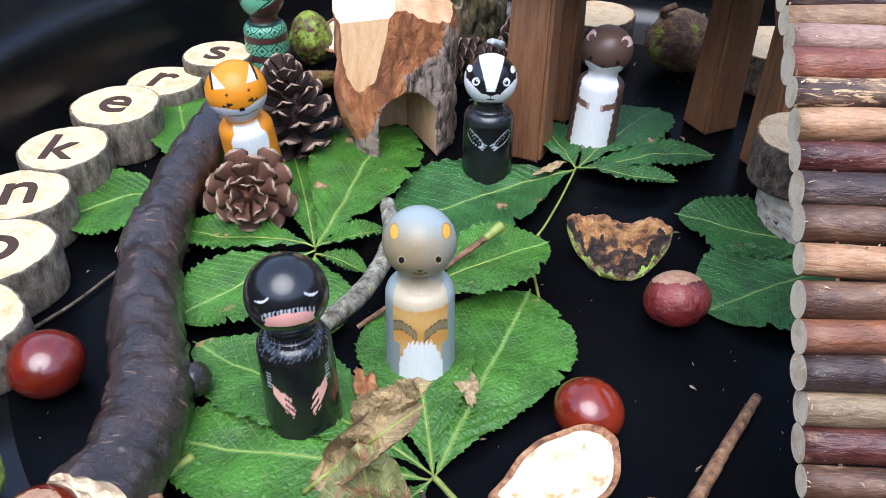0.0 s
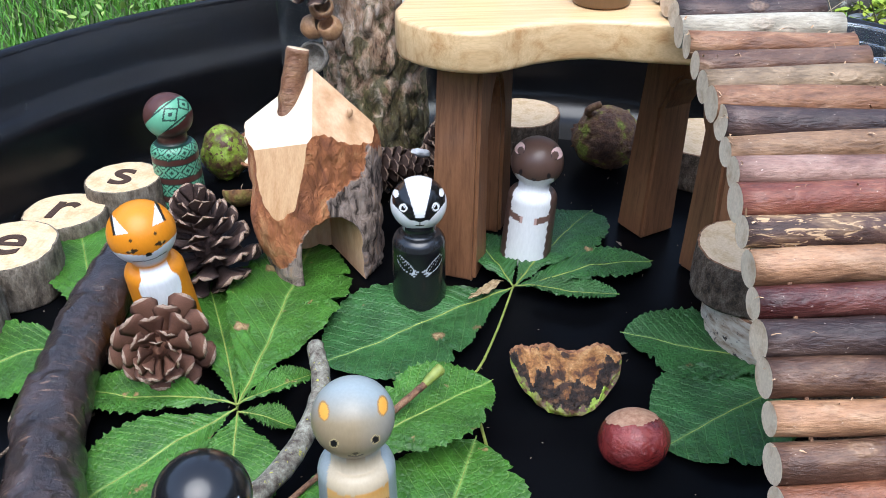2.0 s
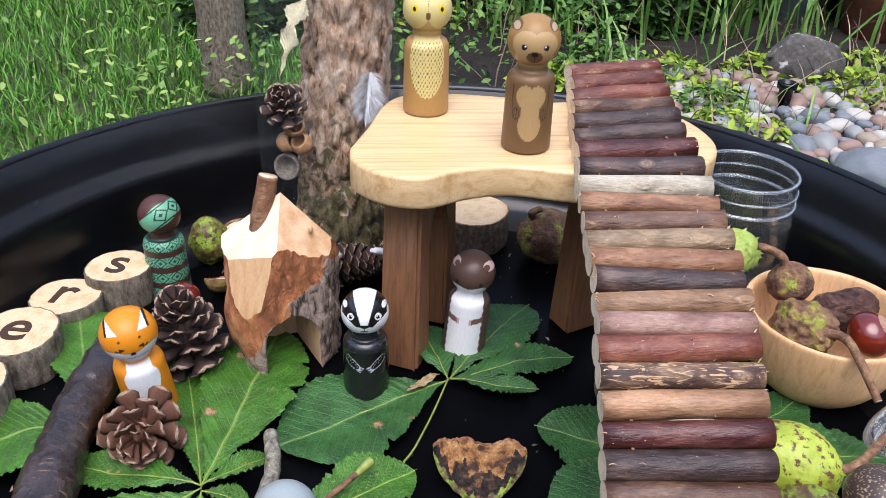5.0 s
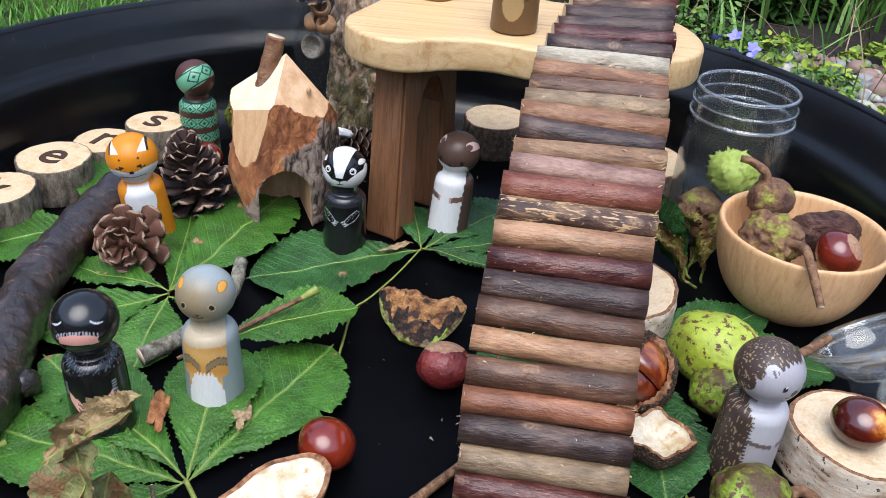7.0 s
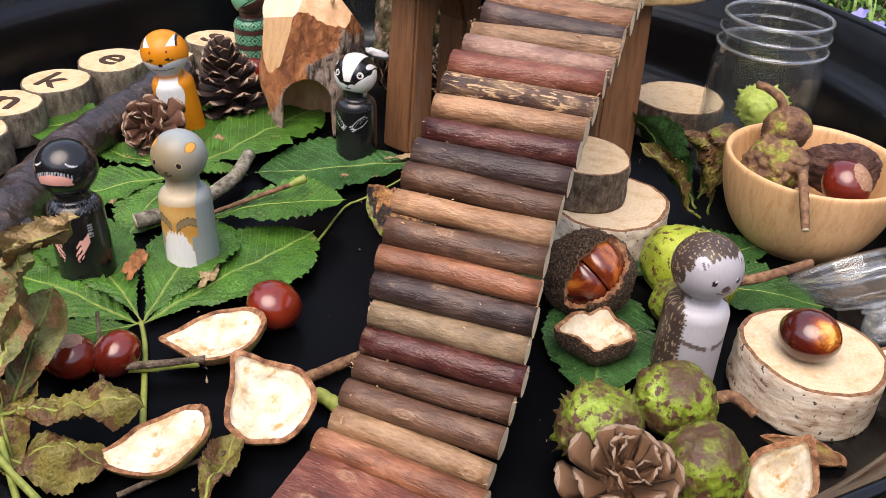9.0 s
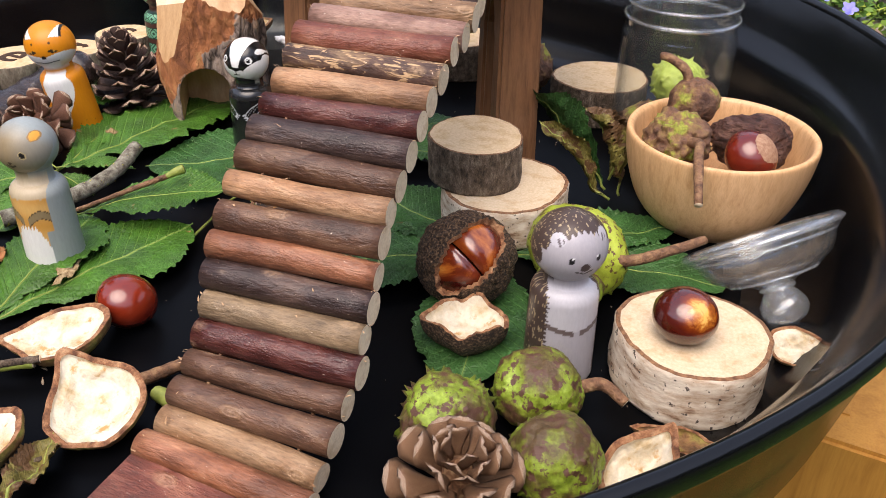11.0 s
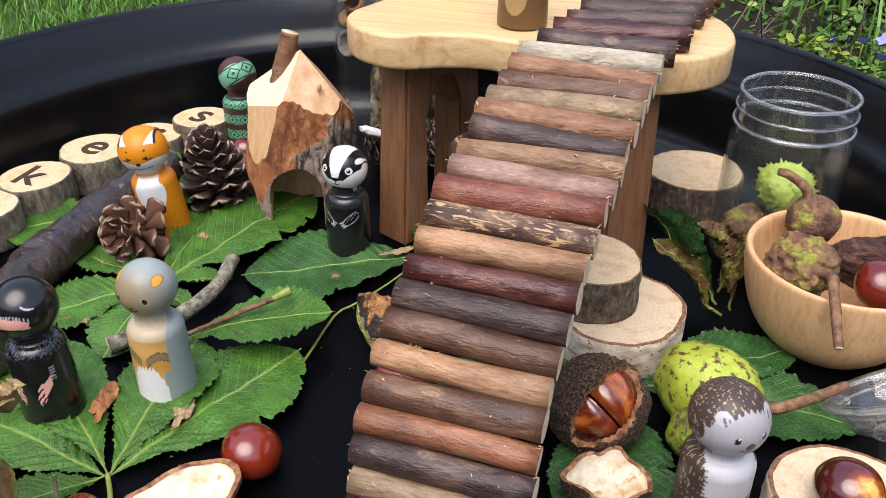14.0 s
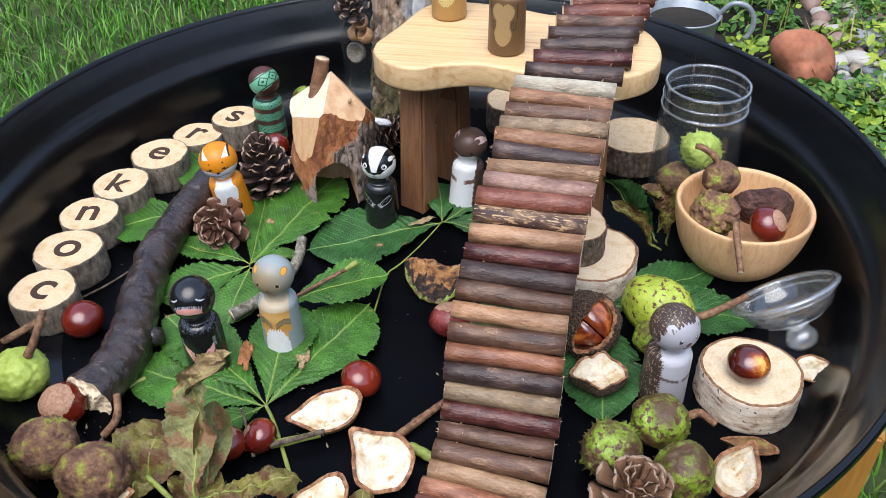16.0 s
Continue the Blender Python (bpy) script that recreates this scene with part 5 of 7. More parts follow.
bmesh.ops.recalc_face_normals(bm, faces=bm.faces[:])
me = bpy.data.meshes.new("log_wall")
bm.to_mesh(me)
bm.free()
for k in (M_BARK_HOUSE, M_CUT, M_CUT_LIT, M_CUT_SAWN):
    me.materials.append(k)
wall = new("log_wall", me)
wall.parent = house
cb = Mb()
arch = [(-0.0170, -0.01), (0.0170, -0.01)] + [(0.0170 * math.cos(radians(q)), 0.0245 + 0.0165 * math.sin(radians(q))) for q in range(0, 181, 9)]
na = len(arch)
cv = [(x, -0.06, z) for x, z in arch] + [(x, 0.012, z) for x, z in arch]
cb.add(cv, [tuple(range(na)), tuple(reversed(range(na, 2 * na)))] + [(k, k + na, (k + 1) % na + na, (k + 1) % na) for k in range(na)], smooth=False)
cutter = cb.ob("cutter", M_CUT, m=pose(-0.0300, 0.4423, 0.0015, 0, 0, 26))
evaluated_boolean(wall, cutter)
pts = curve_pts([(-0.0115, -0.0040, 0.086), (-0.0100, -0.0015, 0.0945), (-0.0070, 0.0020, 0.108), (-0.0041, 0.0048, 0.1208)], 16)
v, f, ns = tube(pts, [0.0066 - 0.0011 * k / 15 for k in range(16)], 24, 0.14, 3)
Mb().add(v, f, [0] * ns + [1, 1]).ob("chimney", [BARKS["rust"], M_BIRCH_TOP], house)
kv, kf = ICO[3]
Mb().add([Vector((0.0195, -0.0090, 0.0920)) + Vector((p.x * 0.0016, p.y * 0.0016, p.z * 0.0026)) for p in kv], kf).ob("knot", M_CUT, house)


# ---- bowl, jars, lid ----
bowl = thing("wooden_bowl", "turned beech bowl holding chestnuts", "bowl", pose(0.3075, 0.3988, 0.0004))
outer = [(0.0, 0.0), (0.026, 0.0), (0.030, 0.0012), (0.037, 0.008), (0.0425, 0.017), (0.0465, 0.028), (0.0490, 0.039), (0.0500, 0.047), (0.0502, 0.0515), (0.0493, 0.0532), (0.0475, 0.0528), (0.0460, 0.050), (0.0445, 0.040), (0.0415, 0.029), (0.036, 0.018), (0.026, 0.009), (0.0, 0.006)]
prof = [tuple(p) for p in [(q.x, q.y) for q in curve_pts([(r, z, 0) for r, z in outer], 70)]]
prof = [(max(r, 0.0), z) for r, z in prof]
v, f = lathe(prof, 96, cap=False)
Mb().add(v, f).ob("vessel", M_BOWL, bowl)


def bumps(r, z0, z1, crests, n=60):
    """A wall profile from z0 to z1 with soft rounded crests (height, size, spread)."""
    out = []
    for k in range(n + 1):
        z = lerp(z0, z1, k / n)
        out.append((r + sum(s_ * math.exp(-((z - c) / w) ** 2) for c, s_, w in crests), z))
    return out


def screw_jar(name, label, x, y, r, h):
    """A clear round jar with a threaded neck."""
    e = thing(name, label, "jar", pose(x, y, 0.0005))
    th = 0.0013

    def piece(nm, prof, mat, lab=""):
        v, f = lathe(prof, 96, cap=False)
        o = Mb().add(v, f).ob(nm, mat, e, lab)
        o.visible_shadow = False

    neck = r * 0.945
    body = [(r * 0.90, 0.0004), (r * 0.965, 0.0016), (r * 0.992, 0.0045), (r, 0.009)] + [(r, lerp(0.009, h - 0.032, k / 8)) for k in range(1, 9)]
    body += [(lerp(r, neck, (1 - math.cos(q * math.pi)) / 2), h - 0.032 + 0.0075 * q) for q in (0.15, 0.3, 0.45, 0.6, 0.75, 0.9, 1.0)]
    piece("wall", body, M_CLEAR, "clear plastic")
    piece("inner_wall", [(q - th, max(z, 0.0035)) for q, z in reversed(body)], M_CLEAR)
    piece("base", [(0.0, 0.0012), (r * 0.5, 0.0010), (r * 0.86, 0.0003), (r * 0.90, 0.0004)], M_CLEAR)
    piece("neck", bumps(neck, h - 0.0245, h - 0.0012, [(h - 0.0195, 0.0016, 0.0010), (h - 0.0105, 0.0010, 0.0007)]), M_CLEAR_NECK)
    piece("inner_neck", [(neck - th, h - 0.0012), (neck - th, h - 0.0245)], M_CLEAR)
    for z, b in ((h - 0.0195, 0.0009), (h - 0.0105, 0.0005)):
        piece("thread", [(neck + 0.0009 + b * math.cos(a * math.pi / 8), z + b * math.sin(a * math.pi / 8)) for a in range(17)], M_CLEAR_RING)
    # solid rolled lip round the mouth
    piece("lip", [(neck - 0.0005 + 0.0011 * math.cos(a * math.pi / 8), h - 0.0010 + 0.0011 * math.sin(a * math.pi / 8)) for a in range(17)], M_CLEAR_RING)
    return e


screw_jar("clear_jar", "open clear plastic jar with a threaded neck", 0.2763, 0.4800, 0.0345, 0.1085)

lid = thing("clear_plastic_lid", "clear plastic stopper with a round knob lying tilted", "stopper", Matrix.Translation((0.3285, 0.3180, 0.0375)) @ Vector((0.46, -0.43, -0.77)).to_track_quat("Z", "Y").to_matrix().to_4x4() @ Matrix.Diagonal((1.05, 1.05, 0.90, 1.0)))
out = [(0.0300, -0.001), (0.0335, -0.002), (0.0345, 0.0005), (0.0335, 0.003), (0.0305, 0.005), (0.0290, 0.010), (0.0260, 0.0155), (0.0190, 0.0205), (0.0110, 0.0230), (0.0075, 0.0255), (0.0068, 0.0280)]
out += [(0.0055, 0.0280), (0.0060, 0.0245), (0.0100, 0.0215), (0.0180, 0.0190), (0.0245, 0.0145), (0.0275, 0.0095), (0.0288, 0.004), (0.0300, -0.001)]
v, f = lathe(out, 72, cap=False)
o = Mb().add(v, f).ob("flange", M_CLEAR_LID, lid)
o.visible_shadow = False
for q, z, b in ((0.0335, 0.0005, 0.0017), (0.0300, 0.0052, 0.0008), (0.0185, 0.0207, 0.0007), (0.0070, 0.0268, 0.0009)):
    v, f = lathe([(q + b * math.cos(a * math.pi / 6), z + b * math.sin(a * math.pi / 6)) for a in range(13)], 72, cap=False)
    o = Mb().add(v, f).ob("ring", M_CLEAR_RING, lid)
    o.visible_shadow = False
kn = [(0.0, 0.0275), (0.0060, 0.0280), (0.0075, 0.0300), (0.0100, 0.0345), (0.0103, 0.0390), (0.0085, 0.0430), (0.0045, 0.0455), (0.0, 0.0460)]
v, f = lathe(kn, 40, cap=False)
o = Mb().add(v, f).ob("knob", M_CLEAR_RING, lid)
o.visible_shadow = False


# ---- conkers and husks ----
def conker(x, y, z, r, label, rx=0, ry=0, rz=0, flat=0.86, scar=0.45, seed=0, skin=None):
    e = thing("conker", label, "conker", pose(x, y, z, rx, ry, rz), group="conkers")
    v, f = ICO[5]
    nut, patch = Mb(), Mb()
    q = [Vector((p.x * (1 + 0.05 * noise.noise(p * 1.3 + Vector((seed, 0, 0)))), p.y, p.z * flat)) * r for p in v]
    ca = math.cos(scar * 1.5)
    nut.add(q, f)
    nut.ob("nut", skin or M_CONKER, e)
    sf = [t for t in f if all(v[k].z > ca + 0.03 * noise.noise(v[k] * 4 + Vector((seed, 1, 0))) for k in t)]
    if sf:
        used = sorted({k for t in sf for k in t})
        at = {k: i for i, k in enumerate(used)}
        patch.add([q[k] * 1.012 for k in used], [[at[k] for k in t] for t in sf])
        patch.ob("scar", M_SCAR, e, "pale matt scar")
    return e


conker(0.0566, 0.2160, 0.0120, 0.0136, "glossy dark red conker lying on the tray", 180, 20, 30, seed=1)
conker(0.1040, 0.2805, 0.0125, 0.0145, "wrinkled red conker with a pale scar", -28, 0, 10, seed=2, scar=0.55, skin=M_CONKER_DULL)
conker(-0.1540, 0.2380, 0.0125, 0.0148, "glossy dark conker beside the branch", 180, 0, 0, seed=3)
conker(0.2985, 0.2465, 0.0371, 0.0130, "very shiny conker on a birch slice", 180, 0, 0, seed=4, skin=M_CONKER_HIGHLIGHT)
conker(-0.0105, 0.1530, 0.0100, 0.0114, "small dark conker under a twig", -8, 0, 0, seed=5, scar=0.38)
conker(0.0065, 0.1615, 0.0100, 0.0114, "small dark conker with a split scar", 10, -50, 0, seed=6, scar=0.25)
conker(-0.1256, 0.1620, 0.0125, 0.0150, "brown conker with a large pale scar", 25, 0, 0, seed=7, scar=0.6)
conker(0.3225, 0.3790, 0.0495, 0.0140, "red conker with a worn pale scar in the bowl", 18, 42, 0, seed=8)


def husk(x, y, z, size, label, mat, seed, rx=0, ry=0, rz=0, spines=60, spine_len=0.0022, stalk=None, name="chestnut_husk", lump=0.10, knob=0.05):
    """A closed chestnut husk with stubby prickles and sometimes a stalk."""
    rng = random.Random(seed)
    e = thing(name, label, "chestnut husk", pose(x, y, z, rx, ry, rz), group="chestnut husks")
    v, f = ICO[5]
    mb = Mb()

    def at(p):
        k = 1 + lump * noise.noise(p * 1.6 + Vector((seed * 3.1, 0, 0))) + knob * noise.noise(p * 4.5 + Vector((0, seed, 0))) + 0.03 * noise.noise(p * 12)
        return Vector((p.x * size[0], p.y * size[1], p.z * size[2])) * k

    prick = {rng.randrange(len(v)): rng.uniform(0.5, 1.2) for _ in range(spines)}
    mb.add([at(p) + (p * spine_len * prick[k] + Vector((rng.uniform(-0.0005, 0.0005), rng.uniform(-0.0005, 0.0005), 0)) if k in prick else Vector()) for k, p in enumerate(v)], f)
    mb.ob("shell", mat, e)
    if stalk:
        pts = curve_pts(stalk, 16)
        v2, f2, ns = tube(pts, [lerp(0.0030, 0.0022, i / 15) for i in range(16)], 10, 0.15, seed)
        Mb().add(v2, f2, [0] * ns + [1, 1]).ob("stalk", [M_TWIG, M_LOG_END], e)
    return e


husk(0.2470, 0.3080, 0.0215, (0.0275, 0.0210, 0.0205), "smooth green chestnut husk with a woody stalk", M_HUSK_SMOOTH, 1, rz=-36, ry=4, spines=14, spine_len=0.001, lump=0.06, knob=0.02, stalk=[(0.022, 0.000, 0.006), (0.030, 0.008, 0.009), (0.036, 0.022, 0.012), (0.0415, 0.0395, 0.0150)])
husk(0.247, 0.284, 0.0145, (0.016, 0.015, 0.0135), "small green husk behind the hedgehog", M_HUSK_GREEN, 9, spines=20, spine_len=0.001)
husk(0.2475, 0.2105, 0.0155, (0.018, 0.017, 0.016), "green husk blotched brown with a split side", M_HUSK_GREEN, 2, spines=20, stalk=[(0.014, 0.004, 0.0), (0.024, 0.010, 0.0), (0.034, 0.006, -0.004)])
husk(0.2190, 0.1815, 0.0175, (0.0178, 0.0175, 0.0172), "green prickly chestnut husk with brown spots", M_HUSK_GREEN, 3, spines=110, spine_len=0.003)
husk(0.2605, 0.1740, 0.0165, (0.017, 0.0175, 0.0165), "green and brown chestnut husk", M_HUSK_GREEN, 4, spines=30)
husk(0.2850, 0.3850, 0.0510, (0.0165, 0.0190, 0.0150), "brown knobbly husk with a stalk over the bowl rim", M_HUSK_BROWN, 5, rz=24, spines=40, spine_len=0.0016, lump=0.20, knob=0.16, stalk=[(-0.001, -0.012, 0.004), (0.002, -0.022, 0.0075), (-0.004, -0.036, 0.008), (-0.0115, -0.0605, -0.0055)])
husk(0.2905, 0.4215, 0.0590, (0.0140, 0.0132, 0.0130), "green brown husk on top in the bowl", M_HUSK_BROWN, 6, spines=25, spine_len=0.0012, lump=0.06, stalk=[(-0.004, 0.002, 0.010), (-0.008, 0.004, 0.017), (-0.0165, 0.008, 0.0205), (-0.0215, 0.010, 0.0205)])
husk(0.3235, 0.4075, 0.0450, (0.0215, 0.0140, 0.0150), "wrinkled dark brown husk in the bowl", M_HUSK_WRINKLED, 7, spines=0, lump=0.14, knob=0.10)
husk(0.2800, 0.4800, 0.0470, (0.0165, 0.016, 0.0155), "bright green prickly husk inside the jar", M_HUSK_PALE, 8, spines=110, spine_len=0.003)
husk(0.2640, 0.4770, 0.0175, (0.0165, 0.0155, 0.0152), "brown husk at the bottom of the jar", M_HUSK_BROWN, 10, spines=20)
husk(0.166, 0.5500, 0.021, (0.024, 0.021, 0.020), "large brown and green husk with a stub of stalk", M_HUSK_BROWN, 11, spines=60, stalk=[(-0.012, 0.0, 0.016), (-0.016, -0.004, 0.022), (-0.008, -0.004, 0.026)])
husk(-0.090, 0.5560, 0.018, (0.015, 0.015, 0.018), "upright green chestnut husk with brown specks", M_HUSK_GREEN, 12, spines=60, spine_len=0.0012)
husk(-0.1640, 0.1780, 0.0175, (0.018, 0.018, 0.017), "smooth pale green husk near the tray edge", M_HUSK_PALE, 13, spines=12, spine_len=0.0008, stalk=[(0.008, 0.004, 0.014), (0.014, 0.010, 0.026), (0.017, 0.022, 0.040)])
husk(-0.1130, 0.1250, 0.019, (0.020, 0.019, 0.018), "brown rough chestnut husk", M_HUSK_BROWN, 14, spines=100)
husk(-0.0745, 0.1120, 0.019, (0.021, 0.019, 0.019), "brown and green rough chestnut husk", M_HUSK_BROWN, 15, spines=60)


def husk_half(x, y, z, L, W, D, label, seed, rx=0, ry=0, rz=0, outer=None, inside=None, fill=0.30, torn=0.06, name="husk_half", bend=0.0, point=0.35, thick=0.13, puff=0.10):
    """Part of a split husk: a thick torn shell round a pale hollow, pointed at one end."""
    e = thing(name, label, "chestnut husk", pose(x, y, z, rx, ry, 0) @ pose(0, 0, 0, 0, 0, rz), group="husk halves")
    nu, nv = 72, 16

    def rim_at(k):
        a = 2 * math.pi * k / nu
        c, s_ = math.cos(a), math.sin(a)
        n = 1 + 0.07 * noise.noise(Vector((c * 1.5, s_ * 1.5, seed))) + 0.025 * noise.noise(Vector((c * 7, s_ * 7, seed)))
        tip = 1 + point * max(0.0, c) ** 8
        flat = 1 - 0.25 * max(0.0, c) ** 3
        px, py = L * c * tip * n, W * s_ * flat * n
        pz = torn * W * noise.noise(Vector((c * 1.7, s_ * 1.7, seed * 2.0))) + 0.18 * torn * W * noise.noise(Vector((c * 6, s_ * 6, seed * 3.0))) + 0.10 * W * max(0.0, c) ** 6
        return px, py + bend * W * (px / L) ** 2, pz

    def pt(k, q, deep):
        """q runs from the lowest point, 0, to the rim, 1."""
        px, py, pz = rim_at(k)
        rr = math.sin(q * math.pi / 2)
        a = 2 * math.pi * k / nu
        g = 1 + 0.05 * noise.noise(Vector((math.cos(a) * 2 * rr, math.sin(a) * 2 * rr, seed + 4.0)))
        return Vector((px * rr * g, py * rr * g, -deep * math.cos(q * math.pi / 2) + pz * rr ** 3))

    sh, li, ri = Mb(), Mb(), Mb()
    fs = [(s * nu + k, (s + 1) * nu + k, (s + 1) * nu + (k + 1) % nu, s * nu + (k + 1) % nu) for s in range(nv) for k in range(nu)]
    grid = [pt(k, s / nv, D) for s in range(nv + 1) for k in range(nu)]
    sh.add(grid, fs)
    inn = []
    for s in range(nv + 1):
        for k in range(nu):
            q = s / nv
            p = pt(k, q, D * fill)
            p.x, p.y = p.x * (1 - thick), p.y * (1 - thick)
            p.z += puff * W * math.sin(math.pi * min(1.0, q * 1.02)) ** 2 * (1 if q > 0.5 else 0.6)
            p.z += (0.0022 * noise.noise(p * 130 + Vector((seed, 0, 0))) + 0.0009 * noise.noise(p * 420)) * (1 - q ** 6)
            p.z -= 0.0006
            inn.append(p)
    li.add(inn, [tuple(reversed(q)) for q in fs])
    # rounded rough rim between shell and lining
    out_r, in_r = grid[-nu:], inn[-nu:]
    mid_r = [lerp(p, q, 0.45) + Vector((0, 0, 0.0006 + 0.0008 * noise.noise(p * 500))) for p, q in zip(out_r, in_r)]
    ring_r = out_r + mid_r + in_r
    ri.add(ring_r, [(r * nu + k, (r + 1) * nu + k, (r + 1) * nu + (k + 1) % nu, r * nu + (k + 1) % nu) for r in (0, 1) for k in range(nu)])
    sh.ob("shell", outer or M_HUSK_SKIN, e)
    li.ob("lining", inside or M_HUSK_IN, e, "" if inside else "pale cream lining")
    ri.ob("rim", M_HUSK_RIM, e, "brown torn rim")
    return e


husk_half(0.0445, 0.1860, 0.0135, 0.0215, 0.0150, 0.0130, "split husk half with cream white lining", 1, rx=15, ry=-6, rz=205, bend=-0.15, puff=0.06)
husk_half(0.0870, 0.1520, 0.0150, 0.0185, 0.0192, 0.0140, "open husk half with white hollow", 2, rx=22, ry=8, rz=146, point=0.5, fill=0.55, puff=0.12)
husk_half(0.0570, 0.1185, 0.0125, 0.0215, 0.0130, 0.0125, "white lined husk piece with a pointed end", 3, rx=16, ry=-6, rz=222, bend=-0.42, point=0.28, puff=0.16, fill=0.2)
husk_half(0.2105, 0.2430, 0.0190, 0.0178, 0.0160, 0.0175, "dark husk piece with a torn white inside", 4, rx=-4, ry=0, rz=200, outer=M_HUSK_DARK, fill=0.50, torn=0.40, thick=0.12, puff=0.0, point=0.15)
husk_half(0.2900, 0.1790, 0.0145, 0.0165, 0.0135, 0.0145, "husk half with creased white lining", 5, rx=28, ry=-8, rz=60, fill=0.7, torn=0.30, thick=0.18, puff=0.22)
husk_half(0.3040, 0.2080, 0.0065, 0.0150, 0.0055, 0.0055, "narrow strip of brown husk", 6, rx=10, rz=175, outer=M_HUSK_SKIN, inside=M_HUSK_SKIN, torn=0.5)
husk_half(0.3480, 0.2760, 0.0110, 0.0120, 0.0095, 0.0090, "small white husk piece beside the lid", 7, rx=30, rz=0)
M_CHAR = surf("charred_hollow", [(0.36, (0.12, 0.045, 0.02)), (0.5, (0.42, 0.19, 0.06)), (0.66, (0.66, 0.38, 0.16))], 45, 0.7, bump=0.9, dist=0.003, fine=0.5, spots=(0.05, 0.026, 0.017), spot_scale=30, pos=(0.56, 0.62))
M_CHAR_BLACK = surf("charred_skin", [(0.36, (0.010, 0.008, 0.007)), (0.52, (0.035, 0.021, 0.015)), (0.68, (0.20, 0.10, 0.05))], 60, 0.5, bump=0.9, dist=0.003, fine=0.5)


def charred_husk(label, x, y, rz):
    """A boat-shaped quarter of husk: green keel, burnt flank, a thin torn wall that curls over an empty hollow."""
    e = thing("husk_half", label, "chestnut husk", pose(x, y, 0.0, 0, 0, rz), group="husk halves")
    nu, nv = 72, 40
    keel, burnt, flesh, hollow = Mb(), Mb(), Mb(), Mb()
    grid, inner = [], []
    for i in range(nu + 1):
        u = 2 * i / nu - 1
        body = max(0.0, 1 - abs(u) ** 2.4) ** 0.62
        top = 0.0170 - 0.0042 * math.exp(-((u - 0.22) / 0.24) ** 2) + 0.0016 * noise.noise(Vector((u * 7, 1.0, 3.0))) + 0.0008 * noise.noise(Vector((u * 22, 1.0, 5.0)))
        top += 0.0055 * max(0.0, -u - 0.70) * 3 + 0.0015 * max(0.0, u - 0.6) * 2
        low = 0.0005 + 0.016 * abs(u) ** 3.0
        for j in range(nv + 1):
            q = j / nv
            a = -0.50 + q * 3.05
            yy = -math.cos(a * 0.95) * 0.0135 * body - 0.006 * (1 - abs(u)) + 0.004
            zz = lerp(low, top, (1 - math.cos(q * math.pi)) / 2)
            yy += (0.009 * max(0.0, q - 0.5) ** 2 * 2) * body
            p = Vector((u * 0.0250 + 0.0008 * noise.noise(Vector((u * 4, q * 4, 1))), yy, zz))
            p += Vector((0, -1, 0)) * 0.0016 * fbm(Vector((u * 5, q * 5, 2.0)), 4)
            grid.append(p)
            inner.append(p + Vector((0, 0.0022, 0.0006 * (1 - q))))
    w = nv + 1
    for i in range(nu):
        for j in range(nv):
            k = i * w + j
            quad = (k, k + w, k + w + 1, k + 1)
            edge = j / nv - 0.30 - 0.22 * (abs(2 * i / nu - 1) ** 2) - 0.05 * math.sin(i * 0.9)
            torn = edge - 0.26 - 0.10 * math.sin(i * 0.31 + 1.0) - 0.05 * math.sin(i * 0.83)
            (keel if edge < 0 else burnt if torn < 0 else flesh).f.append(quad)
    for mb, mat, nm, lab in ((keel, M_HUSK_GREEN, "shell", "green lower husk skin"), (burnt, M_CHAR_BLACK, "burnt_flank", "charred black flank"), (flesh, M_CHAR, "torn_flesh", "torn orange brown inside")):
        faces = mb.f
        mb.f = []
        used_ = sorted({k for q in faces for k in q})
        at_ = {k: i for i, k in enumerate(used_)}
        mb.add([grid[k] for k in used_], [tuple(at_[k] for k in q) for q in faces])
        mb.ob(nm, mat, e, lab)
    # the inside wall and the torn upper edge
    fs = [(i * w + j + 1, (i + 1) * w + j + 1, (i + 1) * w + j, i * w + j) for i in range(nu) for j in range(nv)]
    hollow.add(inner, fs)
    hollow.add([grid[i * w + nv] for i in range(nu + 1)] + [inner[i * w + nv] for i in range(nu + 1)], [(i, i + 1, nu + 2 + i, nu + 1 + i) for i in range(nu)])
    hollow.add([grid[i * w] for i in range(nu + 1)] + [inner[i * w] for i in range(nu + 1)], [(i + 1, i, nu + 1 + i, nu + 2 + i) for i in range(nu)])
    hollow.ob("hollow", M_HUSK_RIM, e, "orange brown torn inside")
    return e


charred_husk("green husk half with a charred brown hollow", 0.0860, 0.3225, -4)


# ---- twigs ----
def twig(label, ctrl, r0, r1, mat, seed, name="twig", rough=0.18, n=26):
    pts = curve_pts(ctrl, n)
    mb = Mb()
    v, f, ns = tube(pts, [lerp(r0, r1, i / (n - 1)) for i in range(n)], 10, rough, seed)
    mb.add(v, f, [0] * ns + [1, 1])
    o = mb.ob(name, [mat, M_LOG_END])
    return tagged(o, label, "twig", "twigs")


twig("grey lichen covered twig lying among leaves", [(-0.052, 0.262, 0.010), (-0.034, 0.285, 0.011), (-0.023, 0.318, 0.014), (-0.0255, 0.347, 0.0180)], 0.0048, 0.0040, M_LICHEN, 1)
stalk = twig("thin red brown leaf stalk with a green tip", [(-0.034, 0.266, 0.008), (-0.012, 0.283, 0.0140), (0.008, 0.298, 0.0205), (0.0215, 0.3085, 0.0245)], 0.0011, 0.0016, M_TWIG, 2)
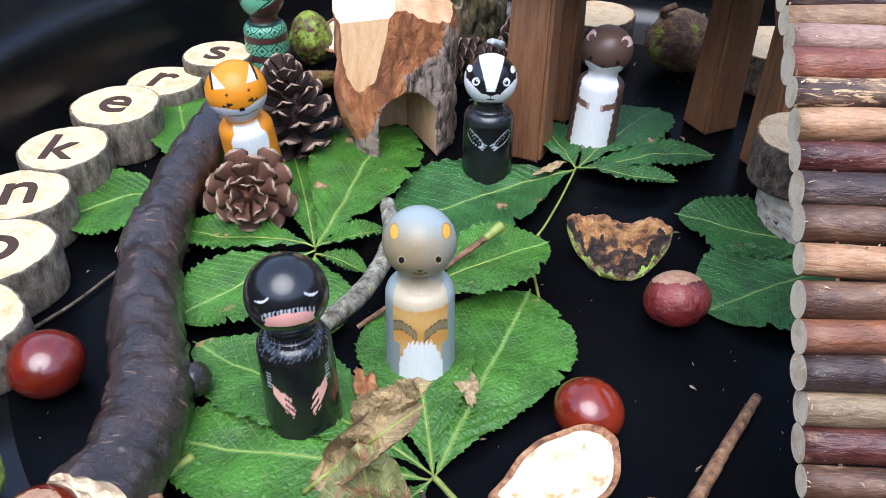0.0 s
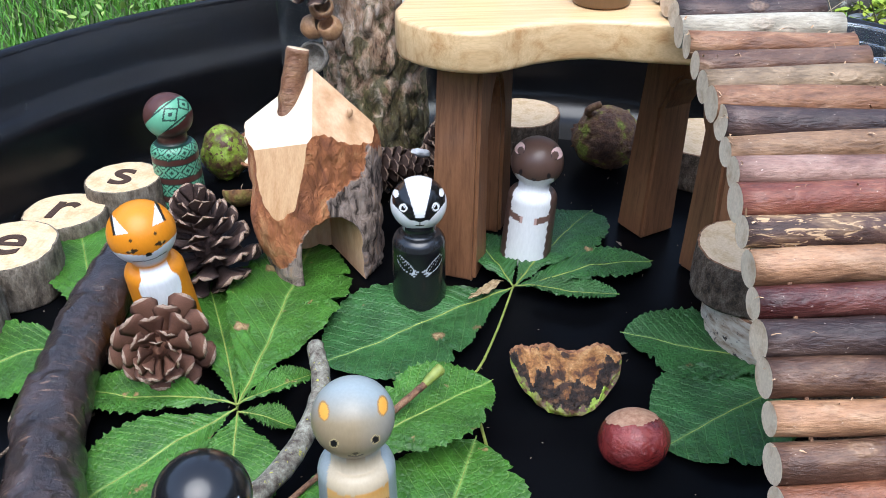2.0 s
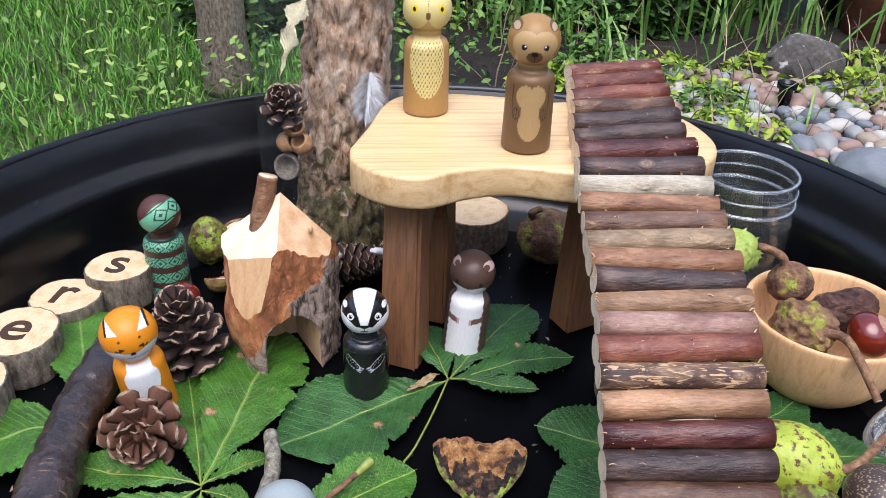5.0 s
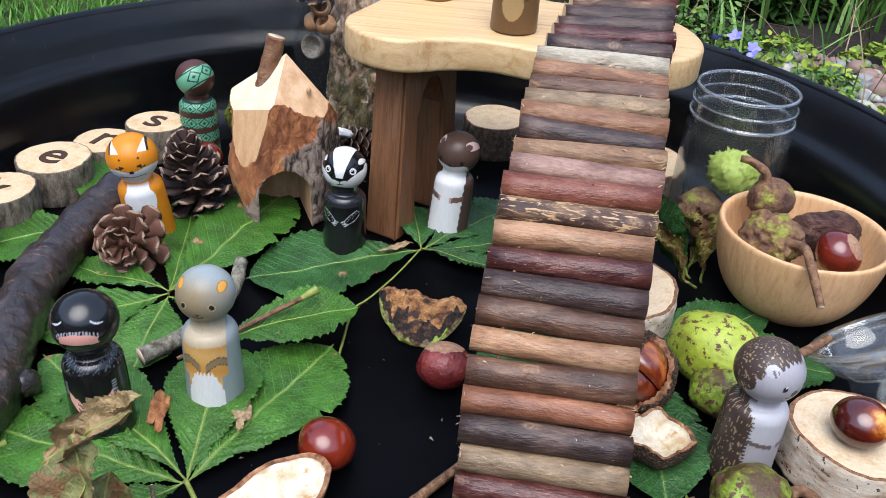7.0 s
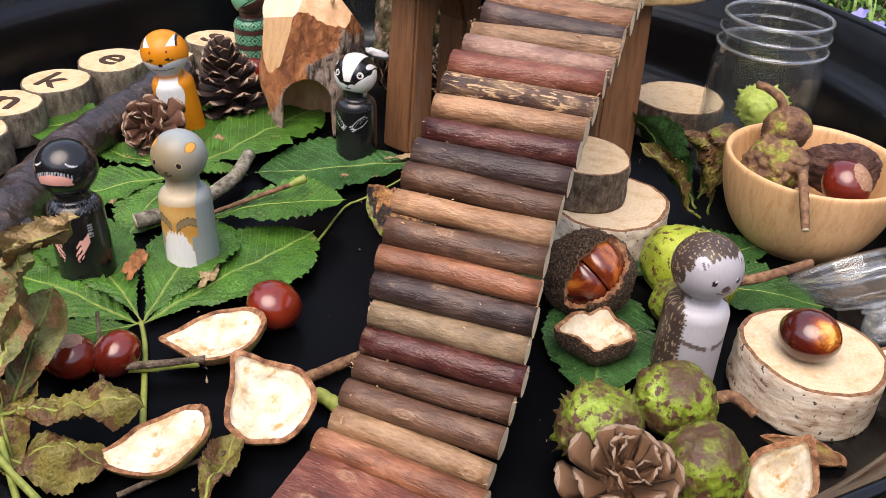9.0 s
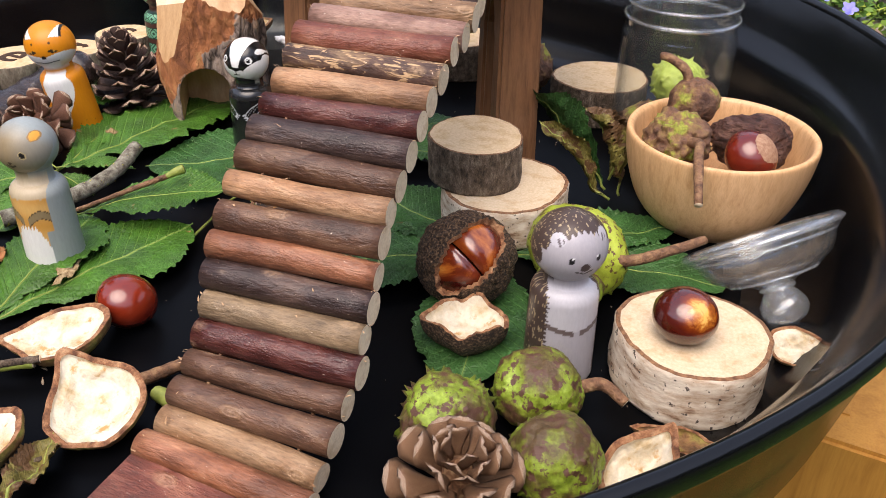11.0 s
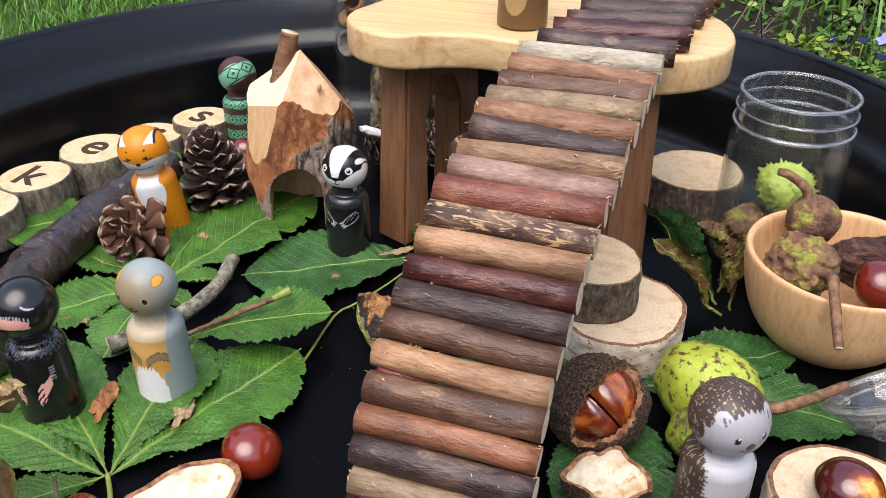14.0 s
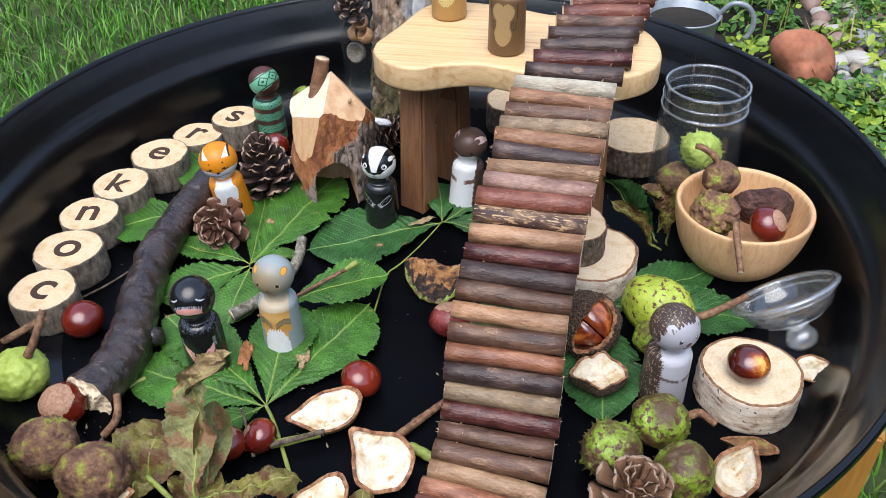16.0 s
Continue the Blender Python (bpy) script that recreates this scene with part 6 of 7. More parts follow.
v, f, ns = tube(curve_pts([(0.0212, 0.3083, 0.0244), (0.0250, 0.3112, 0.0262), (0.0290, 0.3142, 0.0277)], 10), [0.0016, 0.0017, 0.0019, 0.0021, 0.0022, 0.0023, 0.0024, 0.0026, 0.0027, 0.0022], 10, 0.15, 3)
Mb().add(v, f, [0] * ns + [1, 1]).ob("stalk_end", [M_STALK, M_TWIG], stalk, "swollen yellow green end")
twig("brown stick lying by the bridge", [(0.085, 0.175, 0.0040), (0.105, 0.203, 0.0036), (0.126, 0.231, 0.0036)], 0.0030, 0.0020, M_TWIG, 3)
twig("thin dark twig beside the branch", [(-0.182, 0.258, 0.004), (-0.165, 0.285, 0.002), (-0.150, 0.315, 0.002)], 0.0009, 0.0007, M_BARK_DARK, 4)
twig("green brown twig lying under the husks", [(-0.040, 0.143, 0.006), (-0.010, 0.153, 0.006), (0.015, 0.160, 0.006), (0.042, 0.171, 0.008)], 0.0032, 0.0024, M_STALK, 5)
twig("ochre twig leaning on a letter slice", [(-0.218, 0.192, 0.006), (-0.201, 0.208, 0.010), (-0.187, 0.222, 0.014), (-0.1715, 0.2385, 0.018)], 0.0026, 0.0030, M_TWIG, 6)


# ---- open husk with conkers ----
oh = thing("open_husk", "dark prickly husk split open around two conkers", "chestnut husk", pose(0.1985, 0.2810, 0.0224, 0, 0, 0) @ Matrix.Scale(0.92, 4), group="chestnut husks")
way = Vector((0.28, -0.70, 0.66)).normalized()
# the split runs from low beside the ramp to high beside the slices
split = Vector((0.52, 0.42, 0.74))
split = (split - way * split.dot(way)).normalized()
across = way.cross(split).normalized()
v, f = ICO[5]


def opening(p):
    long_, wide_ = p.dot(split), p.dot(across) + 0.04
    return p.dot(way) > 0 and (long_ / 0.93) ** 2 + (wide_ / (0.50 + 0.05 * noise.noise(p * 4))) ** 2 < 1


R = 0.0250
keep = [t for t in f if not all(opening(v[k]) for k in t)]
used = sorted({k for t in keep for k in t})
at = {k: i for i, k in enumerate(used)}
rng = random.Random(9)
shell = Mb()
# flaps on both sides of the split lean outwards
flap = [1 + 0.10 * max(0.0, 1 - abs(abs(v[k].dot(across)) - 0.55) / 0.30) * max(0.0, v[k].dot(way)) for k in used]
outp = [v[k] * R * q * (1 + 0.05 * noise.noise(v[k] * 2) + 0.045 * noise.noise(v[k] * 14) + 0.04 * noise.noise(v[k] * 29) + rng.uniform(-0.012, 0.022)) for k, q in zip(used, flap)]
kf = [[at[k] for k in t] for t in keep]
shell.add(outp, kf, smooth=False)
shell.ob("shell", M_HUSK_DARK, oh)
inn = Mb()
inp = [v[k] * R * 0.87 * q for k, q in zip(used, flap)]
inn.add(inp, [list(reversed(t)) for t in kf])
count = {}
for t in kf:
    for p, q in zip(t, t[1:] + t[:1]):
        count[(p, q)] = 1
border = [(p, q) for p, q in count if (q, p) not in count]
n0 = len(used)
inn.add(outp + inp, [(q, p, p + n0, q + n0) for p, q in border])
inn.ob("lining", M_HUSK_RIM, oh, "brown inner skin and torn rim")
# the two nuts meet in a flat seam that crosses the split
m = Matrix((across, split, way)).transposed().to_4x4()
for sgn, cut in ((1, -0.12), (-1, -0.12)):
    mb = Mb()
    vv, ff = ICO[5]
    pts = []
    for p in vv:
        y = p.y
        edge = cut + 0.022 * sgn + 0.10 * p.x
        if (y - edge) * sgn < 0:
            y = edge
        pts.append(Vector((p.x * 0.0205, y * 0.0212, p.z * 0.0200 * (1 - 0.10 * math.exp(-((y - edge) / 0.10) ** 2)))))
    mb.add(pts, ff)
    mb.ob("nut", M_CONKER_AMBER, oh, m=Matrix.Translation(way * 0.0025) @ m)


# ---- pine cones ----
def scale_mesh(name, tip, open_, pale):
    """One woody cone scale: thin at its root, thick and rounded at its tip."""
    mb = Mb()
    rows_ = [(0.0, 0.16, 0.06), (0.35, 0.32, 0.05), (0.66, 0.62, 0.05), (0.84, 0.76, 0.07), (0.97, 0.58, 0.065), (1.05, 0.20, 0.03)]
    v, f = [], []
    for u, w, th in rows_:
        for c, s in ((-1, 0), (-0.6, 1), (0, 1.35), (0.6, 1), (1, 0), (0.6, -0.7), (0, -0.9), (-0.6, -0.7)):
            v.append((c * w * 0.5, u, s * th * 0.5 + open_ * u * u - 0.10 * abs(c) * u))
    for i in range(len(rows_) - 1):
        for k in range(8):
            l = (k + 1) % 8
            f.append((i * 8 + k, i * 8 + l, (i + 1) * 8 + l, (i + 1) * 8 + k))
    f += [tuple(reversed(range(8))), tuple(range(40, 48))]
    mb.add(v, f, [1 if 32 <= k < 40 else 0 for k in range(40)] + [0, 1])
    return mb.mesh(name, [tip, pale])


M_CONE_TIP = surf("cone_tip", [(0.35, (0.12, 0.058, 0.034)), (0.48, (0.30, 0.17, 0.10)), (0.60, (0.66, 0.54, 0.43))], 90, 0.8, bump=0.5, dist=0.0006, fine=0.6)
M_CONE_DARK = surf("dark_cone_scale", [(0.35, (0.03, 0.017, 0.014)), (0.55, (0.085, 0.048, 0.038)), (0.75, (0.20, 0.13, 0.10))], 120, 0.7, bump=0.5, dist=0.0006, fine=0.6)
M_CONE_PALE = surf("pale_cone_scale", [(0.35, (0.06, 0.026, 0.013)), (0.52, (0.22, 0.105, 0.052)), (0.68, (0.50, 0.33, 0.19))], 110, 0.75, bump=0.5, dist=0.0006, fine=0.65)


def pine_cone(label, m, H, R, n, mat, seed, lift=(75, 15), wide=1.0, base=0.35, spread=1.0):
    """Scales in a spiral round a core, from the stalk end up."""
    rng = random.Random(seed)
    e = thing("pine_cone", label, "pine cone", m, group="pine cones")
    core = Mb()
    v, f = lathe([(0.0, 0.0), (R * 0.25, H * 0.05), (R * 0.30, H * 0.4), (R * 0.18, H * 0.75), (0.0, H * 0.92)], 14, cap=False)
    core.add(v, f)
    core.ob("core", mat, e)
    me = scale_mesh("scale", mat, 0.22, M_CONE_TIP)
    for k in range(n):
        t = k / (n - 1)
        a = k * 2.39996
        z = H * (0.06 + 0.80 * t)
        size = R * lerp(0.92, 0.42, t ** 1.3) * (base + (1 - base) * min(1.0, t * 6)) * rng.uniform(0.92, 1.08)
        el = lerp(lift[1] - 25, lift[0], t) + rng.uniform(-6, 6)
        o = new("scale", me)
        o.parent = e
        o.matrix_basis = pose(0, 0, z, 0, 0, math.degrees(a)) @ pose(0, R * 0.12, 0, el, rng.uniform(-8, 8), 0) @ Matrix.Diagonal((size * wide, size, size, 1))
    return e


pine_cone("open brown pine cone lying in front of the fox", pose(-0.0935, 0.3580, 0.0190, 66, 0, 8), 0.034, 0.0230, 36, M_CONE, 1, (64, 4), 0.95)
pine_cone("tall dark pine cone standing behind the fox", pose(-0.0805, 0.4290, 0.0030, 4, -6, 0), 0.0540, 0.0265, 64, M_CONE_DARK, 2, (66, 4), 0.95)
pine_cone("pale brown open pine cone near the tray rim", pose(0.2290, 0.1560, 0.0050, 14, 8, 0), 0.0330, 0.0255, 34, M_CONE_PALE, 3, (72, 18), 1.0)
pine_cone("brown pine cone fragment on the tray floor", pose(0.1900, 0.1300, 0.0090, 70, 20, 0), 0.0200, 0.0130, 22, M_CONE_PALE, 4, (75, 20), 1.0)

# ---- clear tube with woodland finds ----
TX, TY, TR, TH = 0.002, 0.567, 0.0500, 0.235
tubejar = thing("clear_cylinder", "tall clear plastic cylinder standing behind the house", "jar", pose(TX, TY, 0.0005))
for nm, pr in (("base", [(0.0, 0.0), (TR * 0.94, 0.0), (TR, 0.004)]), ("wall", [(TR, 0.004), (TR, TH - 0.004), (TR - 0.0012, TH - 0.004), (TR - 0.0012, 0.005)])):
    v, f = lathe(pr, 80, cap=False)
    o = Mb().add(v, f).ob(nm, M_CLEAR_THIN, tubejar, "clear plastic")
    o.visible_shadow = False
v, f = lathe([(TR - 0.0006 + 0.0016 * math.cos(a * math.pi / 6), TH - 0.003 + 0.0016 * math.sin(a * math.pi / 6)) for a in range(13)], 80, cap=False)
o = Mb().add(v, f).ob("mouth_ring", M_CLEAR_RING, tubejar)
o.visible_shadow = False

tl = Mb()
pts = curve_pts([(0.010, 0.572, 0.004), (0.011, 0.573, 0.06), (0.014, 0.574, 0.13), (0.018, 0.575, 0.205), (0.022, 0.576, 0.300)], 90)
rad = [lerp(0.0335, 0.0285, min(1, i / 60)) * (1 + 0.10 * math.exp(-i / 8)) for i in range(90)]
seg = 96
vv = []
for i, p in enumerate(pts):
    for k in range(seg):
        a = 2 * math.pi * k / seg
        d = Vector((math.cos(a), math.sin(a), 0))
        ridge = noise.voronoi(Vector((d.x * 4.4, d.y * 4.4, p.z * 42 + 0.6 * noise.noise(d * 3))))[0]
        q = rad[i] * (1 - 0.09 + 0.46 * min(ridge[1] - ridge[0], 0.36)) + 0.002 * fbm(Vector((d.x * 6, d.y * 6, p.z * 90)), 5)
        vv.append(p + d * q)
ff = [(i * seg + k, i * seg + (k + 1) % seg, (i + 1) * seg + (k + 1) % seg, (i + 1) * seg + k) for i in range(89) for k in range(seg)]
tl.add(vv, ff + [tuple(reversed(range(seg))), tuple(range(89 * seg, 90 * seg))])
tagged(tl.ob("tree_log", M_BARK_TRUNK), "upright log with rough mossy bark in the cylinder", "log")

pine_cone("small dark cone against the cylinder wall", pose(-0.0225, 0.5350, 0.126, 30, -25, 20), 0.028, 0.0165, 40, M_CONE_DARK, 5, (75, 15), 0.9)
M_ACORN = surf("acorn_shell", [(0.3, (0.26, 0.12, 0.05)), (0.6, (0.46, 0.25, 0.12)), (0.8, (0.60, 0.38, 0.22))], 70, 0.5, bump=0.2, dist=0.0004, fine=0.85)
for k, (x, y, z, rx, rz) in enumerate([(-0.0194, 0.5310, 0.1190, 60, 10), (-0.0143, 0.5290, 0.1065, 40, -40), (-0.0260, 0.5330, 0.1070, 70, 60)]):
    e = thing("acorn_husk", "pale brown open nut husk in the cylinder", "nut husk", pose(x, y, z, rx, 0, rz), group="nut husks")
    v, f = lathe([(0.0, -0.006), (0.004, -0.0052), (0.0068, -0.002), (0.0074, 0.002), (0.0062, 0.0058), (0.0052, 0.0068), (0.0045, 0.0058), (0.0055, 0.001), (0.003, -0.003), (0.0, -0.004)], 20, cap=False)
    Mb().add(v, f).ob("shell", M_ACORN, e)
e = thing("acorn_cup", "grey acorn cup in the cylinder", "acorn cup", pose(-0.0250, 0.5340, 0.0890, 78, 0, -20))
v, f = lathe([(0.0, -0.005), (0.005, -0.0045), (0.0085, -0.001), (0.0095, 0.004), (0.0085, 0.0052), (0.0072, 0.004), (0.006, 0.0), (0.0, -0.0025)], 24, cap=False)
Mb().add(v, f).ob("cup", surf("acorn_cup_grey", [(0.3, (0.10, 0.08, 0.06)), (0.7, (0.28, 0.24, 0.20))], 120, 0.9, bump=0.7, dist=0.0006), e)

M_PALE_LEAF = leafy("pale_dead_leaf", (0.62, 0.53, 0.36), (0.5, 0.4, 0.25), (0.55, 0.42, 0.25), 0.1, 0.7)
e = thing("oak_leaf", "pale cream dead oak leaf in the cylinder", "leaf", pose(-0.0275, 0.5360, 0.152, 0, -58, 40))
v, f, uv = leaflet_mesh(0.060, 0.026, 71, arch=0.004, teeth=0.0)
v = [(x, y * (0.72 + 0.34 * math.sin(x * 330)), z) for x, y, z in v]
Mb().add(v, f, uv=uv).ob("blade", M_PALE_LEAF, e)

M_DOWN = surf("grey_down", [(0.3, (0.46, 0.45, 0.46)), (0.7, (0.74, 0.73, 0.74))], 60, 0.9, bump=0.1)
e = thing("feather", "fluffy grey white feather in the cylinder", "feather", pose(0.0215, 0.5330, 0.1400, 0, 0, 0))
q = Mb()
rng = random.Random(8)
for k in range(900):
    t = rng.random()
    base = Vector((0.010 - 0.004 * t, 0.0, 0.016 - 0.032 * t))
    side = 1 if k % 2 else -1
    L = rng.uniform(0.008, 0.017) * (0.5 + 0.6 * math.sin(math.pi * min(t + 0.1, 1)))
    d = Vector((side * rng.uniform(0.3, 1.0) - 0.3, rng.uniform(-0.35, 0.05), -rng.uniform(0.2, 0.9))).normalized()
    w = Vector((0.00030, 0, 0.00016))
    p1, p2 = base + d * L * 0.5 + Vector((0, 0, 0.001)), base + d * L
    q.add([base - w, base + w, p1 + w, p1 - w, p2], [(0, 1, 2, 3), (3, 2, 4)])
q.ob("barbs", M_DOWN, e)

# two long cones on the floor before the cylinder
pine_cone("long closed dark cone lying before the cylinder", pose(-0.010, 0.514, 0.0185, 0, 84, 6), 0.058, 0.0165, 96, M_CONE_DARK, 6, (58, 22), 1.25, 0.6)
pine_cone("long closed dark cone standing before the cylinder", pose(0.051, 0.528, 0.002, 4, 6, 0), 0.058, 0.0185, 96, M_CONE_DARK, 7, (58, 18), 1.25, 0.6)
M_WHITE = surf("white_fluff", [(0.3, (0.62, 0.64, 0.68)), (0.7, (0.82, 0.83, 0.85))], 90, 0.9, bump=0.4)
for x, y, z, s in ((0.002, 0.5030, 0.0360, 0.0062), (0.036, 0.5060, 0.0360, 0.0045)):
    mb = Mb()
    v, f = ICO[3]
    mb.add([Vector((p.x * 1.5, p.y * 0.7, p.z * 0.5)) * s * (1 + 0.4 * noise.noise(p * 3 + Vector((x * 99, 0, 0)))) for p in v], f)
    tagged(mb.ob("feather_tuft", M_WHITE, m=pose(x, y, z, 10, 20, 30)), "white downy tuft on the long cones", "feather")

# ---- withered leaves ----
def withered(label, base, tip, w, mat, seed, arch, curl, lift=0.0, roll=0.0, stem=None, wave=0.0012, crumple=0.0105):
    """One dried leaflet, arched and rolled at its edges."""
    b0, t0 = Vector(base), Vector(tip)
    d = t0 - b0
    L = d.length
    e = thing("withered_leaf", label, "leaf", Matrix.Translation(b0), group="withered leaves")
    v, f, uv = leaflet_mesh(L, w, seed, arch=arch, curl=0.0, wave=wave, nu=72, nv=18, teeth=0.25)
    out = []
    for x, y, z in v:
        # roll the sides up about the midrib
        a = curl * y / (w / 2)
        if abs(curl) > 0.05:
            R_ = (w / 2) / abs(curl)
            yy, zz = R_ * math.sin(a * (1 if curl > 0 else -1)), R_ * (1 - math.cos(a))
            yy = math.copysign(abs(yy), y)
        else:
            yy, zz = y, 0.0
        zz *= 1 if lift >= 0 else -1
        n_ = crumple * fbm(Vector((x * 48 + seed, y * 48, 0.3)), 5) + 0.0012 * noise.noise(Vector((x * 160, y * 160, seed)))
        out.append((x, yy, z + zz + n_))
    m = pose(0, 0, 0, 0, -math.degrees(math.asin(max(-1, min(1, d.z / L)))), 0)
    m = pose(0, 0, 0, 0, 0, math.degrees(math.atan2(d.y, d.x))) @ m @ pose(0, 0, 0, roll, 0, 0)
    pts3 = [m @ Vector(p) for p in out]
    pts3 = [Vector((p.x, p.y, max(p.z, 0.0009 - b0.z))) for p in pts3]
    blade = Mb().add(pts3, f, uv=uv).ob("blade", mat, e)
    midrib(pts3, blade, 18, 0.0009)
    if stem:
        pts = curve_pts([(0, 0, 0.0005)] + [tuple(Vector(s) - b0) for s in stem], 16)
        tv, tf, ns = tube(pts, [0.0014] * 16, 8)
        Mb().add(tv, tf).ob("stem", M_STALK, e)
    return e


withered("large pale green withered leaf standing before the mole", (-0.006, 0.104, 0.012), (-0.024, 0.158, 0.062), 0.036, M_LEAF_DRY, 31, 0.004, 0.7, roll=-20, stem=[(0.010, 0.090, 0.010), (0.024, 0.078, 0.004)], wave=0.0018)
withered("brown crest of a withered leaf curling forward", (-0.038, 0.152, 0.046), (-0.004, 0.165, 0.072), 0.020, M_LEAF_CREST, 37, 0.008, 1.8, roll=40)
withered("tan tip of a withered leaf rising before the mole", (-0.030, 0.160, 0.050), (-0.002, 0.166, 0.078), 0.014, M_LEAF_CREST, 39, 0.004, 1.6, roll=10)
withered("pale green side leaflet of a withered leaf", (-0.008, 0.112, 0.012), (-0.014, 0.156, 0.046), 0.026, M_LEAF_DRY, 38, 0.005, 0.9, roll=24)
withered("olive brown curled dead leaf", (-0.008, 0.107, 0.014), (0.045, 0.129, 0.012), 0.026, M_LEAF_DRY2, 32, 0.012, 1.5, -1)
withered("olive brown crumpled dead leaf", (-0.004, 0.094, 0.006), (0.042, 0.106, 0.008), 0.034, M_LEAF_DRY2, 33, 0.006, 1.2, -1)
withered("small green brown dead leaf", (0.085, 0.098, 0.003), (0.079, 0.138, 0.006), 0.018, M_LEAF_DRY2, 34, 0.003, 0.9)
withered("dark withered leaf below the others", (-0.055, 0.095, 0.004), (-0.050, 0.165, 0.008), 0.05, M_LEAF_DRY2, 35, 0.004, 0.4)
withered("crumpled brown dead leaf at the tray front", (0.010, 0.090, 0.004), (-0.025, 0.130, 0.010), 0.036, M_LEAF_DRY2, 36, 0.006, 1.1)
withered("dark green leaf with a brown rolled edge", (0.250, 0.404, 0.006), (0.198, 0.412, 0.058), 0.048, M_LEAF_DARK, 41, 0.003, 0.5, roll=48, crumple=0.004)
withered("rolled yellow brown dead leaf behind the slices", (0.2540, 0.3970, 0.004), (0.2060, 0.3925, 0.0430), 0.018, M_LEAF_DRY2, 42, 0.003, 2.3, roll=-10, crumple=0.005)
withered("thick roll of a brown dead leaf beside the bowl", (0.2590, 0.4050, 0.003), (0.2270, 0.4160, 0.0480), 0.030, M_LEAF_DRY2, 43, 0.005, 2.5, roll=20, wave=0.003, crumple=0.005)
withered("yellow brown curled end of a dead leaf", (0.2500, 0.4160, 0.006), (0.2660, 0.4340, 0.040), 0.026, M_LEAF_DRY2, 44, 0.004, 1.8, roll=30, crumple=0.005)
M_SCRAP = surf("orange_scrap", [(0.3, (0.16, 0.06, 0.02)), (0.7, (0.42, 0.18, 0.07))], 90, 0.8, bump=0.5)
M_TORN = surf("torn_brown_patch", [(0.3, (0.16, 0.09, 0.04)), (0.5, (0.34, 0.24, 0.12)), (0.7, (0.52, 0.41, 0.25))], 160, 0.8, bump=0.5, fine=0.6)


def scrap(label, x, y, z, yaw, length, width, mat, seed, rise=0.0012):
    """A ragged crisp of dead leaf, buckled and torn along its edge."""
    mb = Mb()
    n, rows = 54, 7
    pts_ = [Vector((0, 0, rise))]
    for r in range(1, rows + 1):
        for k in range(n):
            a = 6.2832 * k / n
            c = Vector((math.cos(a), math.sin(a), 0))
            edge = 1 + 0.42 * noise.noise(c * 1.6 + Vector((seed, 0, 0))) + 0.34 * noise.noise(c * 5.5 + Vector((0, seed, 0)))
            q = Vector((c.x * length / 2, c.y * width / 2, 0)) * edge * r / rows
            q.z = rise * (1 + 1.6 * noise.noise(q * 210 + Vector((seed, seed, 0))))
            pts_.append(q)
    fs_ = [(0, 1 + k, 1 + (k + 1) % n) for k in range(n)]
    fs_ += [(1 + r * n + k, 1 + (r + 1) * n + k, 1 + (r + 1) * n + (k + 1) % n, 1 + r * n + (k + 1) % n) for r in range(rows - 1) for k in range(n)]
    under = [p - Vector((0, 0, 0.0004)) for p in pts_]
    m_ = len(pts_)
    last = 1 + (rows - 1) * n
    fs_ += [tuple(i_ + m_ for i_ in reversed(q)) for q in fs_]
    fs_ += [(last + k, m_ + last + k, m_ + last + (k + 1) % n, last + (k + 1) % n) for k in range(n)]
    mb.add(pts_ + under, fs_)
    return tagged(mb.ob("leaf_scrap", mat, m=pose(x, y, z, 0, 0, yaw)), label, "dead leaf", "leaf scraps")


scrap("orange brown scrap of dried leaf", -0.0275, 0.2265, 0.0080, -75, 0.026, 0.009, M_SCRAP, 4.5, 0.003)
scrap("torn brown patch lying on the green leaf", 0.0110, 0.2340, 0.0078, -75, 0.024, 0.008, M_TORN, 8.1)
scrap("dry brown strip on the leaf beside the badger", 0.0600, 0.3950, 0.0090, 40, 0.026, 0.006, M_TORN, 2.7)

twig("thin upright brown stalk between conkers", [(0.006, 0.150, 0.004), (0.000, 0.160, 0.014), (-0.005, 0.168, 0.026)], 0.0011, 0.0008, M_BARK_DARK, 11)
twig("grey twig crossing the green one", [(0.005, 0.152, 0.009), (0.025, 0.162, 0.009), (0.045, 0.172, 0.010)], 0.0018, 0.0016, M_BARK_DARK, 12)
twig("short curved brown stub", [(-0.094, 0.150, 0.003), (-0.088, 0.160, 0.010), (-0.092, 0.172, 0.018)], 0.0026, 0.0024, M_TWIG, 13)
twig("green stalk reaching from the branch end", [(-0.118, 0.165, 0.005), (-0.104, 0.180, 0.006), (-0.088, 0.198, 0.006)], 0.0018, 0.0016, M_STALK, 14)
twig("pale green leaf stalk over the dead leaves", [(-0.045, 0.118, 0.016), (-0.010, 0.098, 0.016), (0.040, 0.078, 0.008)], 0.0016, 0.0014, M_STALK, 15)
twig("green stub of stalk by the ramp foot", [(0.098, 0.174, 0.004), (0.106, 0.171, 0.004), (0.114, 0.167, 0.004)], 0.0034, 0.0032, M_STALK, 16)
twig("thin dark twig under the dead leaves", [(0.050, 0.098, 0.003), (0.066, 0.118, 0.004), (0.080, 0.132, 0.004)], 0.0012, 0.001, M_BARK_DARK, 17)
conker(-0.098, 0.4900, 0.0105, 0.0120, "dark red conker behind the tall cone", 90, 0, 0, seed=9)
husk_half(-0.067, 0.5560, 0.022, 0.019, 0.014, 0.013, "orange brown husk piece behind the house", 9, rx=35, rz=30, outer=M_HUSK_RIM)
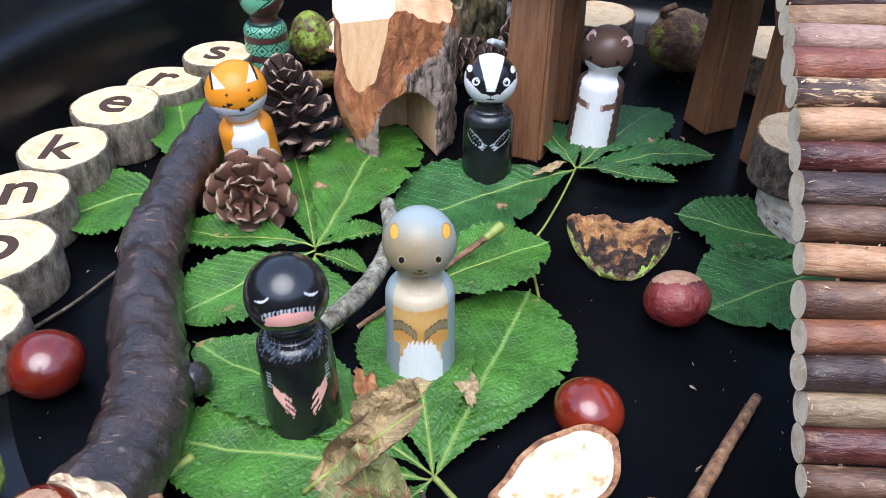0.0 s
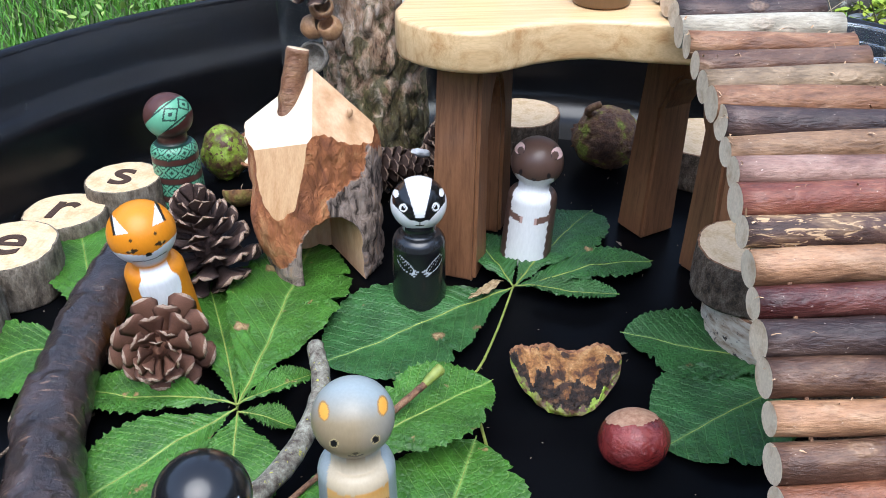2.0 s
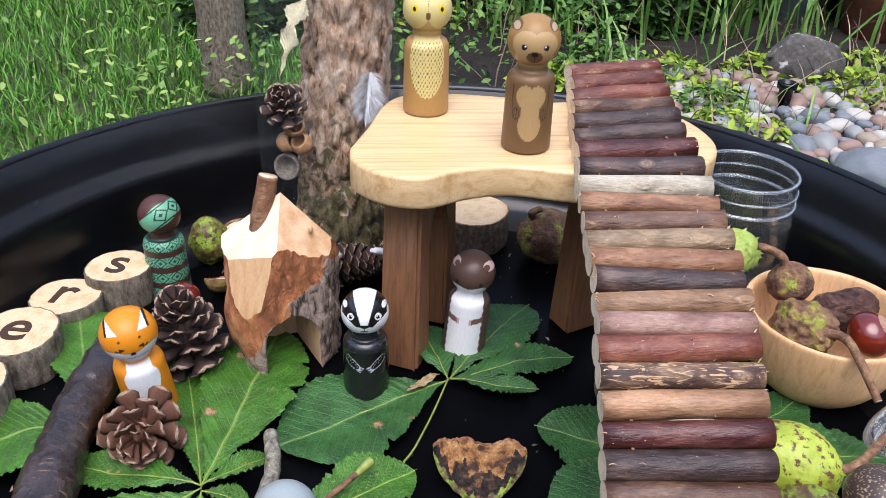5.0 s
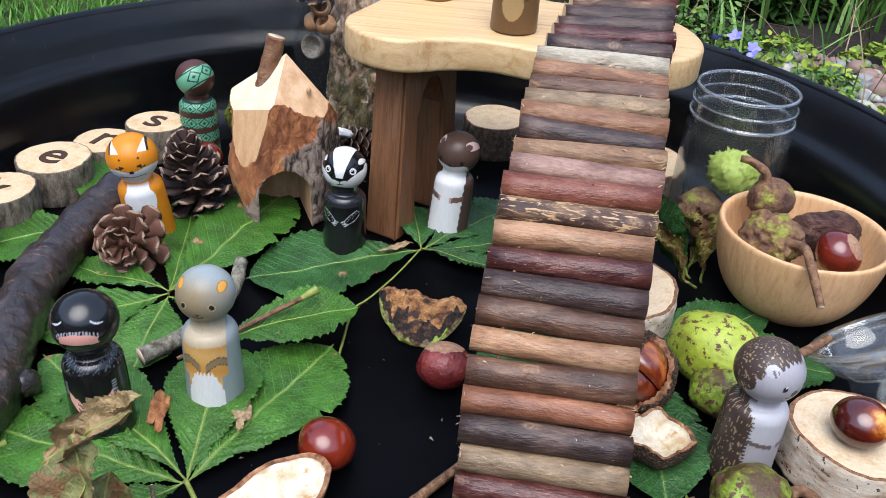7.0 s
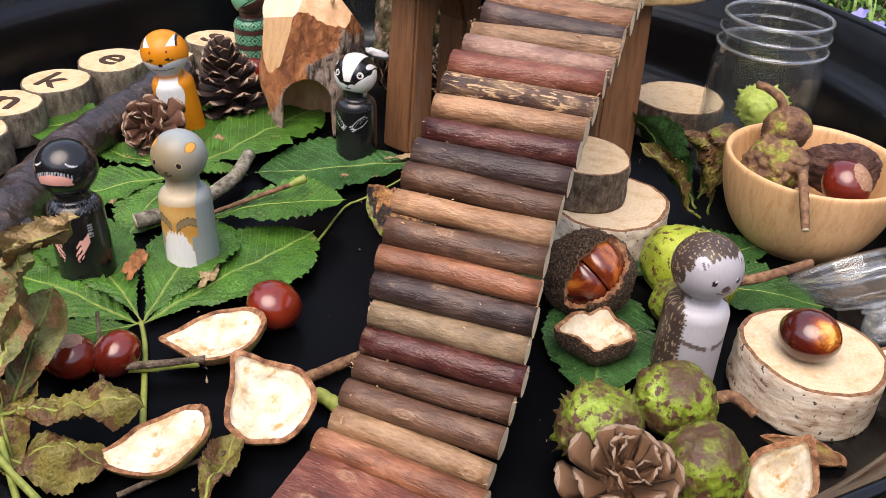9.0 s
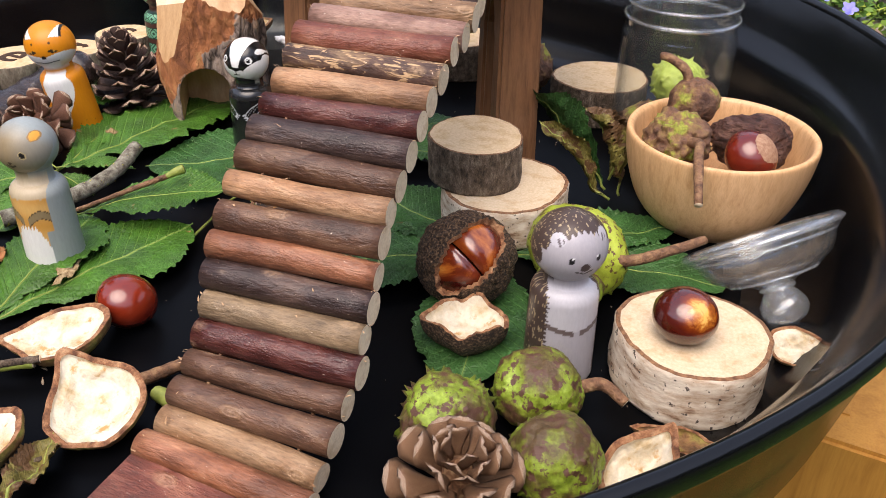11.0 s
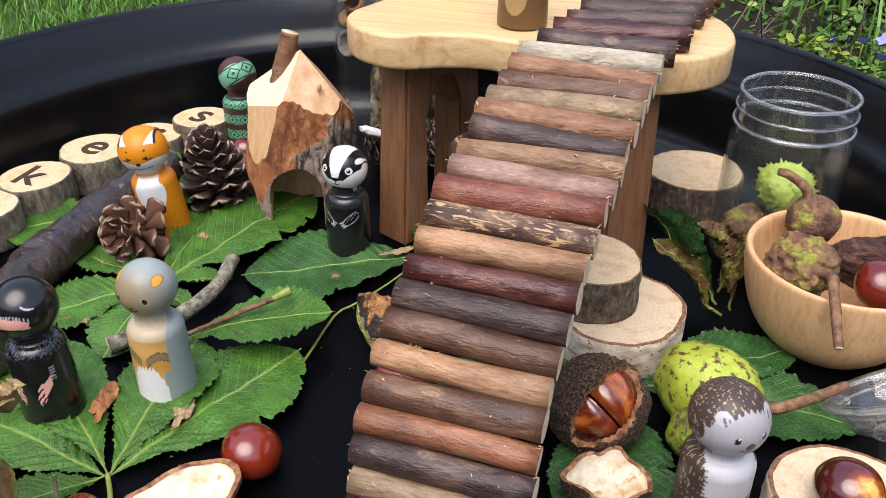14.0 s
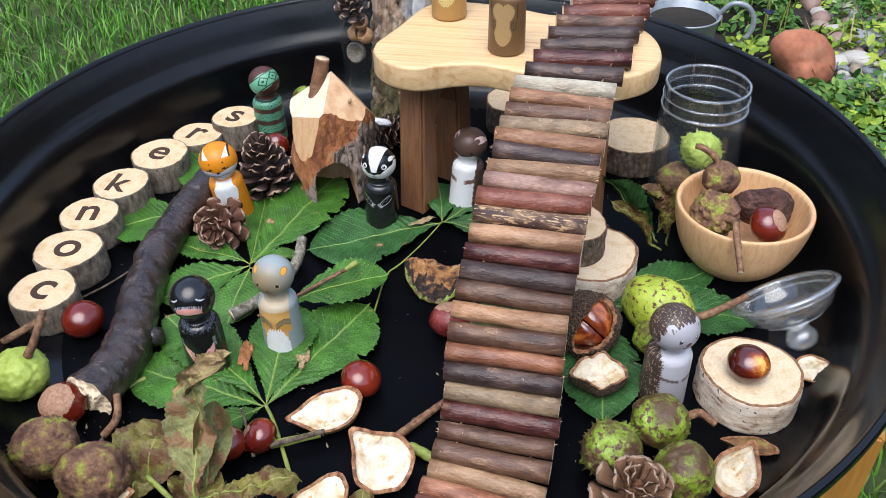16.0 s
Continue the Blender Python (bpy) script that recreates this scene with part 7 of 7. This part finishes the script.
husk_half(-0.076, 0.5120, 0.012, 0.014, 0.011, 0.010, "brown husk piece beside the house", 10, rx=-30, rz=80)
husk_half(-0.070, 0.1000, 0.012, 0.017, 0.013, 0.010, "husk half with cream hollow at the tray front", 11, rx=10, rz=20)

# crumbs of bark and dust on the tray floor
crumbs = Mb()
rng = random.Random(21)
for k in range(420):
    a, r = rng.uniform(0, 6.283), 0.27 * math.sqrt(rng.random())
    x, y = CX + r * math.cos(a), CY + r * math.sin(a)
    s = rng.choice((0.0003, 0.0004, 0.0005, 0.0007, 0.0012)) * rng.uniform(0.7, 1.3)
    m = pose(x, y, s * 0.4 + 0.0003, rng.uniform(0, 90), rng.uniform(0, 90), rng.uniform(0, 360))
    pv = [m @ Vector(p) for p in ((-1.6 * s, -0.5 * s, 0), (1.6 * s, -0.3 * s, 0), (0.2 * s, 0.8 * s, 0), (0, 0, 0.6 * s))]
    crumbs.add(pv, [(0, 2, 1), (0, 1, 3), (1, 2, 3), (2, 0, 3)], smooth=False)
tagged(crumbs.ob("bark_crumbs", surf("crumb", [(0.3, (0.12, 0.08, 0.05)), (0.7, (0.38, 0.30, 0.22))], 200, 0.9, bump=0)), "tiny crumbs of bark scattered on the tray", "crumbs", kind="stuff")


# ---- garden ----
def blades(name, label, spots, mat, kind="stuff", category="grass", seed=0):
    """Bent blades as three-sided strips. spots: x, y, z, length, width, lean, heading."""
    S = np.array(spots)
    n = len(S)
    x, y, z, L, W, lean, head = S.T
    ux, uy = np.cos(head), np.sin(head)
    px, py = -uy, ux
    V = np.zeros((n, 7, 3))
    for i, t in enumerate((0.0, 0.4, 0.75)):
        off = L * lean * t * t
        for s, sg in enumerate((-1, 1)):
            w = W * (1 - 0.45 * t) * 0.5 * sg
            V[:, 2 * i + s] = np.c_[x + ux * off + px * w, y + uy * off + py * w, z + L * t * (1 - 0.35 * lean * t)]
    V[:, 6] = np.c_[x + ux * L * lean, y + uy * L * lean, z + L * (1 - 0.35 * lean)]
    base = np.arange(n)[:, None] * 7
    F4 = np.concatenate([base + [0, 1, 3, 2], base + [2, 3, 5, 4]])
    F3 = base + [4, 5, 6]
    me = bpy.data.meshes.new(name)
    me.from_pydata(V.reshape(-1, 3).tolist(), [], F4.tolist() + F3.tolist())
    me.materials.append(mat)
    return tagged(new(name, me), label, category, kind=kind)


def island(name, cols, rough=0.5, spec=0.3):
    """Foliage whose pieces differ a little in colour."""
    m, t, b = nodes_of(name)
    gi = t.nodes.new("ShaderNodeNewGeometry")
    t.links.new(ramp_of(t, gi.outputs["Random Per Island"], cols), b.inputs["Base Color"])
    set_in(b, Roughness=rough)
    b.inputs["Specular IOR Level"].default_value = spec
    return m


M_GRASS = island("lawn_grass", [(0.0, (0.040, 0.125, 0.010)), (0.45, (0.062, 0.20, 0.016)), (0.8, (0.10, 0.26, 0.026)), (0.96, (0.17, 0.24, 0.06))])
rs = np.random.RandomState(3)
N = 60000
gx = rs.uniform(-2.2, 0.45, N)
gy = rs.uniform(0.45, 3.6, N)
keep = (gx < 0.30 + 0.1 * np.sin(gy * 5)) & ((gx - CX) ** 2 + (gy - CY) ** 2 > 0.10) & (gx < 0.05)
gx, gy = gx[keep], gy[keep]
hx = np.concatenate([gx, rs.uniform(0.30, 1.0, 5000)])
hy = np.concatenate([gy, rs.uniform(-0.1, 0.95, 5000)])
n = len(hx)
blades("lawn_grass", "uneven mown green lawn grass", np.c_[hx, hy, np.full(n, GROUND), rs.uniform(0.025, 0.060, n), rs.uniform(0.002, 0.004, n), rs.uniform(0.1, 1.0, n), rs.uniform(0, 6.283, n)], M_GRASS)

M_BED = surf("garden_soil", [(0.3, (0.010, 0.008, 0.005)), (0.6, (0.026, 0.020, 0.013)), (0.8, (0.055, 0.044, 0.030))], 14, 0.95, bump=0.8, dist=0.01, fine=0.5, k=1.0)
bed = Mb()
bp = [(0.20, 0.80), (0.9, 0.82), (2.6, 0.9), (3.6, 2.2), (3.2, 3.9), (0.6, 4.1), (-0.3, 3.4), (-0.18, 2.2), (0.02, 1.5)]
ring_b = curve_pts([(x, y, 0) for x, y in bp + bp[:1]], 60)[:-1]
nb = len(ring_b)
bed.add([(p.x, p.y, GROUND + 0.004) for p in ring_b] + [(lerp(p.x, 1.4, 0.05), lerp(p.y, 2.2, 0.05), GROUND + 0.02) for p in ring_b], [(k, (k + 1) % nb, nb + (k + 1) % nb, nb + k) for k in range(nb)] + [tuple(range(nb, 2 * nb))], smooth=False)
tagged(bed.ob("flower_bed", M_BED), "dark soil of the garden bed", "flower bed", kind="structure")


def clump(spots, size, seed, flat=0.5):
    """Small oval leaves turned every way, four corners and a crease each."""
    rng = random.Random(seed)
    mb = Mb()
    for x, y, z in spots:
        s = size * rng.uniform(0.6, 1.3)
        m = pose(x, y, z, rng.gauss(0, 28) + 10, rng.gauss(0, 28), rng.uniform(0, 360))
        pv = [m @ Vector(p) for p in ((0, -s, 0), (0.42 * s, -0.35 * s, 0.12 * s), (0.40 * s, 0.35 * s, 0.10 * s), (0, s * 0.9, -0.05 * s), (-0.40 * s, 0.35 * s, 0.10 * s), (-0.42 * s, -0.35 * s, 0.12 * s), (0, 0, 0))]
        mb.add(pv, [(0, 1, 6), (1, 2, 6), (2, 3, 6), (3, 4, 6), (4, 5, 6), (5, 0, 6)])
    return mb


M_LIME = island("lime_groundcover", [(0.0, (0.08, 0.15, 0.012)), (0.5, (0.18, 0.27, 0.022)), (1.0, (0.32, 0.38, 0.045))], 0.5)
M_SHRUB = island("shrub_leaves", [(0.0, (0.010, 0.028, 0.006)), (0.5, (0.026, 0.070, 0.012)), (0.85, (0.065, 0.14, 0.026)), (1.0, (0.13, 0.22, 0.045))], 0.45)
M_SEDGE = island("strap_leaves", [(0.0, (0.04, 0.11, 0.018)), (0.5, (0.09, 0.20, 0.035)), (1.0, (0.18, 0.30, 0.07))], 0.4)
rng = random.Random(31)


def mound(cx, cy, r, h, n):
    out = []
    for _ in range(n):
        a, q = rng.uniform(0, 6.283), r * math.sqrt(rng.random())
        out.append((cx + q * math.cos(a), cy + q * math.sin(a), GROUND + 0.01 + h * (1 - (q / r) ** 2) * rng.uniform(0.4, 1.0)))
    return out


lime = []
for cx, cy, r, h, n in ((0.66, 1.30, 0.12, 0.04, 320), (0.68, 1.08, 0.13, 0.04, 320), (0.56, 1.02, 0.10, 0.03, 220), (0.62, 1.58, 0.12, 0.06, 260), (0.98, 1.50, 0.12, 0.05, 300), (1.08, 1.62, 0.14, 0.05, 300), (0.80, 0.95, 0.14, 0.03, 200), (0.70, 1.48, 0.07, 0.04, 120), (0.86, 1.62, 0.10, 0.05, 180), (1.02, 1.30, 0.08, 0.04, 140), (0.40, 1.55, 0.10, 0.05, 160), (0.44, 1.24, 0.06, 0.04, 120), (0.10, 2.0, 0.2, 0.08, 200)):
    lime += mound(cx, cy, r, h, n)
green_low = []
for cx, cy, r, h, n in ((0.50, 1.05, 0.13, 0.06, 360), (0.62, 1.10, 0.12, 0.05, 300), (0.46, 1.40, 0.10, 0.07, 240), (0.66, 1.42, 0.09, 0.06, 220), (0.56, 0.92, 0.13, 0.05, 320), (0.70, 0.85, 0.14, 0.05, 320), (0.52, 1.62, 0.14, 0.08, 320), (0.42, 1.15, 0.07, 0.05, 140)):
    green_low += mound(cx, cy, r, h, int(n * 1.7))
for _ in range(1300):
    green_low.append((rng.uniform(0.05, 0.55), rng.uniform(1.50, 2.1), GROUND + rng.uniform(0.0, 0.20)))
tagged(clump(green_low, 0.010, 7).ob("low_plants", island("low_plant_leaves", [(0.0, (0.03, 0.09, 0.014)), (0.6, (0.075, 0.17, 0.028)), (1.0, (0.17, 0.26, 0.05))], 0.5)), "low green leafy plants along the bed edge", "groundcover", kind="stuff")
lime = [(x, y, z + 0.010) for x, y, z in lime]
tagged(clump(lime, 0.011, 1).ob("creeping_groundcover", M_LIME), "low lime green creeping groundcover plants", "groundcover", kind="stuff")
shrub = []
for _ in range(22000):
    x = rng.uniform(-0.4, 2.6)
    y = 1.98 + 0.12 * math.sin(x * 7) + rng.random() ** 2 * 1.2
    shrub.append((x, y, GROUND + rng.uniform(0.0, 1.0) ** 1.3 * (0.25 + 0.9 * (y - 1.95))))
tagged(clump(shrub, 0.021, 2).ob("shrubs", M_SHRUB), "dark leafy shrubs at the back of the bed", "shrubs", kind="stuff")
weed = [(-0.26 + rng.gauss(0, 0.14), 1.45 + rng.gauss(0, 0.18), GROUND + rng.uniform(0.01, 0.16)) for _ in range(420)]
tagged(clump(weed, 0.009, 3).ob("weeds", island("weed_leaves", [(0.0, (0.08, 0.18, 0.03)), (1.0, (0.28, 0.36, 0.09))])), "pale green weeds growing in the lawn edge", "weeds", kind="stuff")

sp = []
for cx, cy, n, L in ((0.62, 2.0, 26, 0.42), (0.86, 2.02, 34, 0.48), (1.05, 2.15, 34, 0.45), (1.30, 2.20, 30, 0.40), (0.40, 2.0, 18, 0.40), (0.95, 1.80, 10, 0.34), (0.42, 1.75, 10, 0.26), (0.52, 1.50, 8, 0.16), (0.64, 1.25, 6, 0.12)):
    for _ in range(3 * n):
        sp.append((cx + rng.gauss(0, 0.09), cy + rng.gauss(0, 0.08), GROUND, L * rng.uniform(0.5, 1.15), rng.uniform(0.005, 0.012) * (L / 0.4) ** 0.5, rng.uniform(0.1, 1.0), rng.uniform(0, 6.283)))
blades("strap_leaves", "long arching strap leaves of garden lilies", sp, M_SEDGE, category="plant")
dry = [(rng.uniform(0.2, 1.3), rng.uniform(1.2, 2.1), GROUND, rng.uniform(0.08, 0.3), 0.003, rng.uniform(0.3, 1.2), rng.uniform(0, 6.283)) for _ in range(160)]
blades("dry_stems", "thin dry brown plant stems", dry, island("dry_stem", [(0.0, (0.12, 0.08, 0.05)), (1.0, (0.34, 0.27, 0.17))], 0.8), category="plant")

# pebbles
PEB = [surf("pebble_" + nm, [(0.3, tuple(0.7 * q for q in c)), (0.7, c)], 30, 0.55, bump=0.15, dist=0.001, fine=0.85, k=1.0) for nm, c in (("white", (0.50, 0.47, 0.41)), ("grey", (0.30, 0.30, 0.29)), ("buff", (0.34, 0.27, 0.20)), ("pink", (0.31, 0.20, 0.16)), ("blue", (0.19, 0.21, 0.23)))]
PMESH = []
for k in range(12):
    mb = Mb()
    v, f = ICO[3]
    sx, sy, sz = rng.uniform(0.9, 1.3), rng.uniform(0.75, 1.0), rng.uniform(0.5, 0.75)
    mb.add([Vector((p.x * sx, p.y * sy, p.z * sz)) * (1 + 0.16 * noise.noise(p * 0.9 + Vector((k * 5, 0, 0)))) for p in v], f)
    PMESH.append(mb.mesh("pebble", PEB[k % 5]))
done = []
tries = 0
while len(done) < 290 and tries < 6000:
    tries += 1
    x, y = rng.uniform(0.58, 1.08), rng.uniform(1.08, 1.62)
    r = rng.choice((0.010, 0.013, 0.016, 0.018, 0.021, 0.026))
    if abs(y - (1.40 + 0.05 * math.sin(x * 9))) > 0.30 or any((x - a) ** 2 + (y - b) ** 2 < (0.72 * (r + c)) ** 2 for a, b, c in done):
        continue
    done.append((x, y, r))
    o = new("pebble", PMESH[rng.randrange(12)])
    o.matrix_basis = pose(x, y, GROUND + 0.02 + r * 0.30, rng.uniform(-12, 12), rng.uniform(-12, 12), rng.uniform(0, 360)) @ Matrix.Diagonal((r, r, r, 1))
    tagged(o, "smooth rounded pebble in the garden bed", "pebble", "garden pebbles")


def rock(label, x, y, z, s, mat, seed, name="rock", cut=0.35):
    mb = Mb()
    v, f = ICO[4]
    mb.add([Vector((p.x * s[0], p.y * s[1], p.z * s[2])) * (1 + cut * noise.noise(p * 0.8 + Vector((seed, 0, 0))) + 0.05 * noise.noise(p * 4)) for p in v], f)
    o = mb.ob(name, mat, m=pose(x, y, z, 0, 0, seed * 40))
    return tagged(o, label, "rock")


M_ROCK = surf("lichen_rock", [(0.3, (0.04, 0.036, 0.03)), (0.5, (0.10, 0.09, 0.08)), (0.7, (0.19, 0.18, 0.16))], 22, 0.9, bump=0.9, dist=0.004, fine=0.5, spots=(0.45, 0.45, 0.40), spot_scale=40, pos=(0.6, 0.68), k=1.0)
M_TERRA = surf("terracotta", [(0.3, (0.20, 0.07, 0.04)), (0.55, (0.40, 0.145, 0.075)), (0.8, (0.52, 0.27, 0.18))], 20, 0.8, bump=0.5, dist=0.002, fine=0.75, k=1.0)
rock("rounded lump of weathered red brick in the bed", 0.516, 1.172, GROUND + 0.050, (0.050, 0.045, 0.046), M_TERRA, 2, "brick_lump", 0.55)
rock("grey lichen covered rock behind the pebbles", 0.915, 1.600, GROUND + 0.045, (0.076, 0.06, 0.070), M_ROCK, 4)
rock("blue grey rock at the edge of the pebbles", 0.835, 1.125, GROUND + 0.03, (0.075, 0.06, 0.045), PEB[4], 8)

# galvanised bucket
M_ZINC = surf("galvanised_zinc", [(0.3, (0.20, 0.225, 0.25)), (0.7, (0.36, 0.39, 0.42))], 26, 0.42, bump=0.1, fine=0.85, k=1.0)
M_ZINC.node_tree.nodes["Principled BSDF"].inputs["Metallic"].default_value = 0.25
bucket = thing("metal_bucket", "galvanised metal planter bucket with a handle", "bucket", pose(0.327, 1.245, GROUND, 0, 0, 4))
v, f = lathe([(0.0, 0.0), (0.045, 0.0), (0.048, 0.02), (0.052, 0.045), (0.0505, 0.047), (0.054, 0.050), (0.059, 0.089), (0.0615, 0.091), (0.0610, 0.094), (0.0575, 0.092), (0.050, 0.04), (0.0, 0.036)], 48, cap=False)
Mb().add(v, f).ob("pail", M_ZINC, bucket)
pts = curve_pts([(0.056, 0.0, 0.090), (0.075, -0.004, 0.112), (0.100, -0.006, 0.108), (0.114, -0.006, 0.084), (0.108, -0.006, 0.056), (0.085, -0.004, 0.038), (0.050, 0.0, 0.036)], 36)
hv, hf, ns = tube(pts, [0.0045] * 36, 10)
Mb().add(hv, hf).ob("handle", M_ZINC, bucket)
sv, sf_ = lathe([(0.0565, 0.080), (0.0, 0.084)], 30, cap=False)
Mb().add(sv, sf_).ob("soil", M_BED, bucket, "dark potting soil")

# pot and bucket far behind
pot = thing("terracotta_pot", "terracotta plant pot in the back of the bed", "plant pot", pose(1.27, 1.92, GROUND))
v, f = lathe([(0.0, 0.0), (0.085, 0.0), (0.11, 0.16), (0.112, 0.162), (0.124, 0.165), (0.128, 0.21), (0.116, 0.212), (0.10, 0.15), (0.0, 0.14)], 48, cap=False)
Mb().add(v, f).ob("body", M_TERRA, pot)
pail = thing("metal_bucket", "weathered grey metal bucket behind the lilies", "bucket", pose(1.10, 2.08, GROUND, 0, 14, 0))
v, f = lathe([(0.0, 0.0), (0.065, 0.0), (0.085, 0.24), (0.087, 0.243), (0.080, 0.24), (0.06, 0.02), (0.0, 0.02)], 40, cap=False)
Mb().add(v, f).ob("pail", M_ZINC, pail)
# black garden spotlight stub
v, f = lathe([(0.0, 0.0), (0.020, 0.0), (0.020, 0.045), (0.029, 0.048), (0.030, 0.062), (0.022, 0.064), (0.020, 0.05), (0.0, 0.05)], 28, cap=False)
tagged(Mb().add(v, f).ob("garden_light", M_PLASTIC, m=pose(0.805, 1.43, GROUND + 0.025) @ Matrix.Diagonal((0.62, 0.62, 0.75, 1))), "small black garden light among the pebbles", "garden light")

# tree trunk behind
pts = curve_pts([(-0.238, 1.58, GROUND), (-0.241, 1.585, 0.1), (-0.252, 1.60, 0.6), (-0.270, 1.62, 1.4)], 40)
tv, tf, ns = tube(pts, [lerp(0.046, 0.036, min(1.0, i / 30)) for i in range(40)], 28, 0.12, 5)
tree = thing("young_tree", "slender grey barked tree trunk on the lawn edge", "tree", pose(0, 0, 0))
Mb().add(tv, tf).ob("trunk", M_BARK_GREY, tree)

# blue flowers
M_BLUE = surf("blue_petal", [(0.3, (0.16, 0.16, 0.62)), (0.7, (0.32, 0.30, 0.78))], 40, 0.6, bump=0, k=1.0)
for k in range(10):
    x, y = 0.42 + rng.uniform(-0.03, 0.10), 1.30 + rng.uniform(-0.04, 0.16)
    z = GROUND + rng.uniform(0.07, 0.13)
    if k > 6:
        x, y, z = 0.40 + rng.uniform(-0.1, 0.3), 1.9 + rng.uniform(-0.1, 0.1), GROUND + rng.uniform(0.08, 0.2)
    e = thing("blue_flower", "small violet blue bellflower on a thin stem", "flower", pose(x, y, GROUND, 0, 0, rng.uniform(0, 360)), "blue flowers")
    h = z - GROUND
    tv, tf, ns = tube(curve_pts([(0, 0, 0), (0.006, 0, h * 0.5), (0, 0, h)], 8), [0.0012] * 8, 5)
    Mb().add(tv, tf).ob("stem", M_STALK, e)
    for j in range(5):
        a = j * 1.2566
        pv = [Vector((0, 0, 0)), Vector((0.007, 0.006, 0.003)), Vector((0.014, 0.002, 0.002)), Vector((0.014, -0.002, 0.002)), Vector((0.007, -0.006, 0.003))]
        pm = Mb()
        pm.add([(p.x, p.y, p.z) for p in pv], [(0, 4, 3, 2, 1)])
        pm.ob("petal", M_BLUE, e, m=pose(0, 0, h, 0, 35, 0) @ pose(0, 0, 0, 0, -20, math.degrees(a)))

# unseen tall hedge, added to darken reflections and to close the garden
M_ADDED_HEDGE = surf("added_hedge_foliage", [(0.3, (0.008, 0.016, 0.005)), (0.55, (0.022, 0.045, 0.012)), (0.75, (0.055, 0.095, 0.025))], 5, 0.9, bump=1.0, dist=0.08, fine=0.4, k=1.0)
hd = Mb()
hv, hf = [], []
na, nz = 130, 16
for i in range(na + 1):
    a = radians(lerp(-90, 270, i / na))
    for j in range(nz + 1):
        z = GROUND + 2.3 * j / nz
        r = 4.3 + 0.5 * fbm(Vector((math.cos(a) * 3, math.sin(a) * 3, z * 1.1)), 5) + 0.9 * (j / nz) ** 3
        hv.append((CX + r * math.cos(a), CY + 0.3 + r * math.sin(a), z + (0.35 * noise.noise(Vector((math.cos(a) * 9, math.sin(a) * 9, 0))) if j == nz else 0)))
for i in range(na):
    for j in range(nz):
        k = i * (nz + 1) + j
        hf.append((k, k + 1, k + nz + 2, k + nz + 1))
hd.add(hv, hf)
tagged(hd.ob("backdrop", M_ADDED_HEDGE), "added tall dark green hedge, unseen, around the garden", "hedge", kind="structure")
